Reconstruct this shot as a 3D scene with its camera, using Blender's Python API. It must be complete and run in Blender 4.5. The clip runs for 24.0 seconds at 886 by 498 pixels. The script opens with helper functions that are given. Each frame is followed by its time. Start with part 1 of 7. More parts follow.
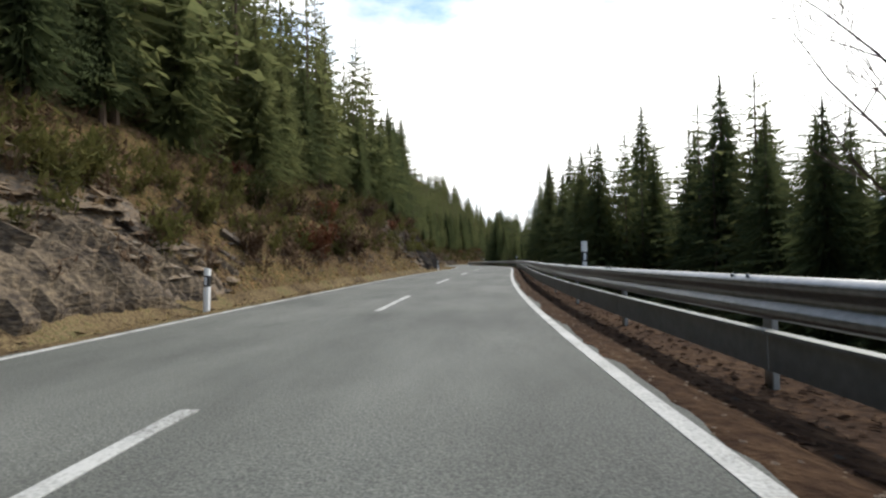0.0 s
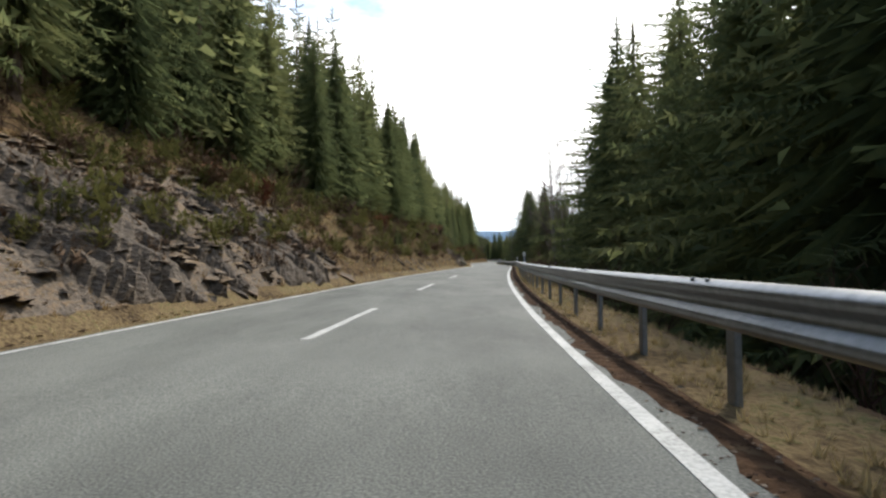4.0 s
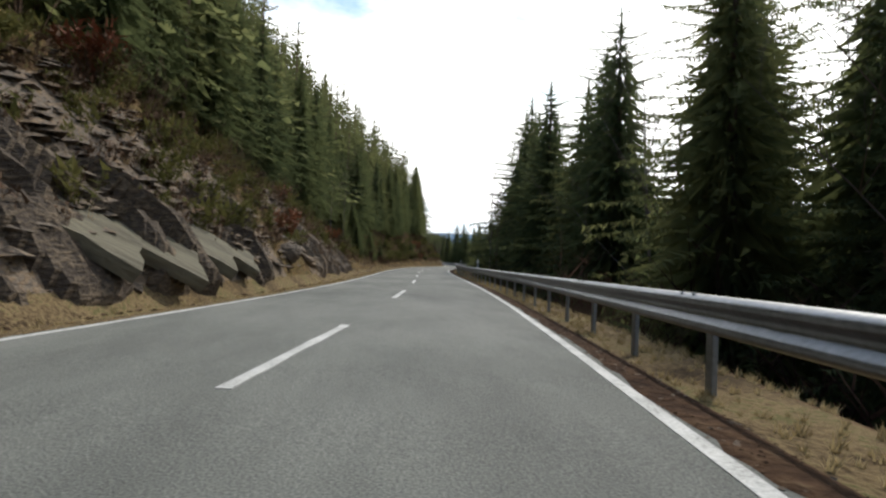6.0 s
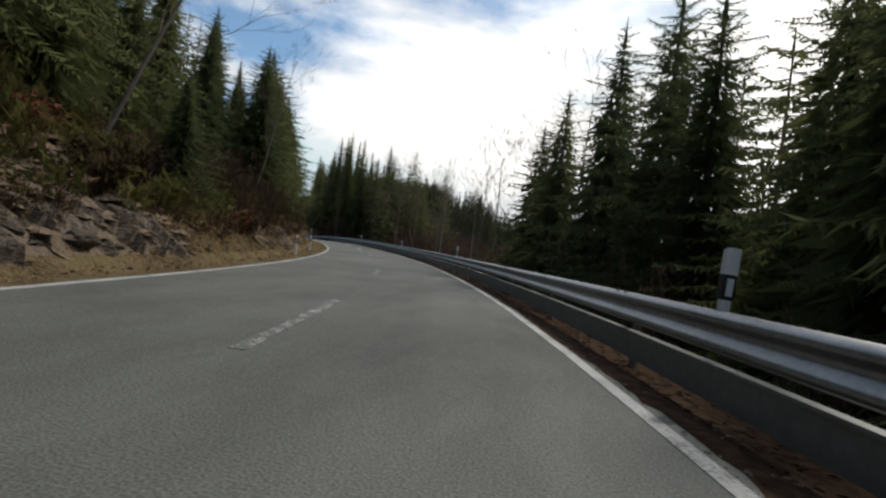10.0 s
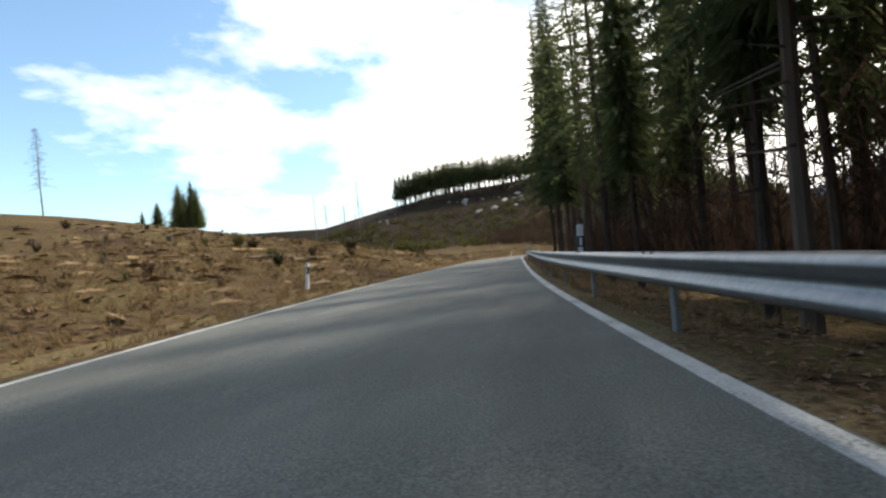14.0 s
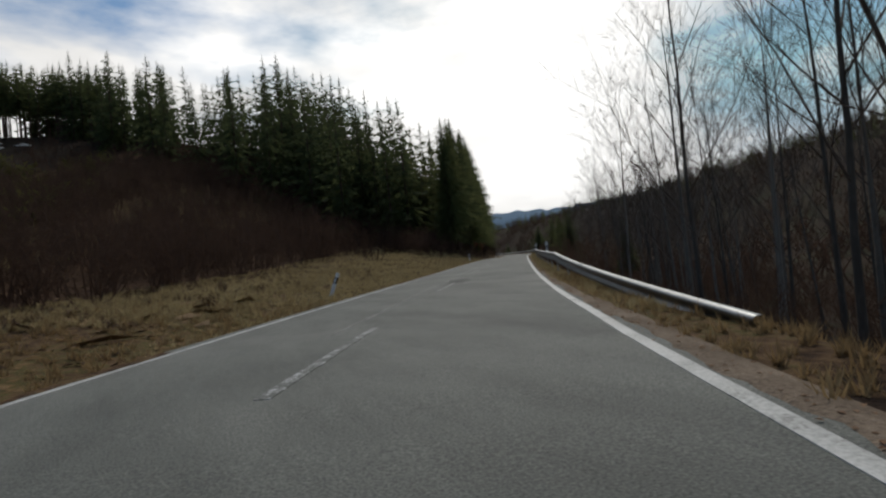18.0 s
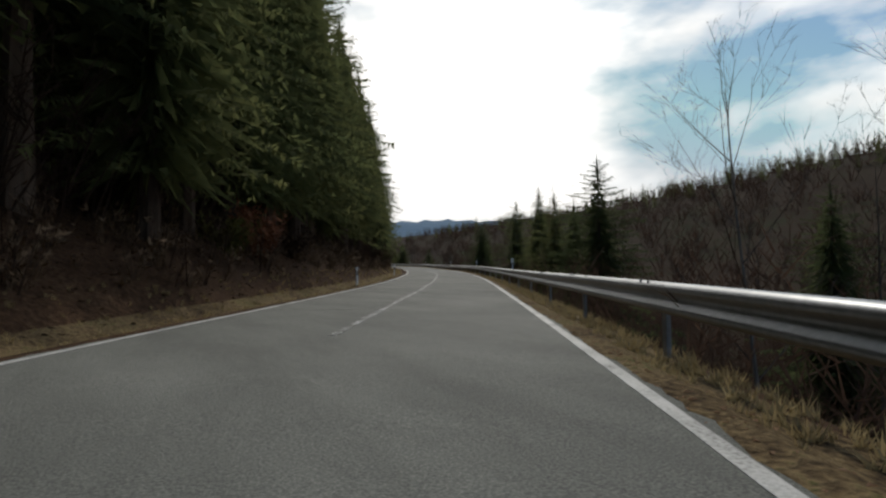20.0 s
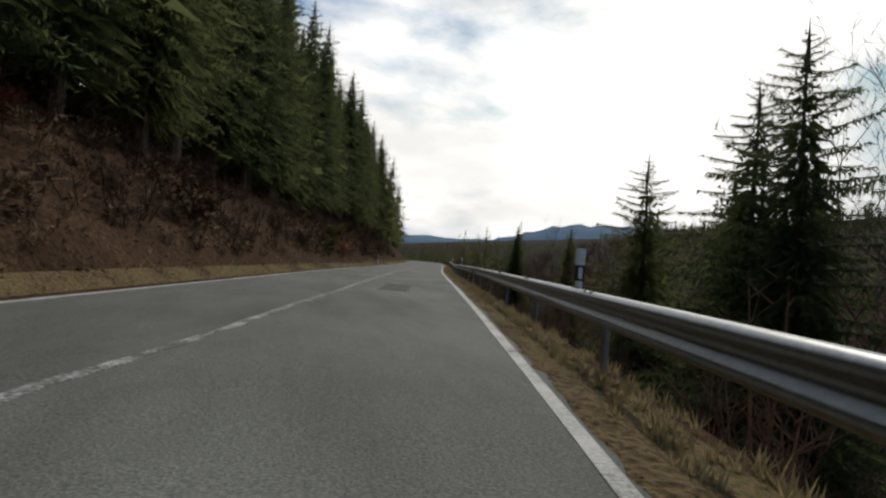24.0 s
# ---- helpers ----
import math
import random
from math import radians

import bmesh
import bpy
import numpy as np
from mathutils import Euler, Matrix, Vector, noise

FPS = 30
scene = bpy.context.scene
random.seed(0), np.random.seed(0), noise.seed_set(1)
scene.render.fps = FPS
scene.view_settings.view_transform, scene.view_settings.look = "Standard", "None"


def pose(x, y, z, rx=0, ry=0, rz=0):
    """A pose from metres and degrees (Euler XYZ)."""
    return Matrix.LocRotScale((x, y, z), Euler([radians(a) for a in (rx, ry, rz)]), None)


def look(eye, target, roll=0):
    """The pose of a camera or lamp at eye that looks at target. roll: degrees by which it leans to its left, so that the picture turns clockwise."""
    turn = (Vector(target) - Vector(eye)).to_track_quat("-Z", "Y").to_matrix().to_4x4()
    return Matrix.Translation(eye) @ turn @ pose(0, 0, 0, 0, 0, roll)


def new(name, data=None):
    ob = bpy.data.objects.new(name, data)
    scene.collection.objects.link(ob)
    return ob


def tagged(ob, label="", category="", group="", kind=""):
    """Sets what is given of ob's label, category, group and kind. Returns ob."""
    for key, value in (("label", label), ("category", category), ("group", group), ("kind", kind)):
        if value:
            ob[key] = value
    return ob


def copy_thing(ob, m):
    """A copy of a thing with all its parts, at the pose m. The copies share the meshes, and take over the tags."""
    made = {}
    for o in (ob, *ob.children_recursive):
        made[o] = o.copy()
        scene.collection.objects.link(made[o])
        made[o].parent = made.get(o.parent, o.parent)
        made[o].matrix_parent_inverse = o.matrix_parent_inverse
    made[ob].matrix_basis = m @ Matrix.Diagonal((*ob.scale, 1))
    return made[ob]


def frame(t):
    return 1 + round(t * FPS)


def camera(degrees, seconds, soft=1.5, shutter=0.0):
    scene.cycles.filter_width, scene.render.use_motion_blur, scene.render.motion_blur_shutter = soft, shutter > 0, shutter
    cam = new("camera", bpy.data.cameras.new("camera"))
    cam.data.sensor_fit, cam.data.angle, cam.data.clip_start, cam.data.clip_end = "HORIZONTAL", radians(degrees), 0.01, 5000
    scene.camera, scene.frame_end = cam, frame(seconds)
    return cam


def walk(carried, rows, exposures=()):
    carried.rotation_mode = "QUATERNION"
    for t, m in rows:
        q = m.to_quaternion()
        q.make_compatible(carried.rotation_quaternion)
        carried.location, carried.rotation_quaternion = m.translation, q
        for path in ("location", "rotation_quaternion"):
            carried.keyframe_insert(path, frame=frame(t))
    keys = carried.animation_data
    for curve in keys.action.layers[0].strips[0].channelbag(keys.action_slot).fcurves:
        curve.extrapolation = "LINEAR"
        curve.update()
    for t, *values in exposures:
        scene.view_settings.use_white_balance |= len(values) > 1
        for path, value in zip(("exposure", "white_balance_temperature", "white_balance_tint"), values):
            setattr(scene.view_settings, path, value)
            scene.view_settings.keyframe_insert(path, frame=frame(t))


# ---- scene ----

# The road: curvature (1/1000 per metre, left positive) every 15 m, grade (percent) every 30 m, and cross-section widths every 50 m.
KAPPA = [-6.37, -4.81, -2.87, -0.23, 3.91, 5.31, 4.64, 0.6, -3.57, -6.14, -5.16, -4.38, -1.98, -1.07, 0.26, 1.03, 2.4, 3.04, 0.62, -3.37, -6.05, -4.54, 1.32, 7.45, 7.25, 7, 7.17, 5.95, 5.36, 5.58, 4.88, 3.06, 0.46, -2.67, -5.88, -9.59, -7.32, -2.81, -0.29, 0.6, -3.88, -9.29, -6.3, -3.76, -4.54, -8.53, -8.52, -3.56, -0.1, -0.46, -1.17, -0.92, 0.24, 2.03, 3.81, 2.87, 0.92, 1.01, 3.08, 4.61, 5.05, 3.83, 1.22, -0.56, -1, -0.71, -0.01, 0.83, 1.6, 2.17, 2.5, 2.62, 2.62, 2.54, 2.43, 2.31, 2.18, 2.06, 1.96, 1.86, 1.79, 1.73, 1.68, 1.64, 1.61]
GRADE = [-0.72, 0.33, -0.56, -0.73, -0.71, -1, -0.23, -0.64, -1.15, -0.21, 0.1, -0.23, -0.74, -0.21, 0.81, 1.14, -1.82, 0.07, 0.94, 0.6, 0.42, 0.17, 1.05, 1.54, 2.59, 2.72, 1.09, 2.14, 1.7, 2.16, 2, 2.39, 1.77, 2.82, 2.72, 2.18, 1.62, 1.18, 0.86, 0.65, 0.5, 0.41, 0.37]
W_LEFT = [2.95, 2.91, 2.97, 2.96, 2.89, 2.89, 2.97, 2.85, 2.89, 2.94, 2.99, 3.01, 2.99, 2.86, 2.81, 2.78, 2.69, 2.64, 2.69, 2.82, 2.86, 2.88, 2.89, 2.89, 2.9, 2.9]
W_RIGHT = [2.88, 2.84, 2.86, 2.93, 2.87, 2.91, 2.75, 2.93, 2.88, 2.66, 3.07, 3.04, 2.94, 2.7, 3.12, 2.97, 2.93, 2.65, 3.02, 2.97, 2.93, 2.92, 2.91, 2.9, 2.9, 2.9]
RAIL_OFF = [3.96, 3.6, 3.73, 3.58, 3.42, 3.61, 3.48, 3.5, 3.5, 3.54, 3.25, 3.29, 3.47, 3.7, 3.75, 3.73, 3.58, 3.33, 3.48, 4, 4.05, 4.07, 4.09, 4.09, 4.1, 4.1]
RAIL_TOP = [0.76, 0.71, 0.74, 0.76, 0.73, 0.75, 0.75, 0.73, 0.72, 0.77, 0.79, 0.75, 0.74, 0.73, 0.71, 0.7, 0.67, 0.65, 0.66, 0.72, 0.73, 0.73, 0.74, 0.74, 0.74, 0.74]
EYE = 0.896
RIDE = [
    (0, 0.00, 1.717, 1.54, 1.34, -1.14),
    (0.5, 18.80, 1.689, 1.59, 1.13, -0.40),
    (1, 37.61, 1.668, 2.05, 0.96, 0.11),
    (1.5, 56.42, 1.555, 1.83, 1.43, 2.25),
    (2, 75.24, 1.604, 1.78, 1.41, 1.56),
    (2.5, 94.05, 1.652, 1.73, 1.39, 0.87),
    (3, 112.87, 1.701, 1.68, 1.38, 0.18),
    (3.5, 131.69, 1.750, 1.62, 1.36, -0.51),
    (4, 150.49, 1.940, 2.13, 1.36, -0.84),
    (4.5, 169.30, 1.944, 2.49, 1.30, -1.70),
    (5, 188.08, 1.977, 1.97, 1.36, -0.73),
    (5.5, 206.85, 1.793, 2.71, 1.69, 1.70),
    (6, 225.60, 1.605, 2.40, 1.81, 2.20),
    (6.5, 244.36, 1.557, 1.82, 1.52, 3.29),
    (7, 263.14, 1.545, 0.93, 1.21, 3.69),
    (7.5, 281.96, 1.707, 0.54, 1.42, -0.64),
    (8, 300.80, 1.794, 2.19, 1.05, -0.05),
    (8.5, 319.67, 1.887, 2.90, 1.36, -1.56),
    (9, 338.55, 1.601, 2.60, 1.04, 3.40),
    (9.5, 357.46, 1.568, 0.84, 0.76, 6.02),
    (10, 376.37, 1.487, 1.61, 0.46, 7.05),
    (10.5, 395.31, 1.356, 2.89, 0.74, 6.28),
    (11, 414.27, 1.358, 2.25, 1.01, 5.76),
    (11.5, 433.27, 1.359, 1.61, 1.27, 5.24),
    (12, 452.31, 1.360, 0.97, 1.53, 4.72),
    (12.5, 471.39, 1.362, 0.33, 1.80, 4.20),
    (13, 490.53, 1.507, 0.85, 1.33, 2.30),
    (13.5, 509.71, 1.543, 1.90, 1.01, -2.38),
    (14, 528.92, 1.580, 1.81, 0.64, -4.84),
    (14.5, 548.13, 1.363, 3.24, 0.88, -1.70),
    (15, 567.35, 1.152, 3.12, 1.23, 1.38),
    (15.5, 586.57, 0.958, 2.02, 1.18, -0.90),
    (16, 605.78, 0.871, 0.73, 0.66, -9.19),
    (16.5, 624.99, 1.071, 1.20, 0.81, -6.45),
    (17, 644.18, 1.229, 0.56, 0.96, -2.95),
    (17.5, 663.34, 1.571, 1.95, 1.27, -1.75),
    (18, 682.49, 1.739, 2.71, 1.33, -6.25),
    (18.5, 701.61, 1.796, 4.20, 1.20, -3.26),
    (19, 720.72, 1.782, 3.66, 1.31, -2.45),
    (19.5, 739.82, 1.768, 3.12, 1.43, -1.64),
    (20, 758.91, 1.754, 2.57, 1.54, -0.83),
    (20.5, 777.99, 1.739, 2.03, 1.65, -0.02),
    (21, 797.07, 1.799, 2.67, 1.05, 4.01),
    (21.5, 816.13, 1.422, 1.88, 1.13, 2.97),
    (22, 835.18, 1.029, 1.55, 1.25, 3.61),
    (22.5, 854.20, 1.378, 1.74, 1.15, 2.85),
    (23, 873.21, 1.707, 2.37, 1.10, 3.69),
    (23.5, 892.20, 1.928, 1.54, 1.08, 2.62),
    (24, 911.17, 2.152, 0.01, 1.20, 4.72),
]
S_FIRST, S_LAST = -10.0, 1230.0
START_X, START_Y, START_TURN = 14.529, -0.064, 0.12


def _knots(values, step):
    return S_FIRST + step * np.arange(len(values))


SS = np.arange(S_FIRST, S_LAST, 1.0)
_k = np.interp(SS, _knots(KAPPA, 15), KAPPA) * 0.001
_g = np.interp(SS, _knots(GRADE, 30), GRADE) * 0.01
_turned = START_TURN + np.r_[0, np.cumsum((_k[1:] + _k[:-1]) / 2)]
_mid = (_turned[1:] + _turned[:-1]) / 2
ROAD_X = START_X + np.r_[0, np.cumsum(-np.sin(_mid))]
ROAD_Y = START_Y + np.r_[0, np.cumsum(np.cos(_mid))]
ROAD_Z = np.r_[0, np.cumsum((_g[1:] + _g[:-1]) / 2)]


def heading(s):
    return np.interp(s, SS, _turned)


def centre(s):
    """The road's centre line; straight on past both ends."""
    s = np.asarray(s, float)
    t = np.clip(s, SS[0], SS[-1])
    over, a = s - t, heading(t)
    return np.interp(t, SS, ROAD_X) - np.sin(a) * over, np.interp(t, SS, ROAD_Y) + np.cos(a) * over, np.interp(t, SS, ROAD_Z)


def w_left(s):
    return np.interp(s, _knots(W_LEFT, 50), W_LEFT)


def w_right(s):
    return np.interp(s, _knots(W_RIGHT, 50), W_RIGHT)


def rail_off(s):
    return np.interp(s, _knots(RAIL_OFF, 50), RAIL_OFF)


def rail_top(s):
    return np.interp(s, _knots(RAIL_TOP, 50), RAIL_TOP)


def at(s, o, h=0.0):
    """World place at s metres along the road, o to the right of its centre line, h over its surface."""
    x, y, z = centre(s)
    a = heading(s)
    return np.stack(np.broadcast_arrays(x + np.cos(a) * o, y + np.sin(a) * o, z + h), -1)


cam = camera(79.3, 24.0, soft=2.4)


def ride_pose(s, o, yaw, pitch, roll):
    eye = at(s, o, EYE)
    a = float(heading(s)) + radians(yaw)
    p = math.atan(float(np.interp(s, SS, _g))) + radians(pitch)
    return look(eye, eye + 5 * np.array([-math.sin(a) * math.cos(p), math.cos(a) * math.cos(p), math.sin(p)]), roll)


EXPOSURES = [(0, 0.2, 6500, 10), (1.5, 0.15, 6500, 10), (3.5, 0.35, 6500, 10), (4.2, 0.65, 6500, 10), (6, 0.2, 6500, 10), (7, 0.32, 6500, 10), (8.2, 0.15, 6500, 10), (10, -0.5, 6700, 10), (12.5, 0.8, 7200, 10), (13, 0.42, 7000, 11), (14, 0.55, 7100, 10), (15.3, 0.05, 7000, 10), (16.2, -0.95, 6600, 10), (18, -0.95, 6600, 10), (20.5, -0.75, 6700, 10), (22, -0.95, 6700, 10), (23, -1.05, 6700, 10), (24, -0.85, 6700, 10)]
walk(cam, [(t, ride_pose(*row)) for t, *row in RIDE], EXPOSURES)

# ---- world and sun ----
SUN_AZ, SUN_EL = radians(36), radians(47)   # azimuth clockwise from +y
world = bpy.data.worlds.new("sky")
scene.world = world
world.use_nodes = True
wt = world.node_tree
wt.nodes.clear()
w_out = wt.nodes.new("ShaderNodeOutputWorld")
w_bg = wt.nodes.new("ShaderNodeBackground")
w_sky = wt.nodes.new("ShaderNodeTexSky")
w_sky.sky_type = "NISHITA"
w_sky.sun_disc = False
w_sky.sun_elevation, w_sky.sun_rotation = SUN_EL, SUN_AZ
w_sky.air_density, w_sky.dust_density, w_sky.ozone_density = 1.0, 0.4, 2.5
w_gain = wt.nodes.new("ShaderNodeMix")
w_gain.data_type = "RGBA"
w_gain.blend_type = "MULTIPLY"
w_gain.inputs[0].default_value = 1.0
w_gain.inputs[7].default_value = (0.155, 0.175, 0.175, 1)
wt.links.new(w_sky.outputs[0], w_gain.inputs[6])
w_co = wt.nodes.new("ShaderNodeTexCoord")
w_map = wt.nodes.new("ShaderNodeMapping")
w_map.inputs["Scale"].default_value = (1.0, 1.0, 2.6)
w_n = wt.nodes.new("ShaderNodeTexNoise")
w_n.inputs["Scale"].default_value, w_n.inputs["Detail"].default_value, w_n.inputs["Roughness"].default_value = 1.7, 7.0, 0.55
w_ramp = wt.nodes.new("ShaderNodeValToRGB")
w_ramp.color_ramp.elements[0].position, w_ramp.color_ramp.elements[1].position = 0.46, 0.60
w_mix = wt.nodes.new("ShaderNodeMix")
w_mix.data_type = "RGBA"
# The cloud veil is brightest round the sun.
w_dot = wt.nodes.new("ShaderNodeVectorMath")
w_dot.operation = "DOT_PRODUCT"
w_dot.inputs[1].default_value = (math.sin(SUN_AZ) * math.cos(SUN_EL), math.cos(SUN_AZ) * math.cos(SUN_EL), math.sin(SUN_EL))
w_near = wt.nodes.new("ShaderNodeMapRange")
w_near.inputs["From Min"].default_value, w_near.inputs["From Max"].default_value = 0.2, 1.0
w_near.inputs["To Min"].default_value, w_near.inputs["To Max"].default_value = 1.5, 2.2
w_near.interpolation_type = "SMOOTHSTEP"
w_veil = wt.nodes.new("ShaderNodeMix")
w_veil.data_type = "RGBA"
w_veil.blend_type = "MULTIPLY"
w_veil.inputs[0].default_value = 1.0
w_veil.inputs[6].default_value = (1.0, 1.0, 0.99, 1)
wt.links.new(w_co.outputs["Generated"], w_dot.inputs[0])
wt.links.new(w_dot.outputs["Value"], w_near.inputs["Value"])
# Thicker and thinner parts of the clouds.
w_map2 = wt.nodes.new("ShaderNodeMapping")
w_map2.inputs["Scale"].default_value = (1.0, 1.0, 3.4)
w_n2 = wt.nodes.new("ShaderNodeTexNoise")
w_n2.inputs["Scale"].default_value, w_n2.inputs["Detail"].default_value, w_n2.inputs["Roughness"].default_value = 3.1, 6.0, 0.5
w_body = wt.nodes.new("ShaderNodeMapRange")
w_body.inputs["From Min"].default_value, w_body.inputs["From Max"].default_value = 0.36, 0.60
w_body.inputs["To Min"].default_value, w_body.inputs["To Max"].default_value = 0.80, 1.05
w_lit = wt.nodes.new("ShaderNodeMath")
w_lit.operation = "MULTIPLY"
wt.links.new(w_co.outputs["Generated"], w_map2.inputs["Vector"])
wt.links.new(w_map2.outputs[0], w_n2.inputs["Vector"])
wt.links.new(w_n2.outputs["Fac"], w_body.inputs["Value"])
wt.links.new(w_near.outputs[0], w_lit.inputs[0])
wt.links.new(w_body.outputs[0], w_lit.inputs[1])
wt.links.new(w_lit.outputs[0], w_veil.inputs[7])
wt.links.new(w_veil.outputs[2], w_mix.inputs[7])
wt.links.new(w_co.outputs["Generated"], w_map.inputs["Vector"])
wt.links.new(w_map.outputs[0], w_n.inputs["Vector"])
# Thicker towards the sun, broken and open away from it.
w_lean = wt.nodes.new("ShaderNodeMath")
w_lean.operation = "MULTIPLY_ADD"
w_lean.inputs[1].default_value = 0.14
w_east = wt.nodes.new("ShaderNodeVectorMath")
w_east.operation = "DOT_PRODUCT"
w_east.inputs[1].default_value = (math.sin(radians(62)), math.cos(radians(62)), 0.15)
wt.links.new(w_co.outputs["Generated"], w_east.inputs[0])
wt.links.new(w_east.outputs["Value"], w_lean.inputs[0])
wt.links.new(w_n.outputs["Fac"], w_lean.inputs[2])
w_off = wt.nodes.new("ShaderNodeMath")
w_off.operation = "SUBTRACT"
w_off.inputs[1].default_value = 0.045
wt.links.new(w_lean.outputs[0], w_off.inputs[0])
wt.links.new(w_off.outputs[0], w_ramp.inputs[0])
wt.links.new(w_ramp.outputs[0], w_mix.inputs[0])
# The open sky between the clouds stays pale blue, also near the sun.
w_cap = wt.nodes.new("ShaderNodeMix")
w_cap.data_type = "RGBA"
w_cap.blend_type = "DARKEN"
w_cap.inputs[0].default_value = 1.0
w_cap.inputs[7].default_value = (0.74, 0.90, 1.04, 1)
wt.links.new(w_gain.outputs[2], w_cap.inputs[6])
wt.links.new(w_cap.outputs[2], w_mix.inputs[6])
wt.links.new(w_mix.outputs[2], w_bg.inputs[0])
w_bg.inputs[1].default_value = 1.0
wt.links.new(w_bg.outputs[0], w_out.inputs[0])

sun = new("sun", bpy.data.lights.new("sun", "SUN"))
sun.data.energy, sun.data.angle, sun.data.color = 3.0, radians(3), (1.0, 0.96, 0.88)
_toward = Vector((math.sin(SUN_AZ) * math.cos(SUN_EL), math.cos(SUN_AZ) * math.cos(SUN_EL), math.sin(SUN_EL)))
sun.matrix_world = look(Vector((0, 0, 200)) + _toward * 100, Vector((0, 0, 200)))


# ---- materials ----
def material(name, stops, scale=1.0, fine=12.0, rough=0.85, metal=0.0, bump=0.2, bump_scale=None, vary=0.0, spec=0.3, stretch=(1, 1, 1), fine_share=0.5, glow_through=0.0, contrast=1.0):
    """A rough natural surface: two noises (broad patches and fine grain) through a colour ramp, with bump and a shift per object."""
    m = bpy.data.materials.new(name)
    m.use_nodes = True
    nt = m.node_tree
    b = nt.nodes["Principled BSDF"]
    b.inputs["Roughness"].default_value, b.inputs["Metallic"].default_value = rough, metal
    b.inputs["Specular IOR Level"].default_value = spec
    co = nt.nodes.new("ShaderNodeTexCoord")
    mp = nt.nodes.new("ShaderNodeMapping")
    mp.inputs["Scale"].default_value = stretch
    nt.links.new(co.outputs["Object"], mp.inputs["Vector"])
    n1, n2 = nt.nodes.new("ShaderNodeTexNoise"), nt.nodes.new("ShaderNodeTexNoise")
    n1.inputs["Scale"].default_value, n1.inputs["Detail"].default_value = scale, 4
    n2.inputs["Scale"].default_value, n2.inputs["Detail"].default_value = fine, 6
    for n in (n1, n2):
        nt.links.new(mp.outputs[0], n.inputs["Vector"])
    mixf = nt.nodes.new("ShaderNodeMix")
    mixf.inputs[0].default_value = fine_share
    nt.links.new(n1.outputs["Fac"], mixf.inputs[2])
    nt.links.new(n2.outputs["Fac"], mixf.inputs[3])
    fac = mixf.outputs[0]
    if contrast != 1.0:
        con = nt.nodes.new("ShaderNodeMath")
        con.operation = "MULTIPLY_ADD"
        con.inputs[1].default_value, con.inputs[2].default_value = contrast, 0.5 - 0.5 * contrast
        nt.links.new(fac, con.inputs[0])
        fac = con.outputs[0]
    if vary:
        info = nt.nodes.new("ShaderNodeObjectInfo")
        add = nt.nodes.new("ShaderNodeMath")
        add.operation = "MULTIPLY_ADD"
        add.inputs[1].default_value = vary
        nt.links.new(info.outputs["Random"], add.inputs[0])
        nt.links.new(fac, add.inputs[2])
        sub = nt.nodes.new("ShaderNodeMath")
        sub.operation = "SUBTRACT"
        sub.inputs[1].default_value = vary / 2
        nt.links.new(add.outputs[0], sub.inputs[0])
        fac = sub.outputs[0]
    ramp = nt.nodes.new("ShaderNodeValToRGB")
    els = ramp.color_ramp.elements
    while len(els) < len(stops):
        els.new(0.5)
    for e, (pos, col) in zip(els, stops):
        e.position, e.color = pos, (*col, 1)
    nt.links.new(fac, ramp.inputs[0])
    nt.links.new(ramp.outputs[0], b.inputs["Base Color"])
    if glow_through:
        # Thin leaves and needles let some light through.
        tl, mx, out = nt.nodes.new("ShaderNodeBsdfTranslucent"), nt.nodes.new("ShaderNodeMixShader"), nt.nodes["Material Output"]
        mx.inputs[0].default_value = glow_through
        nt.links.new(ramp.outputs[0], tl.inputs["Color"])
        nt.links.new(b.outputs[0], mx.inputs[1])
        nt.links.new(tl.outputs[0], mx.inputs[2])
        nt.links.new(mx.outputs[0], out.inputs["Surface"])
    if bump:
        bp = nt.nodes.new("ShaderNodeBump")
        bp.inputs["Strength"].default_value, bp.inputs["Distance"].default_value = bump, 0.05 if bump_scale is None else bump_scale
        nt.links.new(n2.outputs["Fac"], bp.inputs["Height"])
        nt.links.new(bp.outputs[0], b.inputs["Normal"])
    return m


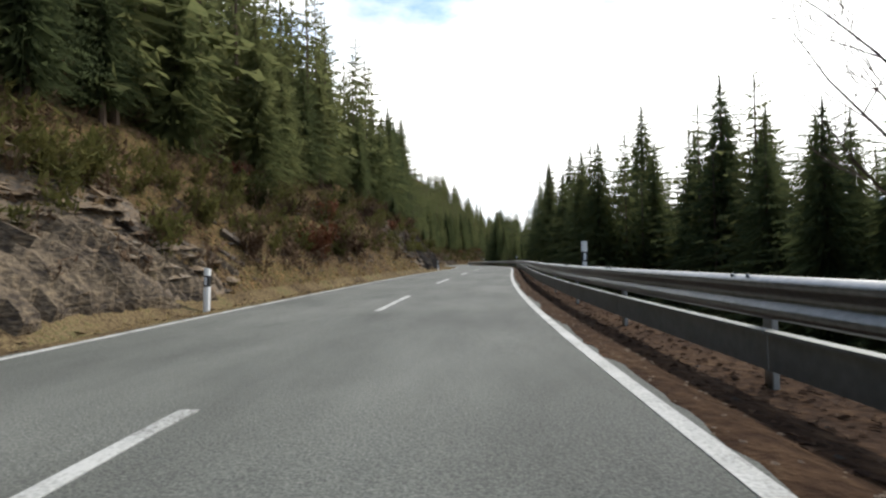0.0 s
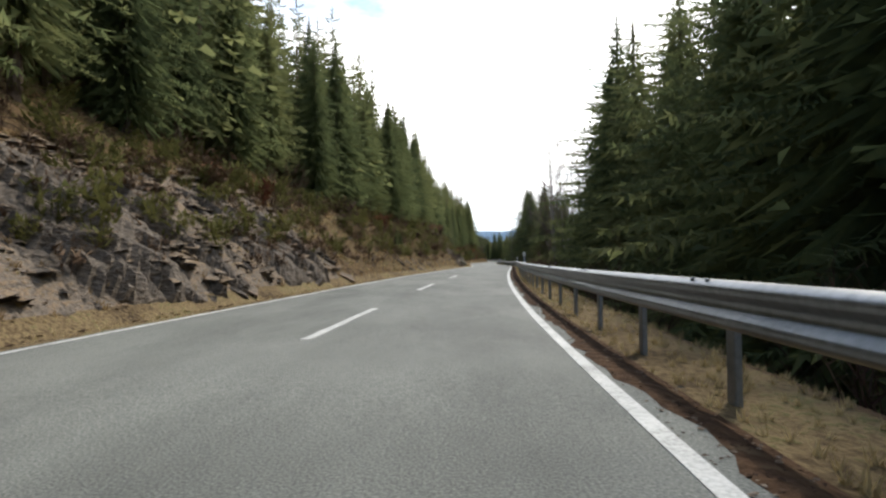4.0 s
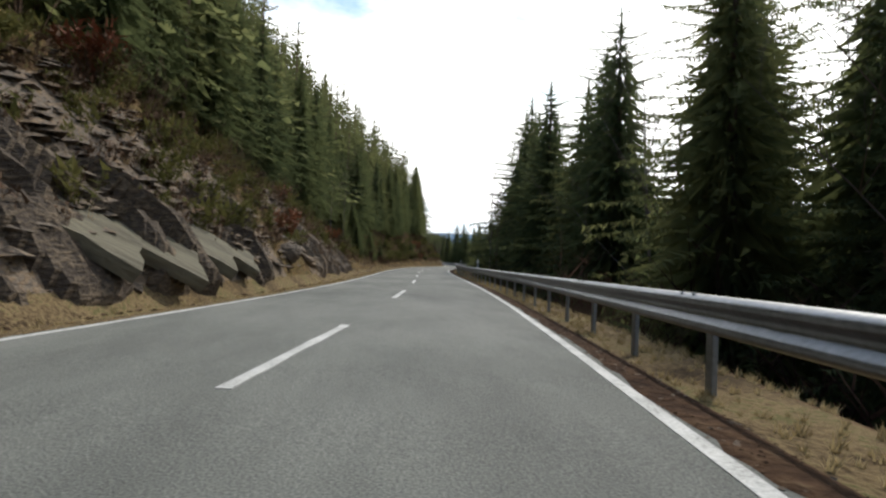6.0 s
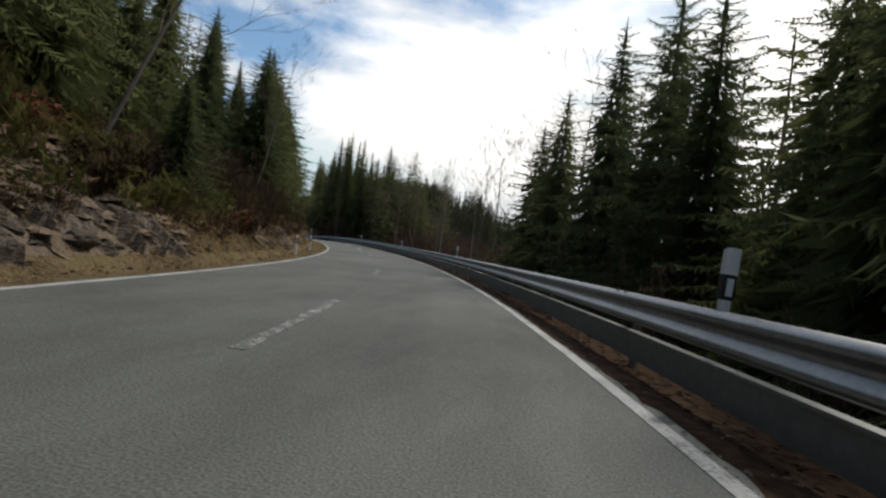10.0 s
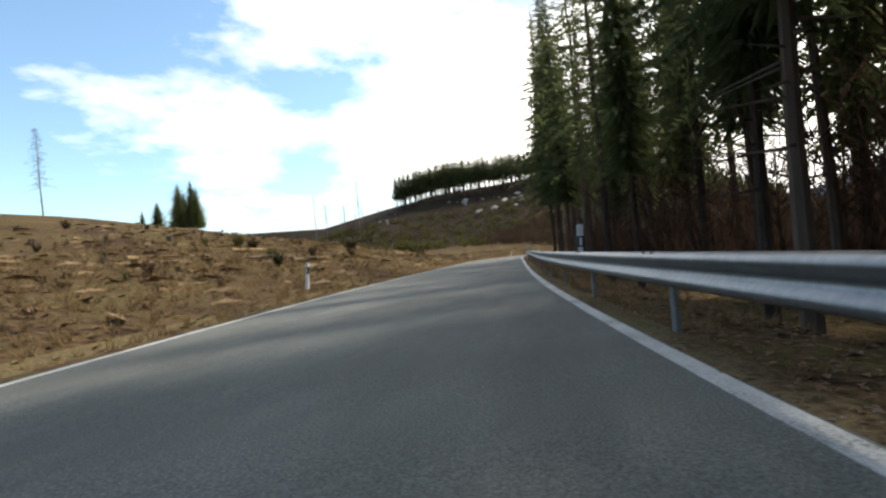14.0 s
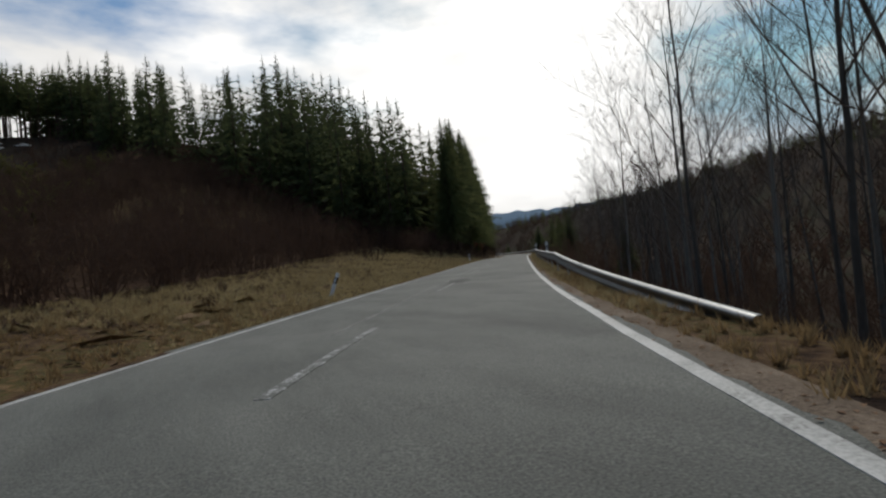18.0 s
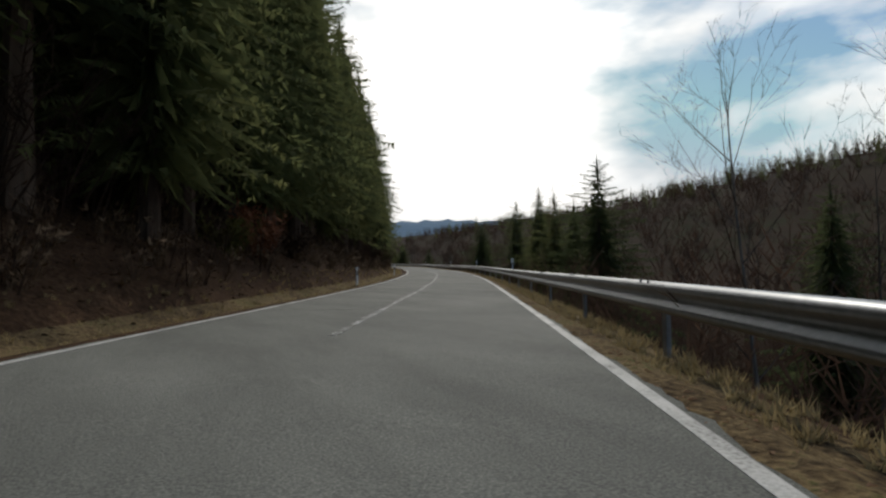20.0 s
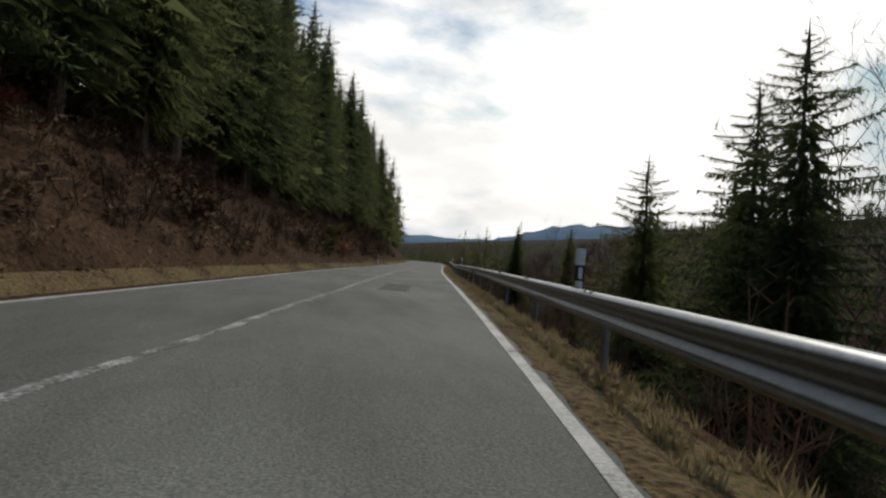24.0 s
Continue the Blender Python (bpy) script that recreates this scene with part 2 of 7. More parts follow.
M_ASPHALT = material("asphalt", [(0.3, (0.072, 0.075, 0.066)), (0.5, (0.120, 0.123, 0.108)), (0.72, (0.185, 0.184, 0.162))], 0.22, 60, 0.82, bump=0.7, bump_scale=0.012, spec=0.25, fine_share=0.72, contrast=1.35)
def weathered(m, scale, low, high, stretch):
    """Patches of wear and traffic film over a surface's colour."""
    nt = m.node_tree
    b = nt.nodes["Principled BSDF"]
    src = b.inputs["Base Color"].links[0].from_socket
    co, mp, n = nt.nodes.new("ShaderNodeTexCoord"), nt.nodes.new("ShaderNodeMapping"), nt.nodes.new("ShaderNodeTexNoise")
    mp.inputs["Scale"].default_value = stretch
    n.inputs["Scale"].default_value, n.inputs["Detail"].default_value, n.inputs["Roughness"].default_value = scale, 8, 0.65
    rg, mx = nt.nodes.new("ShaderNodeMapRange"), nt.nodes.new("ShaderNodeMix")
    rg.inputs["From Min"].default_value, rg.inputs["From Max"].default_value = 0.3, 0.7
    rg.inputs["To Min"].default_value, rg.inputs["To Max"].default_value = low, high
    mx.data_type, mx.blend_type = "RGBA", "MULTIPLY"
    mx.inputs[0].default_value = 1.0
    nt.links.new(co.outputs["Object"], mp.inputs["Vector"])
    nt.links.new(mp.outputs[0], n.inputs["Vector"])
    nt.links.new(n.outputs["Fac"], rg.inputs["Value"])
    nt.links.new(src, mx.inputs[6])
    nt.links.new(rg.outputs[0], mx.inputs[7])
    nt.links.new(mx.outputs[2], b.inputs["Base Color"])


weathered(M_ASPHALT, 0.9, 0.72, 1.25, (1.0, 0.3, 1.0))
M_PATCH = material("patch_asphalt", [(0.3, (0.043, 0.044, 0.039)), (0.7, (0.075, 0.076, 0.067))], 0.8, 50, 0.8, bump=0.4, bump_scale=0.01, spec=0.2)
M_PAINT = material("road_paint", [(0.33, (0.145, 0.144, 0.132)), (0.44, (0.350, 0.346, 0.322)), (0.58, (0.500, 0.494, 0.465))], 2.2, 40, 0.65, bump=0.3, bump_scale=0.01)
M_WORN = material("worn_paint", [(0.48, (0.125, 0.128, 0.114)), (0.55, (0.29, 0.29, 0.28)), (0.64, (0.50, 0.50, 0.48))], 4.0, 26, 0.8, bump=0.3, bump_scale=0.01, spec=0.15)
M_GHOST = material("faded_paint", [(0.56, (0.122, 0.125, 0.110)), (0.60, (0.24, 0.24, 0.23)), (0.66, (0.48, 0.48, 0.46))], 4.0, 26, 0.7, bump=0.3, bump_scale=0.01)
M_VERGE = material("dry_verge", [(0.25, (0.036, 0.025, 0.016)), (0.42, (0.100, 0.070, 0.038)), (0.58, (0.175, 0.128, 0.068)), (0.70, (0.082, 0.080, 0.030)), (0.85, (0.23, 0.175, 0.10))], 0.7, 14, 0.95, bump=0.8, bump_scale=0.08, contrast=1.8, spec=0.04)
M_BANK = material("bank_soil", [(0.22, (0.026, 0.019, 0.012)), (0.38, (0.078, 0.052, 0.029)), (0.50, (0.135, 0.085, 0.044)), (0.58, (0.072, 0.070, 0.025)), (0.68, (0.168, 0.095, 0.042)), (0.82, (0.225, 0.165, 0.096))], 0.5, 6, 0.95, bump=1.0, bump_scale=0.25, fine_share=0.5, contrast=1.9, spec=0.04)
M_FLOOR = material("forest_floor", [(0.3, (0.03, 0.02, 0.014)), (0.5, (0.09, 0.055, 0.032)), (0.7, (0.14, 0.09, 0.05))], 0.3, 6, 0.95, bump=0.8, bump_scale=0.1, spec=0.04)
M_CLEARING = material("clearing_grass", [(0.22, (0.022, 0.014, 0.010)), (0.38, (0.070, 0.042, 0.024)), (0.50, (0.115, 0.074, 0.038)), (0.60, (0.066, 0.060, 0.023)), (0.70, (0.130, 0.080, 0.038)), (0.85, (0.19, 0.14, 0.082))], 0.2, 4, 0.95, bump=1.0, bump_scale=0.15, fine_share=0.5, contrast=1.9, spec=0.04)
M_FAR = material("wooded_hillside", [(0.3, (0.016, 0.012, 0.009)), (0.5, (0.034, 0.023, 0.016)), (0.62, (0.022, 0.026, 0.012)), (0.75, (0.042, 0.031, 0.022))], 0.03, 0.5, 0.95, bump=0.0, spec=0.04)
M_GRAVEL = material("edge_gravel", [(0.3, (0.10, 0.075, 0.055)), (0.55, (0.20, 0.155, 0.115)), (0.75, (0.30, 0.25, 0.2))], 1.2, 28, 0.95, bump=0.8, bump_scale=0.03, spec=0.04)
M_TRACK = material("dirt_track", [(0.3, (0.095, 0.070, 0.048)), (0.5, (0.19, 0.152, 0.112)), (0.7, (0.27, 0.222, 0.170))], 0.5, 10, 0.95, bump=0.8, bump_scale=0.05, spec=0.04)
M_SPRUCE = material("spruce_needles", [(0.25, (0.058, 0.074, 0.036)), (0.5, (0.106, 0.124, 0.052)), (0.75, (0.158, 0.162, 0.066))], 0.35, 5, 0.9, bump=0.0, vary=0.35, spec=0.06, glow_through=0.58)
M_BARK = material("spruce_bark", [(0.3, (0.05, 0.036, 0.028)), (0.7, (0.16, 0.115, 0.085))], 1.5, 9, 0.95, bump=0.9, bump_scale=0.03, vary=0.3, stretch=(1, 1, 0.25), spec=0.04)
M_BIRCH = material("pale_bark", [(0.3, (0.08, 0.068, 0.056)), (0.7, (0.21, 0.185, 0.155))], 1.5, 9, 0.9, bump=0.6, bump_scale=0.02, vary=0.4, stretch=(1, 1, 0.3), spec=0.04)
M_TWIG = material("bare_twigs", [(0.3, (0.07, 0.053, 0.042)), (0.7, (0.17, 0.135, 0.108))], 1.0, 8, 0.9, bump=0.0, vary=0.3, spec=0.04)
M_BROOM = material("broom_shrub", [(0.3, (0.028, 0.033, 0.012)), (0.5, (0.072, 0.075, 0.024)), (0.75, (0.135, 0.122, 0.042))], 0.8, 7, 0.9, bump=0.0, vary=0.4, glow_through=0.35, spec=0.04)
M_BRUSH = material("brown_brush", [(0.3, (0.045, 0.028, 0.02)), (0.55, (0.105, 0.066, 0.042)), (0.75, (0.17, 0.115, 0.07))], 0.8, 7, 0.9, bump=0.0, vary=0.4, spec=0.04)
M_GRASS = material("dead_grass", [(0.3, (0.17, 0.125, 0.06)), (0.55, (0.36, 0.285, 0.15)), (0.75, (0.46, 0.385, 0.23))], 0.6, 6, 0.9, bump=0.0, glow_through=0.4, spec=0.04)
M_SLATE = material("slate_rock", [(0.28, (0.042, 0.036, 0.032)), (0.42, (0.092, 0.076, 0.061)), (0.55, (0.150, 0.122, 0.096)), (0.68, (0.182, 0.128, 0.080)), (0.8, (0.265, 0.222, 0.172))], 0.9, 7, 0.8, bump=0.8, bump_scale=0.15, vary=0.4, stretch=(1, 1, 2.2), fine_share=0.6, spec=0.04)
M_RUST = material("brown_slate", [(0.28, (0.060, 0.048, 0.038)), (0.42, (0.140, 0.108, 0.075)), (0.55, (0.215, 0.165, 0.108)), (0.68, (0.262, 0.178, 0.098)), (0.8, (0.350, 0.285, 0.200))], 0.9, 7, 0.8, bump=0.8, bump_scale=0.15, vary=0.4, stretch=(1, 1, 2.2), fine_share=0.6, spec=0.04)
M_BARE = material("bare_woods", [(0.3, (0.030, 0.019, 0.014)), (0.55, (0.066, 0.042, 0.031)), (0.75, (0.105, 0.070, 0.050))], 0.5, 4, 0.9, bump=0.0, vary=0.3, glow_through=0.4, spec=0.04)
M_TUSSOCK = material("brown_grass", [(0.3, (0.12, 0.075, 0.038)), (0.55, (0.26, 0.18, 0.09)), (0.75, (0.36, 0.27, 0.15))], 0.6, 6, 0.9, bump=0.0, glow_through=0.4, spec=0.04)
M_LITTER = material("leaf_litter", [(0.28, (0.016, 0.010, 0.007)), (0.45, (0.042, 0.024, 0.015)), (0.58, (0.072, 0.042, 0.024)), (0.72, (0.115, 0.078, 0.046))], 0.5, 9, 0.95, bump=0.9, bump_scale=0.07, fine_share=0.6, spec=0.04)
M_NEEDLES = material("dead_needles", [(0.3, (0.12, 0.068, 0.042)), (0.5, (0.25, 0.155, 0.098)), (0.7, (0.36, 0.26, 0.17))], 0.6, 8, 0.95, bump=0.0, glow_through=0.3, spec=0.04)
M_ZINC = material("galvanised_steel", [(0.3, (0.15, 0.155, 0.16)), (0.7, (0.27, 0.275, 0.28))], 1.2, 18, 0.42, metal=1.0, bump=0.05, bump_scale=0.005, spec=0.5)
M_POST = material("dull_steel", [(0.3, (0.16, 0.165, 0.165)), (0.7, (0.30, 0.31, 0.31))], 2.0, 20, 0.6, metal=0.6, bump=0.1, bump_scale=0.005, vary=0.2)
M_PLATE = material("grey_plate", [(0.3, (0.13, 0.14, 0.135)), (0.7, (0.22, 0.23, 0.225))], 0.8, 12, 0.55, metal=0.45, bump=0.1, bump_scale=0.01, vary=0.2)
M_WHITE = material("white_plastic", [(0.3, (0.62, 0.62, 0.6)), (0.7, (0.8, 0.8, 0.79))], 4, 20, 0.5, bump=0.0)
M_BLACK = material("black_plastic", [(0.3, (0.012, 0.012, 0.013)), (0.7, (0.03, 0.03, 0.03))], 4, 20, 0.5, bump=0.0)
M_AMBER = material("amber_reflector", [(0.3, (0.45, 0.20, 0.04)), (0.7, (0.6, 0.3, 0.06))], 20, 60, 0.25, bump=0.0)
M_CLEAR = material("clear_reflector", [(0.3, (0.55, 0.57, 0.6)), (0.7, (0.75, 0.77, 0.8))], 20, 60, 0.2, bump=0.0)
M_RED = material("sign_red", [(0.3, (0.42, 0.015, 0.02)), (0.7, (0.55, 0.03, 0.035))], 4, 20, 0.4, bump=0.0)
M_WOOD = material("cut_wood", [(0.3, (0.16, 0.10, 0.055)), (0.7, (0.36, 0.25, 0.14))], 1.0, 9, 0.9, bump=0.5, bump_scale=0.02, vary=0.4, spec=0.04)
M_RUBBLE = material("pale_rubble", [(0.3, (0.25, 0.23, 0.2)), (0.7, (0.5, 0.48, 0.44))], 0.5, 3, 0.9, bump=0.6, bump_scale=0.1, vary=0.3, spec=0.04)
M_IRON = material("cast_iron", [(0.3, (0.05, 0.045, 0.04)), (0.7, (0.11, 0.10, 0.09))], 3, 20, 0.6, metal=0.5, bump=0.5, bump_scale=0.01)
M_TAR = material("tar_seam", [(0.3, (0.02, 0.02, 0.02)), (0.7, (0.05, 0.05, 0.05))], 2, 20, 0.5, bump=0.3, bump_scale=0.01)
M_WEAR = material("worn_asphalt", [(0.50, (0.100, 0.102, 0.092)), (0.60, (0.155, 0.150, 0.138)), (0.74, (0.25, 0.235, 0.215))], 1.6, 24, 0.85, bump=0.5, bump_scale=0.012, contrast=1.9, fine_share=0.4, spec=0.2)
M_SLAB = material("smooth_slate", [(0.3, (0.050, 0.044, 0.034)), (0.45, (0.098, 0.088, 0.064)), (0.6, (0.138, 0.124, 0.088)), (0.75, (0.170, 0.138, 0.094))], 0.8, 6, 0.85, bump=0.7, bump_scale=0.08, stretch=(1, 3, 1), spec=0.08)
M_CHALK = material("pale_seam", [(0.44, (0.11, 0.11, 0.10)), (0.52, (0.27, 0.265, 0.25)), (0.62, (0.46, 0.455, 0.435))], 3, 28, 0.8, bump=0.3, bump_scale=0.01)
# Far woods: the blue haze of distance is put into the base colour.
M_HAZED_WOODS = material("haze_blue_woods", [(0.3, (0.12, 0.175, 0.235)), (0.7, (0.17, 0.23, 0.29))], 0.004, 0.05, 1.0, bump=0.0, spec=0.0)


# ---- mesh helpers ----
def mesh_of(name, verts, faces, materials, index=None, smooth=False):
    """A mesh from arrays of corners and faces (all quads, all triangles, or a mixed list)."""
    me = bpy.data.meshes.new(name)
    verts = np.asarray(verts, np.float32)
    sides = {len(f) for f in faces} if not hasattr(faces, "shape") else {faces.shape[1]}
    if len(sides) == 1:
        k, faces = sides.pop(), np.asarray(faces, np.int32)
        me.vertices.add(len(verts))
        me.vertices.foreach_set("co", verts.ravel())
        me.loops.add(faces.size)
        me.loops.foreach_set("vertex_index", faces.ravel())
        me.polygons.add(len(faces))
        me.polygons.foreach_set("loop_start", np.arange(len(faces), dtype=np.int32) * k)
        me.update(calc_edges=True)
    else:
        me.from_pydata([tuple(v) for v in verts.tolist()], [], [tuple(f) for f in faces])
    for m in materials if isinstance(materials, (list, tuple)) else [materials]:
        me.materials.append(m)
    if index is not None:
        me.polygons.foreach_set("material_index", np.asarray(index, np.int32))
    me.polygons.foreach_set("use_smooth", np.full(len(me.polygons), smooth, bool))
    me.update()
    return me


def part(name, me, parent, label="", m=None):
    ob = new(name, me)
    ob.parent = parent
    if m is not None:
        ob.matrix_basis = m
    return tagged(ob, label)


def sweep(profile, s_values, base, closed=True, mat=None, name="sweep", caps=True, smooth=False):
    """A profile of (o, h) pairs, or a function of s that gives them, drawn along the road; in the place of base (a world point)."""
    rows = []
    for s in s_values:
        pr = profile(s) if callable(profile) else profile
        rows.append(at(np.full(len(pr), s), np.array([q[0] for q in pr]), np.array([q[1] for q in pr])) - base)
    n, k = len(rows), len(rows[0])
    verts = np.concatenate(rows)
    faces = []
    for i in range(n - 1):
        for j in range(k if closed else k - 1):
            a, b = i * k + j, i * k + (j + 1) % k
            faces.append((a, b, b + k, a + k))
    if closed and caps:
        faces.append(tuple(range(k - 1, -1, -1)))
        faces.append(tuple(range((n - 1) * k, n * k)))
    return mesh_of(name, verts, faces, mat, smooth=smooth)


def box_mesh(name, sx, sy, sz, mat, bevel=0.0, z0=0.0):
    bm = bmesh.new()
    bmesh.ops.create_cube(bm, size=1.0)
    bmesh.ops.scale(bm, vec=(sx, sy, sz), verts=bm.verts)
    bmesh.ops.translate(bm, vec=(0, 0, sz / 2 + z0), verts=bm.verts)
    if bevel:
        bmesh.ops.bevel(bm, geom=bm.edges[:], offset=bevel, segments=1, affect="EDGES")
    me = bpy.data.meshes.new(name)
    bm.to_mesh(me)
    bm.free()
    me.materials.append(mat)
    return me


def wobble(x, y):
    """Smooth unevenness between about -1 and 1."""
    return (np.sin(0.83 * x + 1.7 * np.sin(0.61 * y)) + np.sin(1.13 * y + 1.3 * np.sin(0.47 * x) + 1) + np.sin(1.9 * x - 1.4 * y + 2) * 0.6 + np.sin(0.31 * x + 0.23 * y) * 0.8) / 3.4


def ease(v):
    v = np.clip(v, 0, 1)
    return v * v * (3 - 2 * v)


# ---- the lie of the land ----
# Height of the cutting's bank over the road (left), and depth of the ground below it (right), by metres along the road.
BANK = [(-60, 3.6), (20, 3.9), (55, 5.2), (75, 4.3), (100, 3.6), (145, 3.2), (165, 4.2), (200, 4.1), (240, 5.8), (260, 4.6), (276, 2.9), (290, 2.1), (315, 3.4), (335, 4.3), (352, 5.2), (376, 3.6), (394, 2.4), (420, 3.8), (450, 3.4), (484, 2.7), (493, 2.5), (497.5, 1.5), (501, 0.8), (505, 0.6), (514, 0.8), (545, 0.8), (570, 1.4), (592, 1.5), (610, 0.3), (680, 0.3), (720, 0.5), (755, 1.6), (775, 2.9), (790, 2.9), (830, 2.0), (855, 1.7), (885, 4.2), (930, 3.6), (1230, 3.4)]
RISE = [(-60, 0.62), (265, 0.62), (290, 0.92), (380, 0.92), (402, 0.52), (460, 0.30), (500, 0.22), (508, 0.18), (516, 0.10), (556, 0.10), (575, 0.18), (590, 0.19), (606, 0.09), (615, 0.06), (650, 0.04), (700, 0.04), (760, 0.2), (800, 0.45), (1230, 0.5)]
DROP = [(-60, 6.0), (440, 6.0), (475, 1.2), (500, 0.6), (575, 0.9), (600, 1.6), (660, 2.2), (700, 5.0), (740, 8.0), (1230, 9.0)]
RIDGE = [(-60, -8), (440, -8), (560, 5), (620, 38), (760, 48), (900, 50), (1230, 34)]


def along(table, s):
    return np.interp(s, [q[0] for q in table], [q[1] for q in table])


HILL = (-80.0, 815.0, 23.0, 78.0, 48.0)


def ground_rise(s, o, x, y):
    """Height of the ground over the road's surface; o from the centre line, x and y in the world for its unevenness."""
    s, o, x, y = np.broadcast_arrays(*(np.asarray(v, float) for v in (s, o, x, y)))
    a = -o - w_left(s) - 0.25
    bank, rise = along(BANK, s), along(RISE, s)
    left = -0.05 - 0.10 * ease(a / 0.9) + 0.05 * ease((a - 0.9) / 0.6)
    left = left + bank * (0.25 * ease((a - 1.1) / 1.2) + 0.75 * ease((a - 1.5) / 4.6)) + rise * np.maximum(a - 5.0, 0) * ease((a - 5.0) / 3)
    far = np.maximum(a - np.interp(s, (640, 720), (60, 30)), 0) * rise
    left = left - far * 0.9
    rough = np.clip(bank / 3.5, 0.12, 1.0)
    left = left + ease((a - 1.2) / 2.0) * rough * (0.28 * wobble(x * 1.1, y * 1.1) + 0.16 * wobble(x * 2.9 + 5, y * 2.9))
    hx, hy, hh, hw, hd = HILL
    left = left + ease((a - 8) / 34) * hh * np.exp(-((x - hx) / hw) ** 4 / 2 - ((y - hy) / hd) ** 2 / 2)
    left = left + ease((a - 30) / 60) * 13 * np.exp(-((x + 165) / 38) ** 2 - ((y - 682) / 34) ** 2)
    left = left + ease((a - 30) / 40) * 5 * np.exp(-((x + 140) / 26) ** 2 - ((y - 752) / 22) ** 2)
    b = o - w_right(s) - 0.25
    drop = along(DROP, s)
    lip, fall = np.interp(s, (680, 715), (1.0, 0.55)), np.interp(s, (680, 715), (1.1, 0.62))
    right = -0.05 - 0.08 * ease(b / 0.8) - drop * ease((b - lip) / (2.0 + drop * fall)) + ease((b - 1.5) / 3) * 0.25 * wobble(x, y)
    right = right + (along(RIDGE, s) + drop) * ease((b - 45) / 190) - ease((b - 260) / 500) * 15
    return np.where(o < 0, left, right)


def ground_at(s, o):
    """World place on the ground."""
    q = at(s, o)
    q[..., 2] += ground_rise(s, o, q[..., 0], q[..., 1])
    return q


def on_track(s, o, half=2.6, mouth=4.0):
    """Whether a place lies on the farm track."""
    f = (s - 500.5) / 21
    return (f > -0.2) & (f < 1.1) & (np.abs(o + 3.4 + 9 * f + 6 * f * f) < np.where(f > 0.15, half, mouth))


# ---- ground: one sheet out to the horizon ----
OUT = np.array([0, 0.3, 0.7, 1.1, 1.5, 1.9, 2.4, 3.0, 3.6, 4.3, 5.1, 6, 7, 8.5, 10, 12, 15, 18, 22, 27, 33, 40, 50, 64, 82, 105, 135, 170, 215, 270, 340, 450, 650, 1000, 1700, 2800])


ROCKY = ((3, 13), (42, 58), (153, 174), (227, 246), (250, 262), (344, 363), (382, 390))   # stretches where the cutting is bare rock


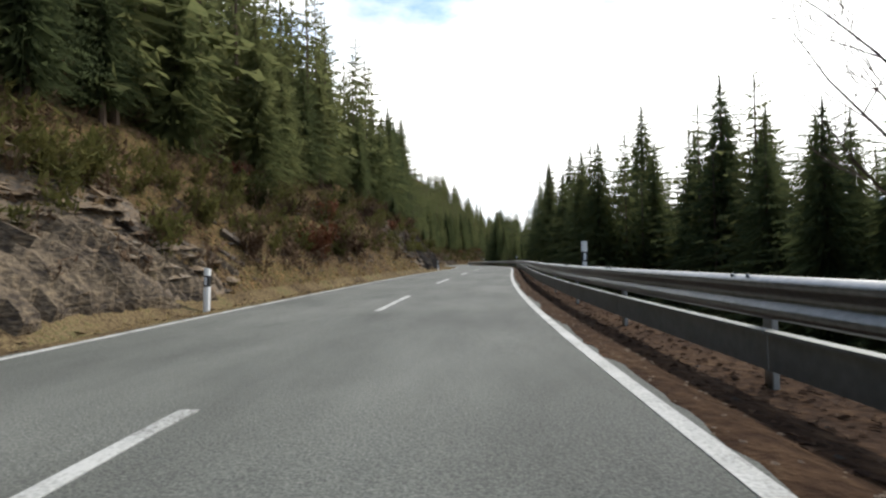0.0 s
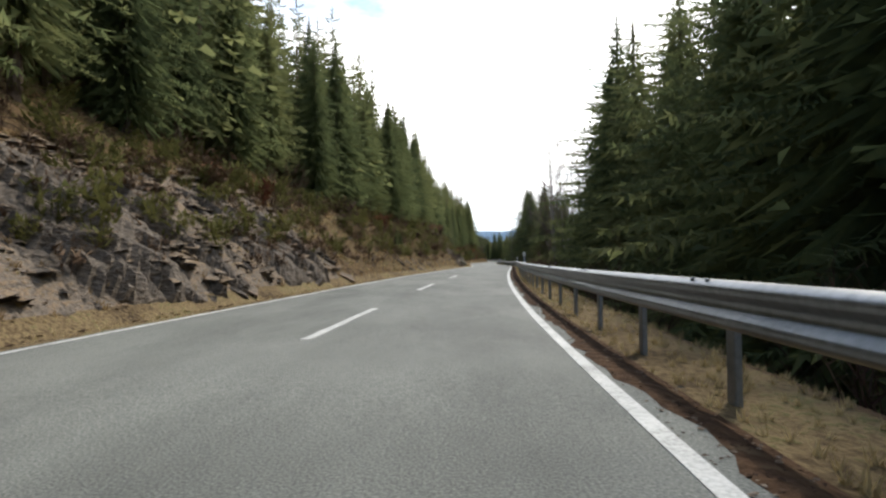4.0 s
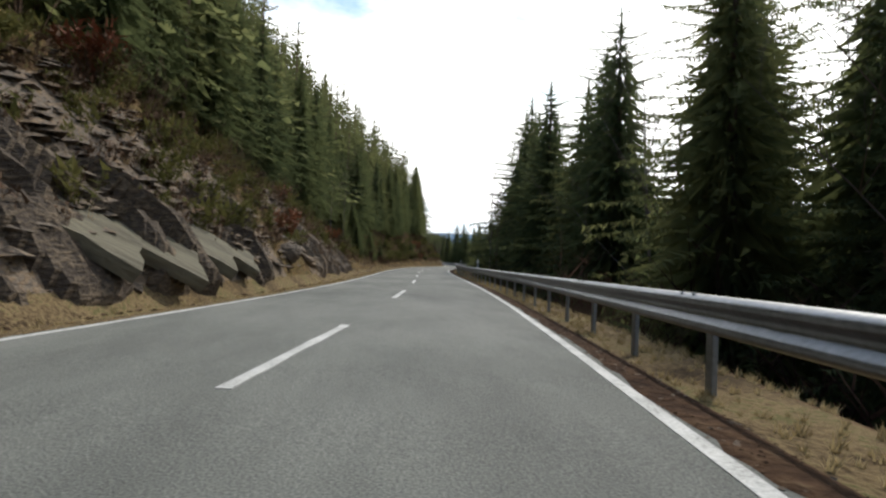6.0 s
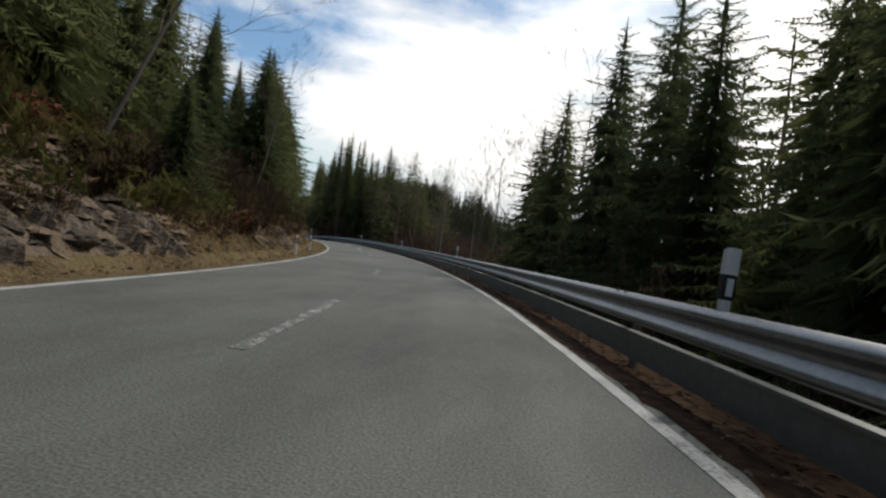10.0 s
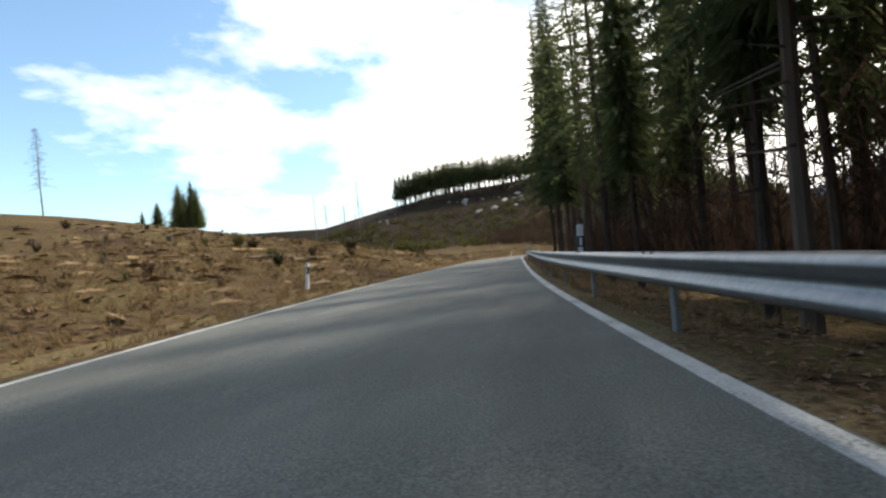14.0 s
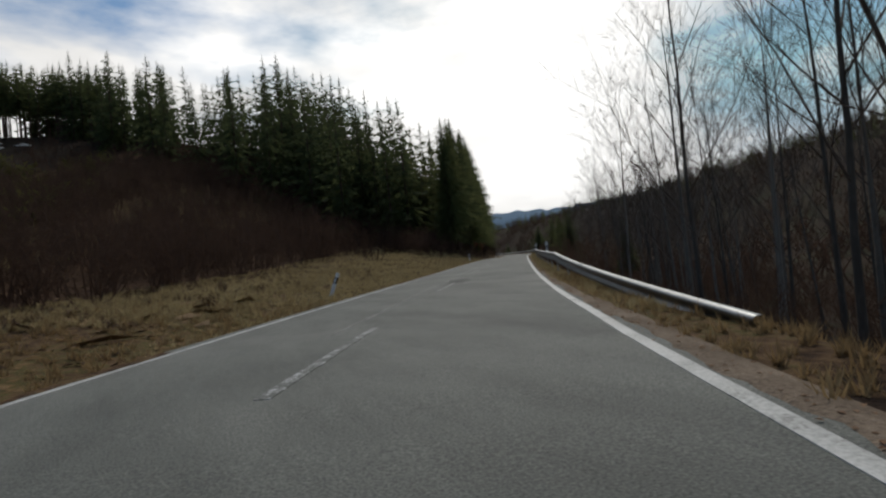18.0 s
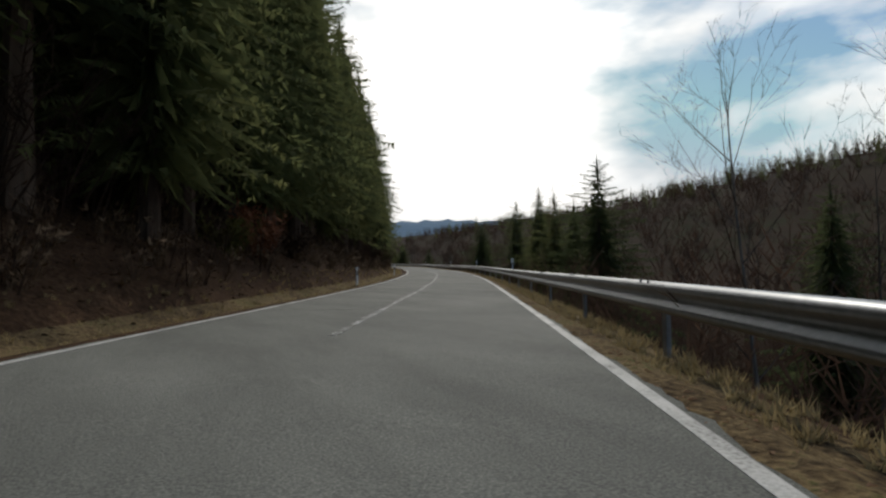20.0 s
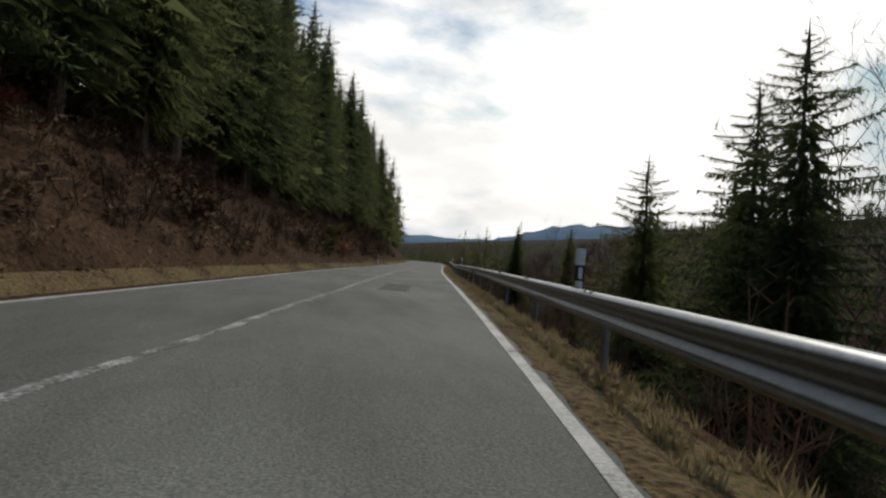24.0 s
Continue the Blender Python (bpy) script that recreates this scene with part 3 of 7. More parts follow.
def ground_sheet():
    s_rows = np.r_[-2600, -1600, -900, -500, -300, -180, -110, -70, np.arange(-45, 990, 1.5), np.arange(990, 1230, 6.0), 1260, 1330, 1450, 1650, 1950, 2400, 3000]
    sc = np.clip(s_rows, SS[0], SS[-1])
    wide = np.ones(241) / 241
    pad = np.pad(_turned, 120, mode="edge")
    calm = np.interp(sc, SS, np.convolve(pad, wide, mode="valid"))
    cx, cy, cz = centre(s_rows)
    a, chord = heading(sc), radians(-6)
    cols, kinds = [], []
    for side in (-1, 1):
        edge = (w_left(sc) if side < 0 else w_right(sc)) + 0.25
        for out in OUT:
            o = edge + out
            near, mid, far = np.minimum(o, 40), np.clip(o - 40, 0, 110), np.maximum(o - 150, 0)
            x = cx + side * (np.cos(a) * near + np.cos(calm) * mid + np.cos(chord) * far)
            y = cy + side * (np.sin(a) * near + np.sin(calm) * mid + np.sin(chord) * far)
            h = ground_rise(sc, side * o, x, y) - 0.16 * on_track(s_rows, side * o, 1.3, 2.2) * (out > 1.2)
            fade = 1 - ease((out - 400) / 1500)
            cols.append((side * out, np.stack([x, y, cz * fade + h * fade - 10 * (1 - fade)], -1)))
    left = cols[: len(OUT)][::-1]
    right = cols[len(OUT):]
    strip = left + right
    n, k = len(s_rows), len(strip)
    verts = np.stack([c[1] for c in strip], 1).reshape(-1, 3)
    i, j = np.meshgrid(np.arange(n - 1), np.arange(k - 1), indexing="ij")
    q = (i * k + j).ravel()
    faces = np.stack([q, q + 1, q + k + 1, q + k], -1)
    sm = s_rows[i.ravel()]
    jj = j.ravel()
    out_m = np.array([c[0] for c in strip])[jj + (jj >= len(OUT))]
    is_left = jj < len(OUT) - 1
    mat = np.zeros(len(faces), int)
    d = np.abs(np.array([c[0] for c in strip])[jj]) * 0.5 + np.abs(np.array([c[0] for c in strip])[np.minimum(jj + 1, k - 1)]) * 0.5
    clear = (sm > 505) & (sm < 760) & is_left
    open_right = (sm > 578) & (sm < 700) & ~is_left
    mat[d < 0.4] = 1
    mat[(d >= 0.4) & (d < 1.6)] = 0
    mat[(d >= 1.6) & (d < 12) & is_left] = 2
    mat[(d >= 12) & is_left] = 3
    mat[(d >= 1.6) & ~is_left] = 3
    mat[clear & (d >= 1.6)] = 4
    mat[open_right & (d >= 1.6) & (d < 4)] = 4
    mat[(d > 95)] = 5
    mat[clear & (d > 95) & (d < 420) & (sm < 665)] = 4
    # Brown leaf litter on the forest bank; its dark tone also carries cloud shade.
    mat[(sm > 752) & is_left & (d >= 1.6) & (d < 14)] = 6
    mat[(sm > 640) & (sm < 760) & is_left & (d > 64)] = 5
    mat[(sm >= 752) & ~is_left & (d >= 2.4)] = 6
    mat[(sm > 468) & (sm < 582) & ~is_left & (d >= 0.4) & (d < 9)] = 2
    mat[(sm > 690) & (sm < 752) & is_left & (d >= 11) & (d < 30)] = 6
    mat[(sm > 585) & (sm < 752) & (d >= 0.4) & (d < 1.6)] = 4
    mat[(sm > 700) & ~is_left & (d >= 4)] = 5
    for r0, r1 in ROCKY:
        mat[(sm > r0) & (sm < r1) & is_left & (d >= 1.6) & (d < 5.5)] = 7
    plated = ((sm < 64) | ((sm > 326) & (sm < 468))) & ~is_left
    mat[plated & (d >= 0.3) & (d < 5)] = 6
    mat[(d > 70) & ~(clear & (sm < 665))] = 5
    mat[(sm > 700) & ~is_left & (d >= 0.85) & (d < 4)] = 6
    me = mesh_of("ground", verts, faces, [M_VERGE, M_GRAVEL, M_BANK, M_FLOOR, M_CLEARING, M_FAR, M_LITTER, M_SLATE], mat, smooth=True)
    return tagged(new("ground", me), "brown rough ground of verges, banks, clearing and hills", "ground", kind="structure")


ground = ground_sheet()


# ---- road ----
def road_strip(name, s0, s1, o0, o1, h, mat, step=2.0, parent=None, label="", skirt=0.02, wav=0.0):
    """A thin slab lying on the road between two offsets, which may be functions of s."""
    ss = np.arange(s0, s1 + step * 0.5, step)
    ss[-1] = s1
    f0 = o0 if callable(o0) else (lambda s: np.full(np.shape(s), o0))
    f1 = o1 if callable(o1) else (lambda s: np.full(np.shape(s), o1))
    base = at(ss[0], 0.0)
    rng = np.random.RandomState(int(abs(s0) * 7 + abs(s1)) % 10000)
    j0, j1 = (rng.uniform(-wav, wav, len(ss)) for _ in range(2))
    a, b = f0(ss) + j0, f1(ss) + j1
    rows = [at(ss, a, h - skirt) - base, at(ss, a, h) - base, at(ss, b, h) - base, at(ss, b, h - skirt) - base]
    n = len(ss)
    verts = np.stack(rows, 1).reshape(-1, 3)
    faces = []
    for i in range(n - 1):
        for j in range(3):
            q = i * 4 + j
            faces.append((q, q + 1, q + 5, q + 4))
    faces += [(3, 2, 1, 0), tuple(4 * (n - 1) + q for q in (0, 1, 2, 3))]
    ob = new(name, mesh_of(name, verts, faces, mat))
    ob.location = base
    if parent is not None:
        ob.parent = parent
    return tagged(ob, label)


road = tagged(road_strip("road", -45, 1225, lambda s: -w_left(s) - 0.3, lambda s: w_right(s) + 0.3, 0.0, M_ASPHALT, skirt=0.25), "worn grey asphalt country road with two lanes", "road", kind="structure")
for side, name in ((-1, "edge_line"), (1, "edge_line")):
    for k in range(32):
        s0 = -40 + 40 * k
        f = (lambda s: -w_left(s)) if side < 0 else (lambda s: w_right(s))
        hw = 0.05 if side < 0 else 0.08 if 470 < s0 + 20 < 600 else 0.06
        if side > 0 and s0 == 840:
            spans = [(855, 880)]
        elif side > 0 and s0 == 800:
            spans = [(s0, 838.4)]
        else:
            spans = [(s0, s0 + 40)]
        for q0, q1 in spans:
            tagged(road_strip(name, q0, q1, lambda s: f(s) - hw, lambda s: f(s) + hw, 0.006, M_PAINT, skirt=0.012, wav=0.008), "worn white painted edge line on the asphalt", "road marking", "edge lines", "structure")

# Centre dashes: starts at chosen marks, evenly filled in between.
MARKS = [-32, -0.7, 41, 63.6, 136.2, 156.7, 187, 199.1, 229.2, 270.8, 310.4, 319.9, 330.6, 339.0, 380.3, 402.1, 471.2, 489.5, 585.4, 606.4, 648.9, 686.5, 709.5, 777, 920.2, 1010]
dash_starts = []
for m0, m1 in zip(MARKS, MARKS[1:]):
    n = max(1, round((m1 - m0) / 10.6))
    dash_starts += [m0 + (m1 - m0) * i / n for i in range(n)]
for s0 in dash_starts:
    if 298 < s0 < 303 or 505 < s0 < 575 or 785 < s0 < 912:
        continue
    worn = 186 < s0 < 204 or 325 < s0 < 420 or s0 > 470
    tagged(road_strip("centre_dash", s0, s0 + 4.0, -0.06, 0.06, 0.006, M_GHOST if 480 < s0 < 584 else M_WORN if worn else M_PAINT, step=0.4, skirt=0.012, wav=0.012), "worn white painted dash on the asphalt" if not worn else "half worn-off white dash on the asphalt", "road marking", "centre dashes", "structure")

# Repairs and seams in the asphalt.
ROAD_REPAIRS = [
    ("asphalt_patch", 633, 650, lambda s: -0.95 + 0.018 * (s - 633) + 0.015 * np.sin(s * 2.7), lambda s: -0.12 + 0.03 * np.sin(s * 0.7) + 0.02 * np.sin(s * 5.3), M_PATCH, 0.003),
    ("asphalt_patch", 701.8, 704.5, lambda s: -0.32 + 0.12 * np.sin(s * 2.2 + 1) + 0.05 * np.sin(s * 7), lambda s: 0.36 + 0.14 * np.sin(s * 1.7) + 0.06 * np.sin(s * 6), M_PATCH, 0.003),
    ("asphalt_patch", 770, 1000, lambda s: -w_left(s) + 0.12, lambda s: -0.09 + 0.02 * np.sin(s * 0.9) + 0.015 * np.sin(s * 4.3), M_PATCH, 0.0025),
    ("asphalt_patch", 925, 928.5, lambda s: 0.75 + 0 * s, lambda s: 1.5 + 0 * s, M_PATCH, 0.003),
]
for name, s0, s1, o0, o1, mat, h in ROAD_REPAIRS:
    big = s1 - s0 > 100
    tagged(road_strip(name, s0, s1, o0, o1, h, M_ASPHALT if big else mat, step=0.5 if big else 0.2, skirt=0.01, wav=0.02 if big else 0.03), "newer strip of asphalt in the opposite lane" if big else "dark repair patch of newer asphalt in the road", "road patch", kind="structure")
for s0 in range(768, 1000, 29):
    tagged(road_strip("asphalt_seam", s0, s0 + 29, lambda s: -0.085 + 0.02 * np.sin(s * 0.9) + 0.015 * np.sin(s * 4.3), lambda s: 0.025 + 0.02 * np.sin(s * 0.9) + 0.015 * np.sin(s * 6.1), 0.0045, M_CHALK, step=0.25, skirt=0.01, wav=0.018), "pale ragged seam between two strips of asphalt", "road seam", "asphalt seams", "structure")
for s0, s1, off in ((690, 760, -0.55), (812, 862, -0.5)):
    tagged(road_strip("asphalt_seam", s0, s1, lambda s: off - 0.012 + 0.03 * np.sin(s * 0.6), lambda s: off + 0.012 + 0.03 * np.sin(s * 0.6), 0.004, M_CHALK if s0 < 800 else M_TAR, step=0.8, skirt=0.01, wav=0.008), "thin seam along the asphalt", "road seam", "asphalt seams", "structure")
for s0, o, ln in ((152.2, -1.0, 3.6), (573.5, -1.2, 2.8), (580.0, 0.3, 1.2), (603.5, -0.8, 4.2)):
    ss = np.arange(0, 9)
    b = at(s0, o)
    pts = [at(s0 + 0.035 * math.sin(i * 2.3), o + ln * i / 8, 0.004) - b for i in ss]
    vs, fs = [], []
    for i, q in enumerate(pts):
        vs += [q + np.array([0, -0.018, 0]), q + np.array([0, 0.018, 0])]
    fs = [(2 * i, 2 * i + 2, 2 * i + 3, 2 * i + 1) for i in range(8)]
    ob = new("road_crack", mesh_of("road_crack", np.array(vs), fs, M_CHALK if s0 > 500 else M_TAR))
    ob.location = b
    tagged(ob, "thin filled crack across the asphalt", "road crack", kind="structure")


for s0, s1, o0, o1 in ((834, 847, 1.15, 1.85), (838.5, 857, 2.3, 2.6), (880, 896, 1.1, 1.7)):
    tagged(road_strip("worn_surface", s0, s1, lambda s: o0 + 0.12 * np.sin(s * 0.8) + 0.05 * np.sin(s * 3.1), lambda s: o1 + 0.04 * np.sin(s * 2.1), 0.0035, M_WEAR, step=0.3, skirt=0.01, wav=0.05), "pale worn patches in the asphalt surface", "road patch", kind="structure")


def soil_spill(side, s0, s1, mat, wide, label):
    """Soil and needles washed over the asphalt's edge, with a ragged border."""
    ss = np.arange(s0, s1 + 0.1, 0.2)
    base = at(s0, 0.0)
    rng = np.random.RandomState(int(s0 + 100))
    crumbs = rng.uniform(-1, 1, len(ss)) * 0.6 + np.repeat(rng.uniform(-1, 1, len(ss) // 5 + 1), 5)[:len(ss)] * 0.5
    edge = w_right(ss) if side > 0 else w_left(ss)
    rag = 0.5 + 0.5 * np.sin(ss * 0.37 + side) * np.sin(ss * 1.31 + 2) + 0.35 * np.sin(ss * 4.7) * np.sin(ss * 2.9)
    inner = edge + 0.085 + wide * np.clip(rag, 0, 1.3) + 0.05 * crumbs * (wide > 0.04)
    rows = [at(ss, side * inner, 0.001), at(ss, side * (inner + 0.03), 0.007), at(ss, side * (edge + 0.315), 0.006), at(ss, side * (edge + 0.6), -0.088), at(ss, side * (edge + 0.8), -0.2)]
    k, n = len(rows), len(ss)
    verts = np.stack(rows, 1).reshape(-1, 3) - base
    i, j = np.meshgrid(np.arange(n - 1), np.arange(k - 1), indexing="ij")
    q = (i * k + j).ravel()
    ob = new("verge_edge", mesh_of("verge_edge", verts, np.stack([q, q + 1, q + k + 1, q + k] if side > 0 else [q, q + k, q + k + 1, q + 1], -1), mat, smooth=True))
    ob.location = base
    return tagged(ob, label, "verge", kind="structure")


for s0, s1, mat, wide in ((-40, 64, M_LITTER, 0.08), (64, 172, M_LITTER, 0.12), (172, 326, M_LITTER, 0.05), (326, 468, M_LITTER, 0.07), (468, 590, M_VERGE, 0.03), (590, 680, M_LITTER, 0.12), (680, 704, M_GRAVEL, 0.10), (704, 990, M_VERGE, 0.05)):
    soil_spill(1, s0, s1, mat, wide, "brown soil and dead needles over the edge of the asphalt")
for s0, s1, mat, wide in ((-40, 496, M_VERGE, 0.07), (508, 690, M_CLEARING, 0.05), (706, 990, M_LITTER, 0.05)):
    soil_spill(-1, s0, s1, mat, wide, "dry soil and grass over the edge of the asphalt")


def manhole(s, o):
    thing = new("manhole_cover")
    thing.location = at(s, o, 0.0)
    ring = bmesh.new()
    bmesh.ops.create_cone(ring, cap_ends=True, segments=28, radius1=0.40, radius2=0.39, depth=0.02)
    me = bpy.data.meshes.new("frame_ring")
    ring.to_mesh(me)
    ring.free()
    me.materials.append(M_TAR)
    part("frame_ring", me, thing, "tarred joint ring")
    lid = bmesh.new()
    bmesh.ops.create_cone(lid, cap_ends=True, segments=28, radius1=0.31, radius2=0.305, depth=0.03)
    me = bpy.data.meshes.new("lid")
    lid.to_mesh(me)
    lid.free()
    me.materials.append(M_IRON)
    part("lid", me, thing, "cast iron lid")
    return tagged(thing, "round cast iron manhole cover in the asphalt", "manhole cover")


manhole(306, -1.95)


# ---- guardrails ----
W_BEAM = [(0.02, 0.0), (-0.035, -0.004), (-0.075, -0.03), (-0.085, -0.06), (-0.075, -0.09), (-0.03, -0.125), (-0.022, -0.155), (-0.03, -0.185), (-0.075, -0.22), (-0.085, -0.25), (-0.075, -0.28), (-0.035, -0.306), (0.0, -0.31)]
W_LOOP = W_BEAM + [(o + 0.006, h + (0.004 if h < -0.2 else -0.004)) for o, h in W_BEAM[::-1]]


def guardrail(s0, s1, spacing, plate=(), ramp_in=None, ramp_out=None, label=""):
    """A steel W-beam on posts, section by section; plate: stretches with a lower plate; ramps sink the rail's ends into the ground."""
    thing = new("guardrail")
    base = at(s0, rail_off(s0), -0.2)
    thing.location = base

    def top(s):
        h = float(rail_top(s))
        if ramp_in and s < ramp_in:
            h = -0.02 + (h + 0.02) * (s - s0) / (ramp_in - s0)
        if ramp_out and s > ramp_out:
            h = -0.02 + (h + 0.02) * ease((s1 - s) / (s1 - ramp_out))
        return float(h)

    def side(s):
        """The rail's line, turned away from the road at a sunk start."""
        return float(rail_off(s)) + (0.75 * max(0.0, (ramp_in - s) / (ramp_in - s0)) ** 1.5 if ramp_in else 0.0)

    def beam_profile(s):
        return [(side(s) + o + 0.05, top(s) + h) for o, h in W_LOOP]

    def plate_profile(s):
        o, h = float(rail_off(s)) + 0.03, top(s)
        return [(o - 0.03, h - 0.395), (o + 0.05, h - 0.39), (o + 0.055, h - 0.40), (o + 0.012, h - 0.41), (o + 0.012, h - 0.68), (o, h - 0.68), (o - 0.004, h - 0.42), (o - 0.03, h - 0.42)]

    s = s0
    while s < s1 - 0.5:
        e = min(s + 4.0, s1)
        b = at(s, rail_off(s))
        me = sweep(beam_profile, np.linspace(s - 0.08, e, 4), b, mat=M_ZINC, name="beam", caps=False, smooth=True)
        part("beam", me, thing, m=Matrix.Translation(Vector(b - base)))
        for p0, p1 in plate:
            if p0 <= s < p1:
                me = sweep(plate_profile, np.linspace(s, e - 0.015, 3), b, mat=M_PLATE, name="lower_plate")
                part("lower_plate", me, thing, "grey lower plate", m=Matrix.Translation(Vector(b - base)))
        s = e
    post_me = box_mesh("post", 0.055, 0.12, 1.35, M_POST, 0.008, -0.75)
    spacer_me = box_mesh("spacer", 0.16, 0.06, 0.22, M_POST, 0.01, -0.11)
    bolt = bmesh.new()
    bmesh.ops.create_uvsphere(bolt, u_segments=6, v_segments=4, radius=0.017)
    bolt_me = bpy.data.meshes.new("bolt")
    bolt.to_mesh(bolt_me)
    bolt.free()
    bolt_me.materials.append(M_POST)
    n = int((s1 - s0) / spacing)
    for i in range(n + 1):
        s = s0 + spacing * i + 0.3
        if s > s1:
            break
        p, turn = at(s, side(s) + 0.22), Matrix.Rotation(float(heading(s)), 4, "Z")
        h = top(s)
        if h < 0.3:
            continue
        part("post", post_me, thing, m=Matrix.Translation(Vector(p - base) + Vector((0, 0, h - 0.66))) @ turn)
        q = at(s, side(s) + 0.13, h - 0.155)
        part("spacer", spacer_me, thing, m=Matrix.Translation(Vector(q - base)) @ turn)
        if i % max(1, int(4 / spacing)) == 0:
            for ds in (-0.12, 0.12):
                q = at(s + ds, side(s) + 0.0, h - 0.006)
                part("bolt", bolt_me, thing, m=Matrix.Translation(Vector(q - base)))
    return tagged(thing, label or "galvanised steel guardrail on posts beside the road", "guardrail", "guardrails")


guardrail(-36, 58, 4, plate=[(-36, 58)], label="steel guardrail with a grey lower plate beside the road")
guardrail(58, 326, 2, label="dull galvanised steel guardrail on close posts beside the road")
guardrail(326, 466, 4, plate=[(326, 466)], label="steel guardrail with a grey lower plate along the bend")
guardrail(466, 601, 4, ramp_out=589, label="bright galvanised guardrail with a sloped end")
guardrail(688.5, 1005, 4, ramp_in=703, label="galvanised guardrail above the valley slope with a sloped end")
# Yellow-green marks sprayed on one rail section.
for h0, h1, lean in ((0.0, -0.075, 0.06), (-0.17, -0.24, -0.05)):
    s0 = 268.15
    vs = [at(s0 + a + b * lean, rail_off(s0) + o + 0.045, rail_top(s0) + h) - at(s0, rail_off(s0)) for b, h, o in ((0, h0 - 0.005, -0.04), (0.5, (h0 + h1) / 2, -0.086), (1, h1, -0.082)) for a in (-0.02, 0.03)]
    ob = new("paint_mark", mesh_of("paint_mark", np.array(vs), [(0, 1, 3, 2), (2, 3, 5, 4)], material("yellow_spray", [(0.3, (0.5, 0.6, 0.02)), (0.7, (0.7, 0.8, 0.05))], 5, 20, 0.6, bump=0)))
    ob.location = at(s0, rail_off(s0))
    tagged(ob, "yellow-green sprayed mark on the guardrail", "paint mark")


# ---- delineator posts ----
def prism(profile, z0, z1, lean=0.0):
    """A post with the given outline, its top cut aslant by lean."""
    n = len(profile)
    verts = [(x, y, z0) for x, y in profile] + [(x, y, z1 + lean * y) for x, y in profile]
    faces = [(i, (i + 1) % n, n + (i + 1) % n, n + i) for i in range(n)] + [tuple(range(n - 1, -1, -1)), tuple(range(n, 2 * n))]
    return verts, faces


OUTLINE = [(-0.06, 0.05), (-0.055, -0.045), (-0.02, -0.06), (0.02, -0.06), (0.055, -0.045), (0.06, 0.05), (0.03, 0.06), (-0.03, 0.06)]


def delineator(foot, turn, height, tilt=(0, 0), amber=False, on_rail=False):
    """White roadside post with a black band and a reflector; on a rail only a short head stands on a bracket."""
    thing = new("delineator_post")
    thing.matrix_world = Matrix.Translation(Vector(foot)) @ Matrix.Rotation(turn, 4, "Z") @ Euler((radians(tilt[0]), radians(tilt[1]), 0)).to_matrix().to_4x4()
    if on_rail:
        spans = [("bracket", -0.15, 0.10, M_WHITE, 0.7), ("band", 0.10, 0.30, M_BLACK, 1.0), ("head", 0.30, height, M_WHITE, 1.0)]
    else:
        spans = [("shaft", -0.15, height - 0.40, M_WHITE, 1.0), ("band", height - 0.40, height - 0.15, M_BLACK, 1.01), ("head", height - 0.15, height, M_WHITE, 1.0)]
    for name, z0, z1, mat, wide in spans:
        v, f = prism([(x * wide, y * (0.5 if on_rail else 1.0)) for x, y in OUTLINE], z0, z1, -0.35 if name == "head" else 0.0)
        part(name, mesh_of(name, np.array(v), f, mat), thing, {"band": "black band", "bracket": "white bracket"}.get(name, ""))
    zr = (0.13, 0.27) if on_rail else (height - 0.36, height - 0.19)
    v, f = prism([(x * 0.5, y) for x, y in ((-0.05, -0.062 if not on_rail else -0.034), (0.05, -0.062 if not on_rail else -0.034), (0.05, -0.068 if not on_rail else -0.042), (-0.05, -0.068 if not on_rail else -0.042))], *zr)
    part("reflector", mesh_of("reflector", np.array(v), f, M_AMBER if amber else M_CLEAR), thing, "small reflector")
    return thing


for s, o, h, tilt in ((11.5, -4.2, 1.0, (0, 2)), (52.6, -4.25, 1.0, (0, -2)), (139.2, -4.8, 1.0, (4, -9)), (339, -3.9, 1.0, (0, 3)), (352, -3.9, 1.0, (0, 0)), (402.2, -3.95, 1.0, (0, 0)), (411, -4.0, 1.0, (0, -2)), (487, -5.2, 1.0, (0, 3)), (521, -5.0, 1.0, (0, 4)), (548, -5.2, 1.0, (0, 4)), (627, -4.6, 1.0, (-5, 18)), (670, -4.9, 1.0, (0, -4)), (702, -4.7, 1.0, (-3, 22)), (750, -4.4, 1.0, (0, 0)), (787, -4.0, 1.0, (0, 0)), (807, -3.75, 1.0, (0, 3)), (840, -4.1, 1.0, (0, 4)), (860, -4.1, 1.0, (0, -4)), (892, -4.25, 1.0, (-6, -10)), (972, -4.4, 1.0, (0, 0))):
    p = ground_at(s, o)
    tagged(delineator(p - np.array([0, 0, 0.04]), float(heading(s)), h, tilt), "leaning white delineator post with a black band" if abs(tilt[1]) > 8 else "white plastic delineator post with a black band on the verge", "delineator post", "delineator posts")
for s, o in ((609.9, 3.95), (640.0, 3.8), (668.0, 3.75)):
    p = ground_at(s, o)
    tagged(delineator(p - np.array([0, 0, 0.04]), float(heading(s)), 1.0, (0, -2)), "white plastic delineator post with a black band on the verge", "delineator post", "delineator posts")
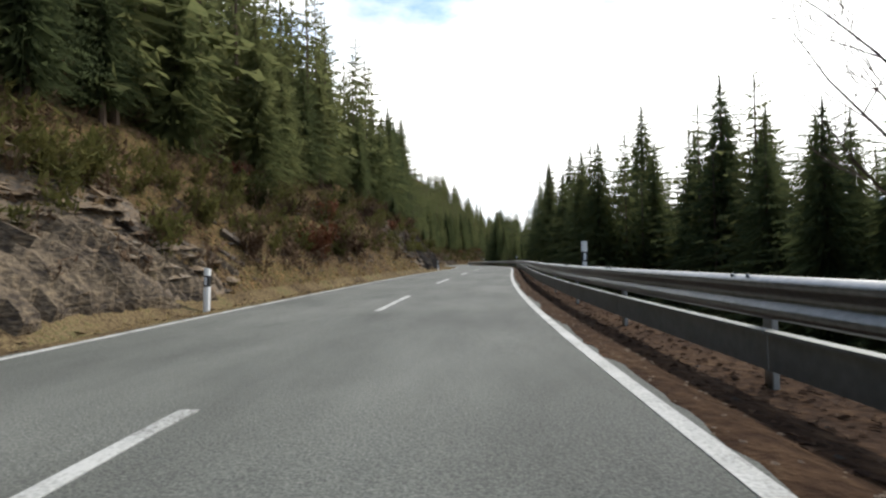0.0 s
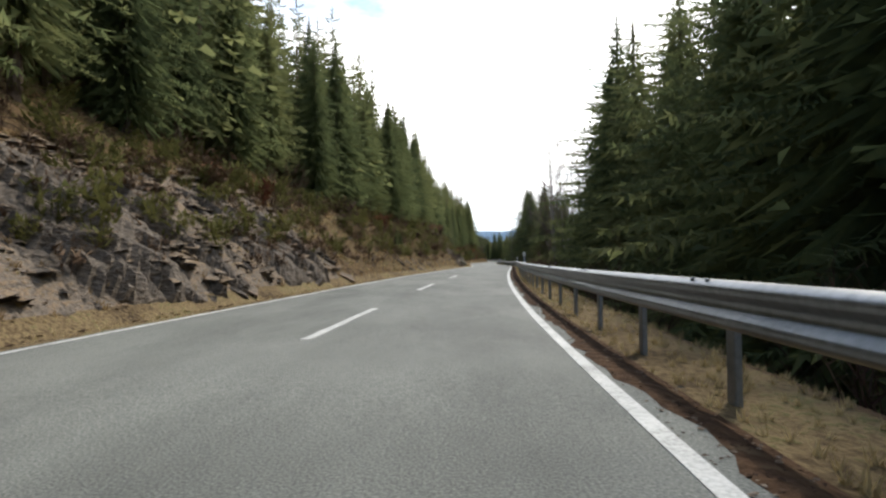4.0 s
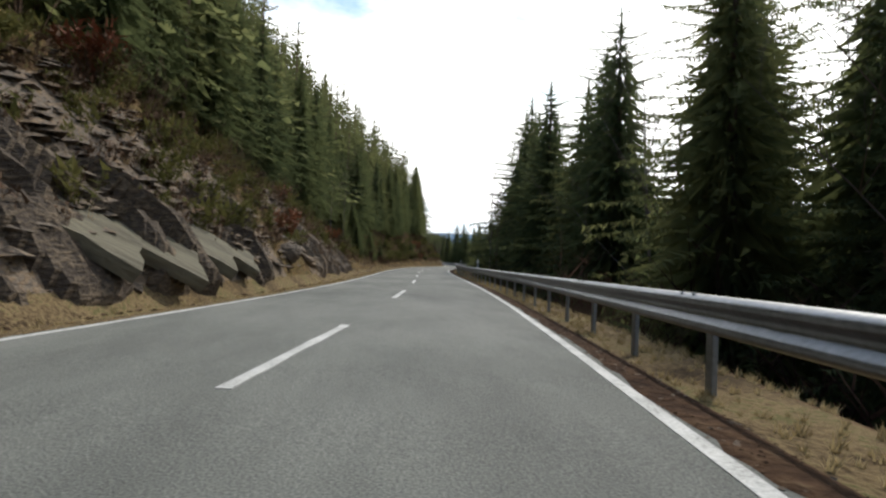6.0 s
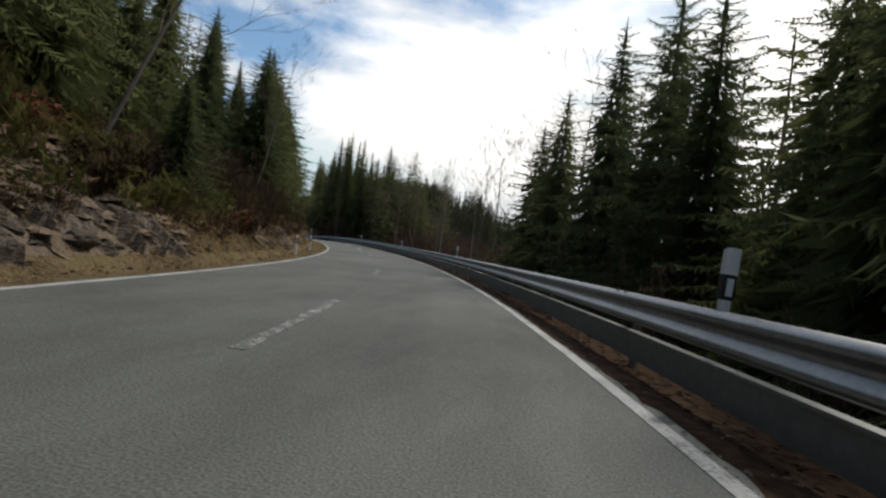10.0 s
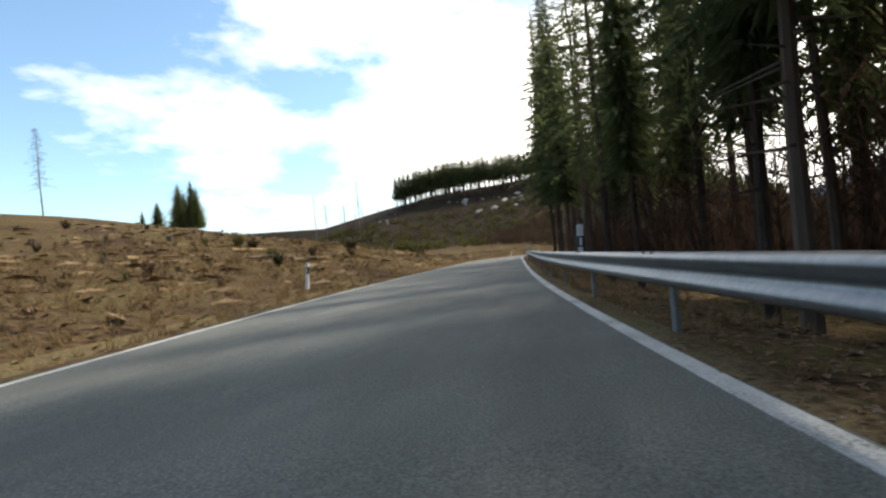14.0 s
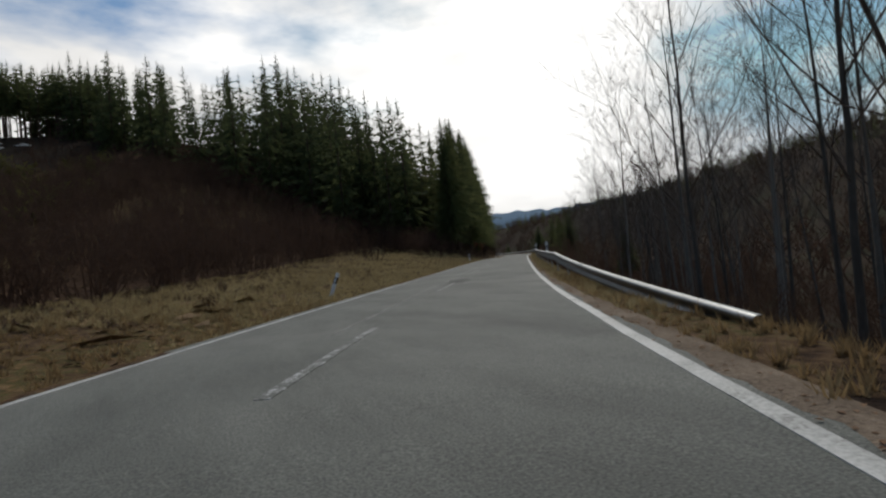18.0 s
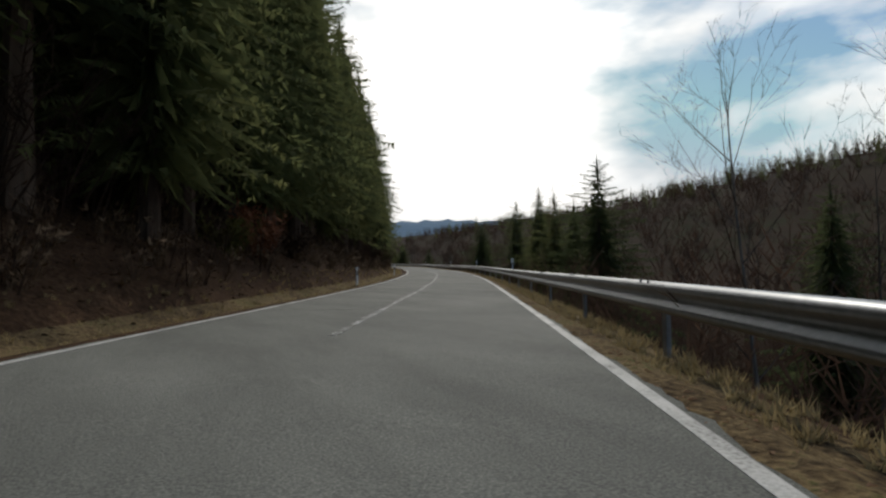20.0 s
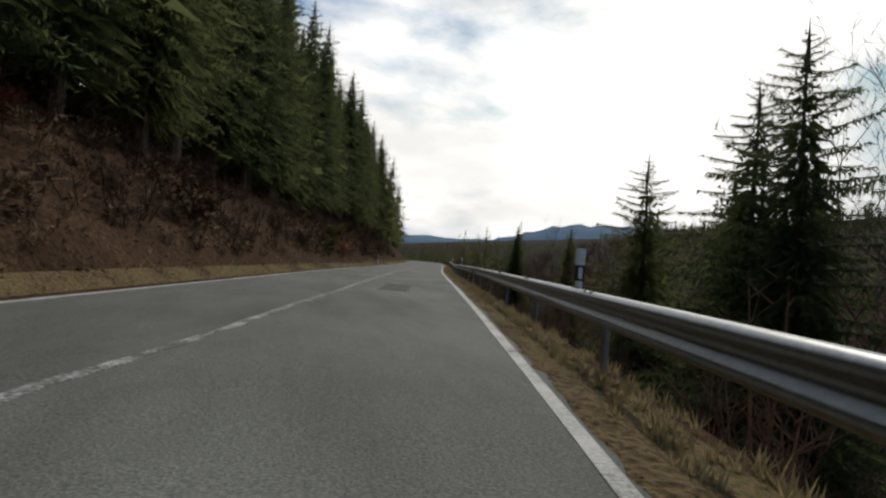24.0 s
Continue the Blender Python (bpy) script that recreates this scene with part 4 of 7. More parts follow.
for s, tilt in ((11, 0), (59, 0), (96, 0), (137.2, -4), (176, 0), (219, 0), (258, 0), (299, 0), (335, 0), (358, 0), (380.5, 3), (401.8, 2), (424, 0), (446, 0), (482, 0), (539, 3), (576, 0), (711, 0), (734, 0), (757, 0), (782.6, 0), (807, 5), (832, 0), (870.2, 0), (890.6, 0), (917.8, 0), (948, 0), (984, 0)):
    p = at(s, rail_off(s) + 0.16, rail_top(s) - 0.02)
    tagged(delineator(p, float(heading(s)), 0.5, (0, tilt), on_rail=True), "short white delineator head with a black band on the guardrail", "delineator post", "delineators on the rail")


# ---- signs ----
def tube(name, pts, radius, mat, segs=8):
    """A round bar through points, one mesh."""
    verts, faces = [], []
    pts = [Vector(p) for p in pts]
    for i, p in enumerate(pts):
        d = (pts[min(i + 1, len(pts) - 1)] - pts[max(i - 1, 0)]).normalized()
        u = d.orthogonal().normalized()
        v = d.cross(u)
        r = radius[i] if isinstance(radius, (list, tuple)) else radius
        for k in range(segs):
            a = 2 * math.pi * k / segs
            verts.append(p + (u * math.cos(a) + v * math.sin(a)) * r)
    for i in range(len(pts) - 1):
        for k in range(segs):
            a, b = i * segs + k, i * segs + (k + 1) % segs
            faces.append((a, b, b + segs, a + segs))
    faces += [tuple(range(segs - 1, -1, -1)), tuple(range((len(pts) - 1) * segs, len(pts) * segs))]
    return mesh_of(name, np.array(verts), faces, mat, smooth=False)


def flat(name, outline, y0, y1, mat):
    n = len(outline)
    v = [(x, y0, z) for x, z in outline] + [(x, y1, z) for x, z in outline]
    f = [(i, (i + 1) % n, n + (i + 1) % n, n + i) for i in range(n)] + [tuple(range(n - 1, -1, -1)), tuple(range(n, 2 * n))]
    return mesh_of(name, np.array(v), f, mat)


def rounded_triangle(side, r, zc):
    h = side * math.sqrt(3) / 2
    cs = [(-side / 2, -h / 3), (side / 2, -h / 3), (0, 2 * h / 3)]
    out = []
    for (cx, cz), a0 in zip(cs, (150, 270, 30)):
        k = 1 - 2 * r / (h * 2 / 3)
        for a in (0, 40, 80, 120):
            t = radians(a0 + a)
            out.append((cx * k + r * math.cos(t), zc + cz * k + r * math.sin(t)))
    return out


def warning_sign(s, o):
    thing = new("warning_sign")
    p = ground_at(s, o)
    thing.matrix_world = Matrix.Translation(Vector(p)) @ Matrix.Rotation(float(heading(s)) - 0.12, 4, "Z")
    lift = float(at(s, 0)[2] - p[2])
    z = lift + 2.42
    part("pole", tube("pole", [(0, 0, -0.3), (0, 0, z + 0.62)], 0.038, M_ZINC, 10), thing, "grey steel pole")
    part("triangle_panel", flat("triangle_panel", rounded_triangle(0.98, 0.05, z), -0.062, -0.045, M_RED), thing, "red bordered triangle")
    part("triangle_field", flat("triangle_field", rounded_triangle(0.64, 0.02, z), -0.067, -0.061, M_WHITE), thing, "white field")
    part("mark_bar", flat("mark_bar", [(-0.022, z - 0.04), (0.022, z - 0.04), (0.036, z + 0.22), (0.02, z + 0.245), (-0.02, z + 0.245), (-0.036, z + 0.22)], -0.071, -0.066, M_BLACK), thing, "black exclamation bar")
    part("mark_dot", flat("mark_dot", [(0.036 * math.cos(radians(a)), z - 0.105 + 0.036 * math.sin(radians(a))) for a in range(0, 360, 30)], -0.071, -0.066, M_BLACK), thing, "black dot")
    zp = z - 0.50
    part("lower_panel", flat("lower_panel", [(-0.36, zp - 0.17), (0.36, zp - 0.17), (0.36, zp + 0.17), (-0.36, zp + 0.17)], -0.062, -0.045, M_BLACK), thing, "black edged plate")
    part("lower_field", flat("lower_field", [(-0.345, zp - 0.155), (0.345, zp - 0.155), (0.345, zp + 0.155), (-0.345, zp + 0.155)], -0.066, -0.061, M_WHITE), thing, "white field")
    for text, zz, size in (("Straßen-", zp + 0.025, 0.125), ("schäden", zp - 0.115, 0.125)):
        cu = bpy.data.curves.new("lettering", "FONT")
        cu.body, cu.size, cu.align_x, cu.extrude = text, size, "CENTER", 0.002
        cu.materials.append(M_BLACK)
        tmp = bpy.data.objects.new("lettering", cu)
        me = bpy.data.meshes.new_from_object(tmp)
        bpy.data.objects.remove(tmp)
        part("lettering", me, thing, "black lettering", m=Matrix.Translation((0, -0.069, zz)) @ Matrix.Rotation(radians(90), 4, "X"))
    return tagged(thing, "red triangular warning sign with a lettered plate on a pole", "traffic sign")


sign = warning_sign(494, 5.2)
sign.scale = (0.76, 0.76, 0.92)


def round_sign(s, o):
    """A round sign seen from behind, on a grey pole."""
    thing = new("round_sign")
    p = ground_at(s, o)
    thing.matrix_world = Matrix.Translation(Vector(p)) @ Matrix.Rotation(float(heading(s)) + 0.1, 4, "Z")
    z = 0.85 + float(at(s, 0)[2] - p[2])
    part("pole", tube("pole", [(0, 0, -0.3), (0, 0, z + 0.2)], 0.03, M_POST, 10), thing, "dark steel pole")
    part("disc", flat("disc", [(0.19 * math.cos(radians(a)), z + 0.19 * math.sin(radians(a))) for a in range(0, 360, 15)], 0.04, 0.055, M_WHITE), thing, "round pale grey back of a sign")
    part("clamp", box_mesh("clamp", 0.2, 0.03, 0.03, M_POST, 0.004, z - 0.1), thing, "steel clamp", m=Matrix.Translation((0, 0.03, 0)))
    return tagged(thing, "round traffic sign seen from its grey back on a pole", "traffic sign")


round_sign(656.5, 4.9)


# ---- trees ----
def cone_mesh(points, radii, segs):
    verts, faces = [], []
    for i, (p, r) in enumerate(zip(points, radii)):
        for k in range(segs):
            a = 2 * math.pi * k / segs
            verts.append((p[0] + r * math.cos(a), p[1] + r * math.sin(a), p[2]))
    for i in range(len(points) - 1):
        for k in range(segs):
            a, b = i * segs + k, i * segs + (k + 1) % segs
            faces.append((a, b, b + segs, a + segs))
    faces.append(tuple(range((len(points) - 1) * segs, len(points) * segs)))
    return verts, faces


def spruce_crown(height, radius, low, branches, rng, sprays=14, ragged=0.3, dense=True, inner=2.8, blade=0.8, wide=0.72, core=0.66, levels=62, wedges=22, fine=0.42):
    """Drooping branches set all round the stem, each a bent rib with sprays of needles to both sides and hanging below, over a close core of old twigs."""
    V, F = [], []
    unit = height / 15

    def reach(f):
        return (1.12 * radius * (1 - f) ** 0.74 + 0.06 * unit) * (0.7 + 2.5 * f if f < 0.12 else 1.0)

    # Old twigs close to the stem: tiers of drooping wedges, with small ones against the stem itself.
    for k in range(levels if core else 0):
        f = (k + rng.random()) / levels
        R, z = reach(f) * core, height * (low + (0.95 - low) * f)
        for j in range(wedges + wedges // 3):
            close = j >= wedges
            a = rng.uniform(0, 6.2832) if close else 6.2832 * j / wedges + rng.uniform(-0.3, 0.3)
            root, tip = (0.05 * R, 0.4 * R * rng.uniform(0.7, 1.3)) if close else (0.3 * R, R * rng.uniform(0.5, 1.2))
            side = 0.09 * R if close else 0.3 * R * rng.uniform(0.8, 1.5) / wedges
            c, sn, i = math.cos(a), math.sin(a), len(V)
            V += [(root * c + side * sn, root * sn - side * c, z + rng.uniform(-0.2, 0.3) * R), (root * c - side * sn, root * sn + side * c, z + rng.uniform(-0.2, 0.3) * R), (tip * c, tip * sn, z - R * rng.uniform(0.15, 0.7))]
            F.append((i, i + 1, i + 2))
    # Inner twigs: a loose tangle of small faces round the stem.
    for w in range(int(branches * inner)):
        f = rng.random() ** 1.15
        a, r, size = rng.uniform(0, 6.2832), reach(f) * 0.86 * rng.random() ** 0.6, (0.075 * reach(f) + 0.008 * height) * fine
        c = (r * math.cos(a), r * math.sin(a), height * (low + (0.95 - low) * f) - 0.3 * r)
        i = len(V)
        V += [tuple(q + rng.uniform(-1, 1) * size for q in c) for _ in range(3)]
        F.append((i, i + 1, i + 2))
    for w in range(branches):
        f = (w + rng.uniform(-0.5, 0.5)) / branches
        f = min(max(f, 0.0), 1.0) ** 0.9
        z = height * (low + (0.985 - low) * f)
        a = w * 2.39996 + rng.uniform(-0.5, 0.5)
        L = reach(f) * rng.uniform(1 - ragged, 1 + ragged * 0.8)
        ca, sa = math.cos(a), math.sin(a)
        up, droop = 0.38 * (f - 0.2) + rng.uniform(-0.08, 0.08), 0.44 - 0.36 * f

        def rib(t):
            return L * t * ca, L * t * sa, z + L * (up * t - droop * t * t + 0.12 * t ** 4)

        # The rib itself, a thin bent sliver.
        i, q0, q1, q2, th = len(V), rib(0), rib(0.55), rib(1.0), 0.016 * unit
        V += [(q0[0], q0[1], q0[2] + th), (q0[0], q0[1], q0[2] - th), (q1[0], q1[1], q1[2] - th * 0.7), (q1[0], q1[1], q1[2] + th * 0.7), q2]
        F += [(i, i + 1, i + 2), (i, i + 2, i + 3), (i + 3, i + 2, i + 4)]
        wid = (0.17 * L + 0.12 * unit) * wide
        t_in = 0.12
        for k in range(sprays):
            t0 = t_in + (1 - t_in) * k / sprays
            p0, p1 = rib(t0), rib(min(t0 + (1 - t_in) * blade / sprays, 1.05))
            taper = (1.1 - 0.6 * t0) * rng.uniform(0.55, 1.45)
            fwd = rng.uniform(0.3, 1.0) * wid
            for side in (-1, 1):
                ox, oy = -sa * side * wid * taper, ca * side * wid * taper
                i = len(V)
                V += [p0, p1, (p0[0] + ox + ca * fwd, p0[1] + oy + sa * fwd, p0[2] - wid * rng.uniform(-0.35, 0.9))]
                F.append((i, i + 1, i + 2))
            if dense or k % 2 == 0:
                i = len(V)
                q = rng.uniform(-0.4, 0.4) * wid
                V += [p0, p1, (p0[0] - sa * q, p0[1] + ca * q, p0[2] - wid * rng.uniform(0.4, 1.3) * taper)]
                F.append((i, i + 1, i + 2))
    i, r = len(V), 0.004 * height
    V += [(r, 0, height * 0.92), (-r, r, height * 0.92), (-r, -r, height * 0.92), (0, 0, height * 1.01)]
    F += [(i, i + 1, i + 3), (i + 1, i + 2, i + 3), (i + 2, i, i + 3)]
    return np.array(V), F


def trunk_mesh(height, r0, mat, rng, name="trunk", lean=0.0, stubs=0):
    n = 7
    pts = [(lean * height * (i / n) ** 1.3 + rng.uniform(-0.04, 0.04) * (i > 0), rng.uniform(-0.04, 0.04) * (i > 0), height * i / n - (0.6 if i == 0 else 0)) for i in range(n + 1)]
    v, f = cone_mesh(pts, [r0 * (1.25 if i == 0 else 1 - 0.9 * i / n) for i in range(n + 1)], 7)
    for _ in range(stubs):
        z = rng.uniform(0.12, 0.75) * height
        a, L = rng.uniform(0, 6.28), rng.uniform(0.4, 1.5)
        k = len(v)
        d = np.array([math.cos(a), math.sin(a)])
        v += [(d[0] * 0.02, d[1] * 0.02, z + 0.03), (d[0] * 0.02 - d[1] * 0.03, d[1] * 0.02 + d[0] * 0.03, z - 0.03), (d[0] * L, d[1] * L, z - L * rng.uniform(-0.1, 0.35))]
        f.append((k, k + 1, k + 2))
    return mesh_of(name, np.array(v), f, mat)


def bare_branches(height, spread, levels, rng, start=0.3, first=9):
    """Limbs of a leafless tree: forked tapering rods of three sides."""
    V, F = [], []

    def rod(p, d, L, r, lev):
        if lev == levels:
            # The last twigs are thin slivers.
            tip, u = Vector(p) + Vector(d) * L, Vector(d).orthogonal().normalized() * r
            base = len(V)
            V.extend([tuple(Vector(p) - u), tuple(Vector(p) + u), tuple(tip)])
            F.append((base, base + 1, base + 2))
            return
        segs = 3 if lev == 0 else 2
        q, dd = Vector(p), Vector(d)
        rings = []
        for i in range(segs + 1):
            u = dd.orthogonal().normalized()
            w = dd.cross(u)
            rr = r * (1 - 0.75 * i / segs)
            base = len(V)
            for k in range(3):
                a = 2.094 * k
                V.append(tuple(q + (u * math.cos(a) + w * math.sin(a)) * rr))
            rings.append((base, q.copy(), dd.copy(), rr))
            dd = (dd + Vector((rng.uniform(-0.18, 0.18), rng.uniform(-0.18, 0.18), rng.uniform(0.0, 0.16)))).normalized()
            q = q + dd * (L / segs)
        for (b0, *_), (b1, *_) in zip(rings, rings[1:]):
            for k in range(3):
                F.append((b0 + k, b0 + (k + 1) % 3, b1 + (k + 1) % 3, b1 + k))
        for i in range(4):
            t = rng.uniform(0.3, 1.0)
            j = min(int(t * segs), segs - 1)
            _, q0, d0, r0 = rings[j]
            _, q1, _, _ = rings[j + 1]
            pt = q0.lerp(q1, t * segs - j)
            side = Vector((rng.uniform(-1, 1), rng.uniform(-1, 1), rng.uniform(-0.25, 0.8))).normalized()
            nd = (d0 * 0.75 + side * 0.75).normalized()
            rod(pt, nd, L * rng.uniform(0.38, 0.62), max(r0 * 0.55, 0.006), lev + 1)

    for i in range(first):
        f = start + (1 - start) * (i + rng.uniform(0, 0.8)) / first
        a = i * 2.4 + rng.uniform(-0.4, 0.4)
        up = 0.55 + 0.8 * f
        d = Vector((math.cos(a) * spread, math.sin(a) * spread, up)).normalized()
        rod((0, 0, height * min(f, 0.96)), d, height * (0.42 - 0.24 * f) * rng.uniform(0.8, 1.2), 0.032 * (1.15 - f) + 0.010, 0)
    return np.array(V), F


def dead_twigs(height, rng):
    """Short drooping branches with a fringe of dry twigs, on the upper half of a dead spruce."""
    V, F = [], []
    for k in range(74):
        f = 0.46 + 0.54 * (k / 74) ** 0.9
        a, L = k * 2.4 + rng.uniform(-0.5, 0.5), (0.35 + 2.6 * (1 - f) ** 0.7) * rng.uniform(0.5, 1.15)
        z, d = height * f, rng.uniform(0.0, 0.45)
        tip = Vector((math.cos(a) * L, math.sin(a) * L, z - L * d))
        i = len(V)
        V += [(0, 0, z + 0.035), (0, 0, z - 0.035), tuple(tip)]
        F.append((i, i + 1, i + 2))
        for j in range(9):
            q = Vector((0, 0, z)).lerp(tip, rng.uniform(0.2, 1.0))
            e = Vector((rng.uniform(-1, 1), rng.uniform(-1, 1), rng.uniform(-1.1, 0.3))).normalized() * rng.uniform(0.2, 0.6)
            i = len(V)
            V += [tuple(q), tuple(q + Vector((0.02, -0.02, 0.03))), tuple(q + e)]
            F.append((i, i + 1, i + 2))
    return np.array(V), F


def make_tree(name, trunk, crown, label, category, crown_name="crown"):
    thing = new(name)
    part("trunk", trunk, thing)
    part(crown_name, crown, thing)
    return tagged(thing, label, category)


_r = random.Random(11)
SPRUCES = []
for k, (h, rad, low, n) in enumerate(((15, 3.2, 0.05, 170), (13, 3.1, 0.03, 160), (17, 3.1, 0.10, 175), (11, 2.6, 0.02, 150), (16, 2.9, 0.22, 160), (14, 3.3, 0.06, 190))):
    v, f = spruce_crown(h, rad, low, n, _r, sprays=24, ragged=0.34 if k < 5 else 0.38, inner=13.0, wide=0.42 if k < 5 else 0.6, blade=0.74, core=0.66 if k < 5 else 0.5)
    SPRUCES.append((h, trunk_mesh(h * 0.97, 0.011 * h + 0.03, M_BARK, _r, stubs=8), mesh_of("crown", v, f, M_SPRUCE)))
PINES = []
for k, (h, rad, low, n, core) in enumerate(((20, 2.4, 0.24, 150, 0.5), (22, 2.6, 0.34, 150, 0.5), (19, 2.2, 0.2, 150, 0.5), (21, 2.7, 0.30, 105, 0.0), (19, 2.6, 0.36, 90, 0.0))):
    v, f = spruce_crown(h, rad, low, n, _r, sprays=16, ragged=0.4, inner=7.0 if core else 3.0, blade=0.8, wide=0.46, core=core)
    PINES.append((h, trunk_mesh(h * 0.97, 0.13 if core else 0.18, M_BARK, _r, stubs=46), mesh_of("crown", v, f, M_SPRUCE)))
BARES = []
for k, (h, sp) in enumerate(((14, 0.8), (16, 0.65), (11, 0.95), (18, 0.5))):
    v, f = bare_branches(h, sp, 3, _r, 0.28 if k != 3 else 0.34, 12)
    BARES.append((h, trunk_mesh(h, 0.0075 * h, M_BIRCH if k != 2 else M_BARK, _r), mesh_of("branchwork", v, f, M_TWIG)))
DEADS = []
for k, h in enumerate((15, 13, 17)):
    v, f = dead_twigs(h, _r)
    DEADS.append((h, trunk_mesh(h, 0.14, M_BIRCH, _r, stubs=14), mesh_of("branchwork", v, f, M_TWIG)))

FIRST = {}


def plant(kind, table, i, foot, size=1.0, lean=(0, 0), label="", category="tree", group="", name="spruce_tree", crown_name="crown"):
    """Stand one tree of a kind at a place; the first of each kind is built, the rest are copies."""
    key = (kind, i)
    turn = random.uniform(0, 6.28)
    m = Matrix.Translation(Vector(foot)) @ Euler((radians(lean[0]), radians(lean[1]), turn)).to_matrix().to_4x4()
    if key not in FIRST:
        h, tr, cr = table[i]
        ob = make_tree(name, tr, cr, label, category, crown_name)
        ob.matrix_basis = m
        FIRST[key] = ob
    else:
        ob = copy_thing(FIRST[key], m)
        tagged(ob, label, category)
    ob.scale = (size * (random.uniform(0.95, 1.15) if kind == "spruce" else random.uniform(0.9, 1.1)),) * 2 + (size,)
    if group:
        tagged(ob, group=group)
    return ob


def stand(s, o, height, table=None, kind="spruce", lean=(0, 0), label="dark green spruce tree on the forest edge", name="spruce_tree", group="spruces", i=None, crown_name="crown", category="tree"):
    """A tree whose top reaches height over its foot."""
    table = table or SPRUCES
    i = random.randrange(len(table)) if i is None else i
    foot = ground_at(s, o) - np.array([0, 0, 0.1])
    ob = plant(kind, table, i, foot, height / table[i][0], lean, label, category, group, name, crown_name)
    if o > 0 and kind == "spruce":
        ob.scale = (ob.scale[0] * 1.16, ob.scale[1] * 1.16, ob.scale[2])
    return ob


def stand_top(s, o, top, **more):
    """A tree whose top reaches that height over the road."""
    return stand(s, o, top - float(ground_at(s, o)[2] - at(s, 0)[2]), **more)


def hill_z(x, y):
    i = np.argmin((ROAD_X - x) ** 2 + (ROAD_Y - y) ** 2)
    o = (x - ROAD_X[i]) * math.cos(_turned[i]) + (y - ROAD_Y[i]) * math.sin(_turned[i])
    return float(ROAD_Z[i] + ground_rise(SS[i], o, x, y))


def plant_at(kind, table, x, y, height, label, name, group, crown_name="branchwork"):
    """A tree at a place of the plan."""
    i = random.randrange(len(table))
    return plant(kind, table, i, (x, y, hill_z(x, y) - 0.2), height / table[i][0], (random.uniform(-1.5, 1.5), random.uniform(-1.5, 1.5)), label, "tree", group, name, crown_name)


random.seed(5)
# Forest edges: the nearest rows, tree by tree.
s = -20.0
while s < 438:
    b = float(along(BANK, s))
    o = -(9.9 + 0.45 * max(0, b - 3.5)) - random.uniform(0, 1.6)
    tall = float(along([(-20, 0.72), (58, 0.72), (66, 0.95), (85, 1.3), (145, 1.3), (165, 1.0), (325, 0.92), (345, 1.08), (362, 1.3), (380, 1.3), (392, 0.9), (402, 0.7), (420, 0.6), (440, 0.5)], s))
    stand(s + random.uniform(-0.8, 0.8), o, random.uniform(11, 15) * tall, i=random.choice([0, 1, 1, 2, 5]), label="dark green spruce on the top of the cutting")
    s += random.uniform(3.2, 4.8)
s = 56.0
while s < 414:
    top = float(along([(50, 11.5), (82, 11.5), (88, 5), (118, 4.5), (130, 11), (204, 15), (208, 5.5), (234, 5.5), (243, 11.5), (290, 15), (335, 14.5), (355, 11.5), (400, 11), (430, 9), (466, 9)], s))
    gap = 206 < s < 232 or 238 < s < 252 or 290 < s < 300 or 318 < s < 328
    if not (gap and random.random() < 0.55):
        stand_top(s, 10.3 + random.uniform(0, 2.2), top * random.uniform(1.02, 1.34), i=random.choice([0, 1, 2, 0, 5]), label="dark spruce below the road behind the guardrail")
    s += random.uniform(3.0, 4.6) if s < 240 else random.uniform(3.5, 5.2)
for s, o, top in ((29, 22, 9.2), (34, 22.5, 9.6), (43, 22, 12.5), (53, 20.5, 13), (38.5, 23, 10.5), (32, 20, 9.8), (36.5, 19, 8.5), (40, 20.5, 11), (46, 20, 16), (50, 22, 12), (57, 18, 13), (24, 22, 8), (66, 20, 20), (241, 9.5, 13), (244.5, 12, 13.5), (238.5, 12, 12), (248, 14, 13), (381, 14, 15.7), (367, 14, 15), (358, 14, 12)):
    stand_top(s, o, top, i=0 if top > 12 else 1, label="dark spruce below the road behind the guardrail")
# Tall close stand with bare lower trunks, right of the road past the bend.
s = 469.0
while s < 592:
    for o in (6.4, 9.6, 13.0):
        if random.random() < (0.72 if s < 577 else 0.62 if o > 7.2 + 0.22 * (s - 577) else 0.0):
            stand(s + random.uniform(-1.2, 1.2), o + random.uniform(-0.9, 0.9), random.uniform(17, 22), PINES, "tall", i=random.choice([0, 1, 2]) if s < 548 else random.choice([0, 3, 4]), lean=(random.uniform(-1.5, 1.5), random.uniform(-1.5, 1.5)), label="tall spruce with a bare lower trunk in a close stand", name="tall_spruce", group="tall spruces")
    s += random.uniform(2.4, 3.3)
# Left forest above the last stretch.
s = 760.0
while s < 1005:
    stand(s, -(7.0 if s < 872 else 9.4) - random.uniform(0, 1.6), random.uniform(15.5, 20) + 4 * max(0, 1 - abs(s - 780) / 30), i=random.choice([0, 2, 2, 4]), label="tall dark spruce on the slope above the road")
    s += random.uniform(2.8, 4.2)
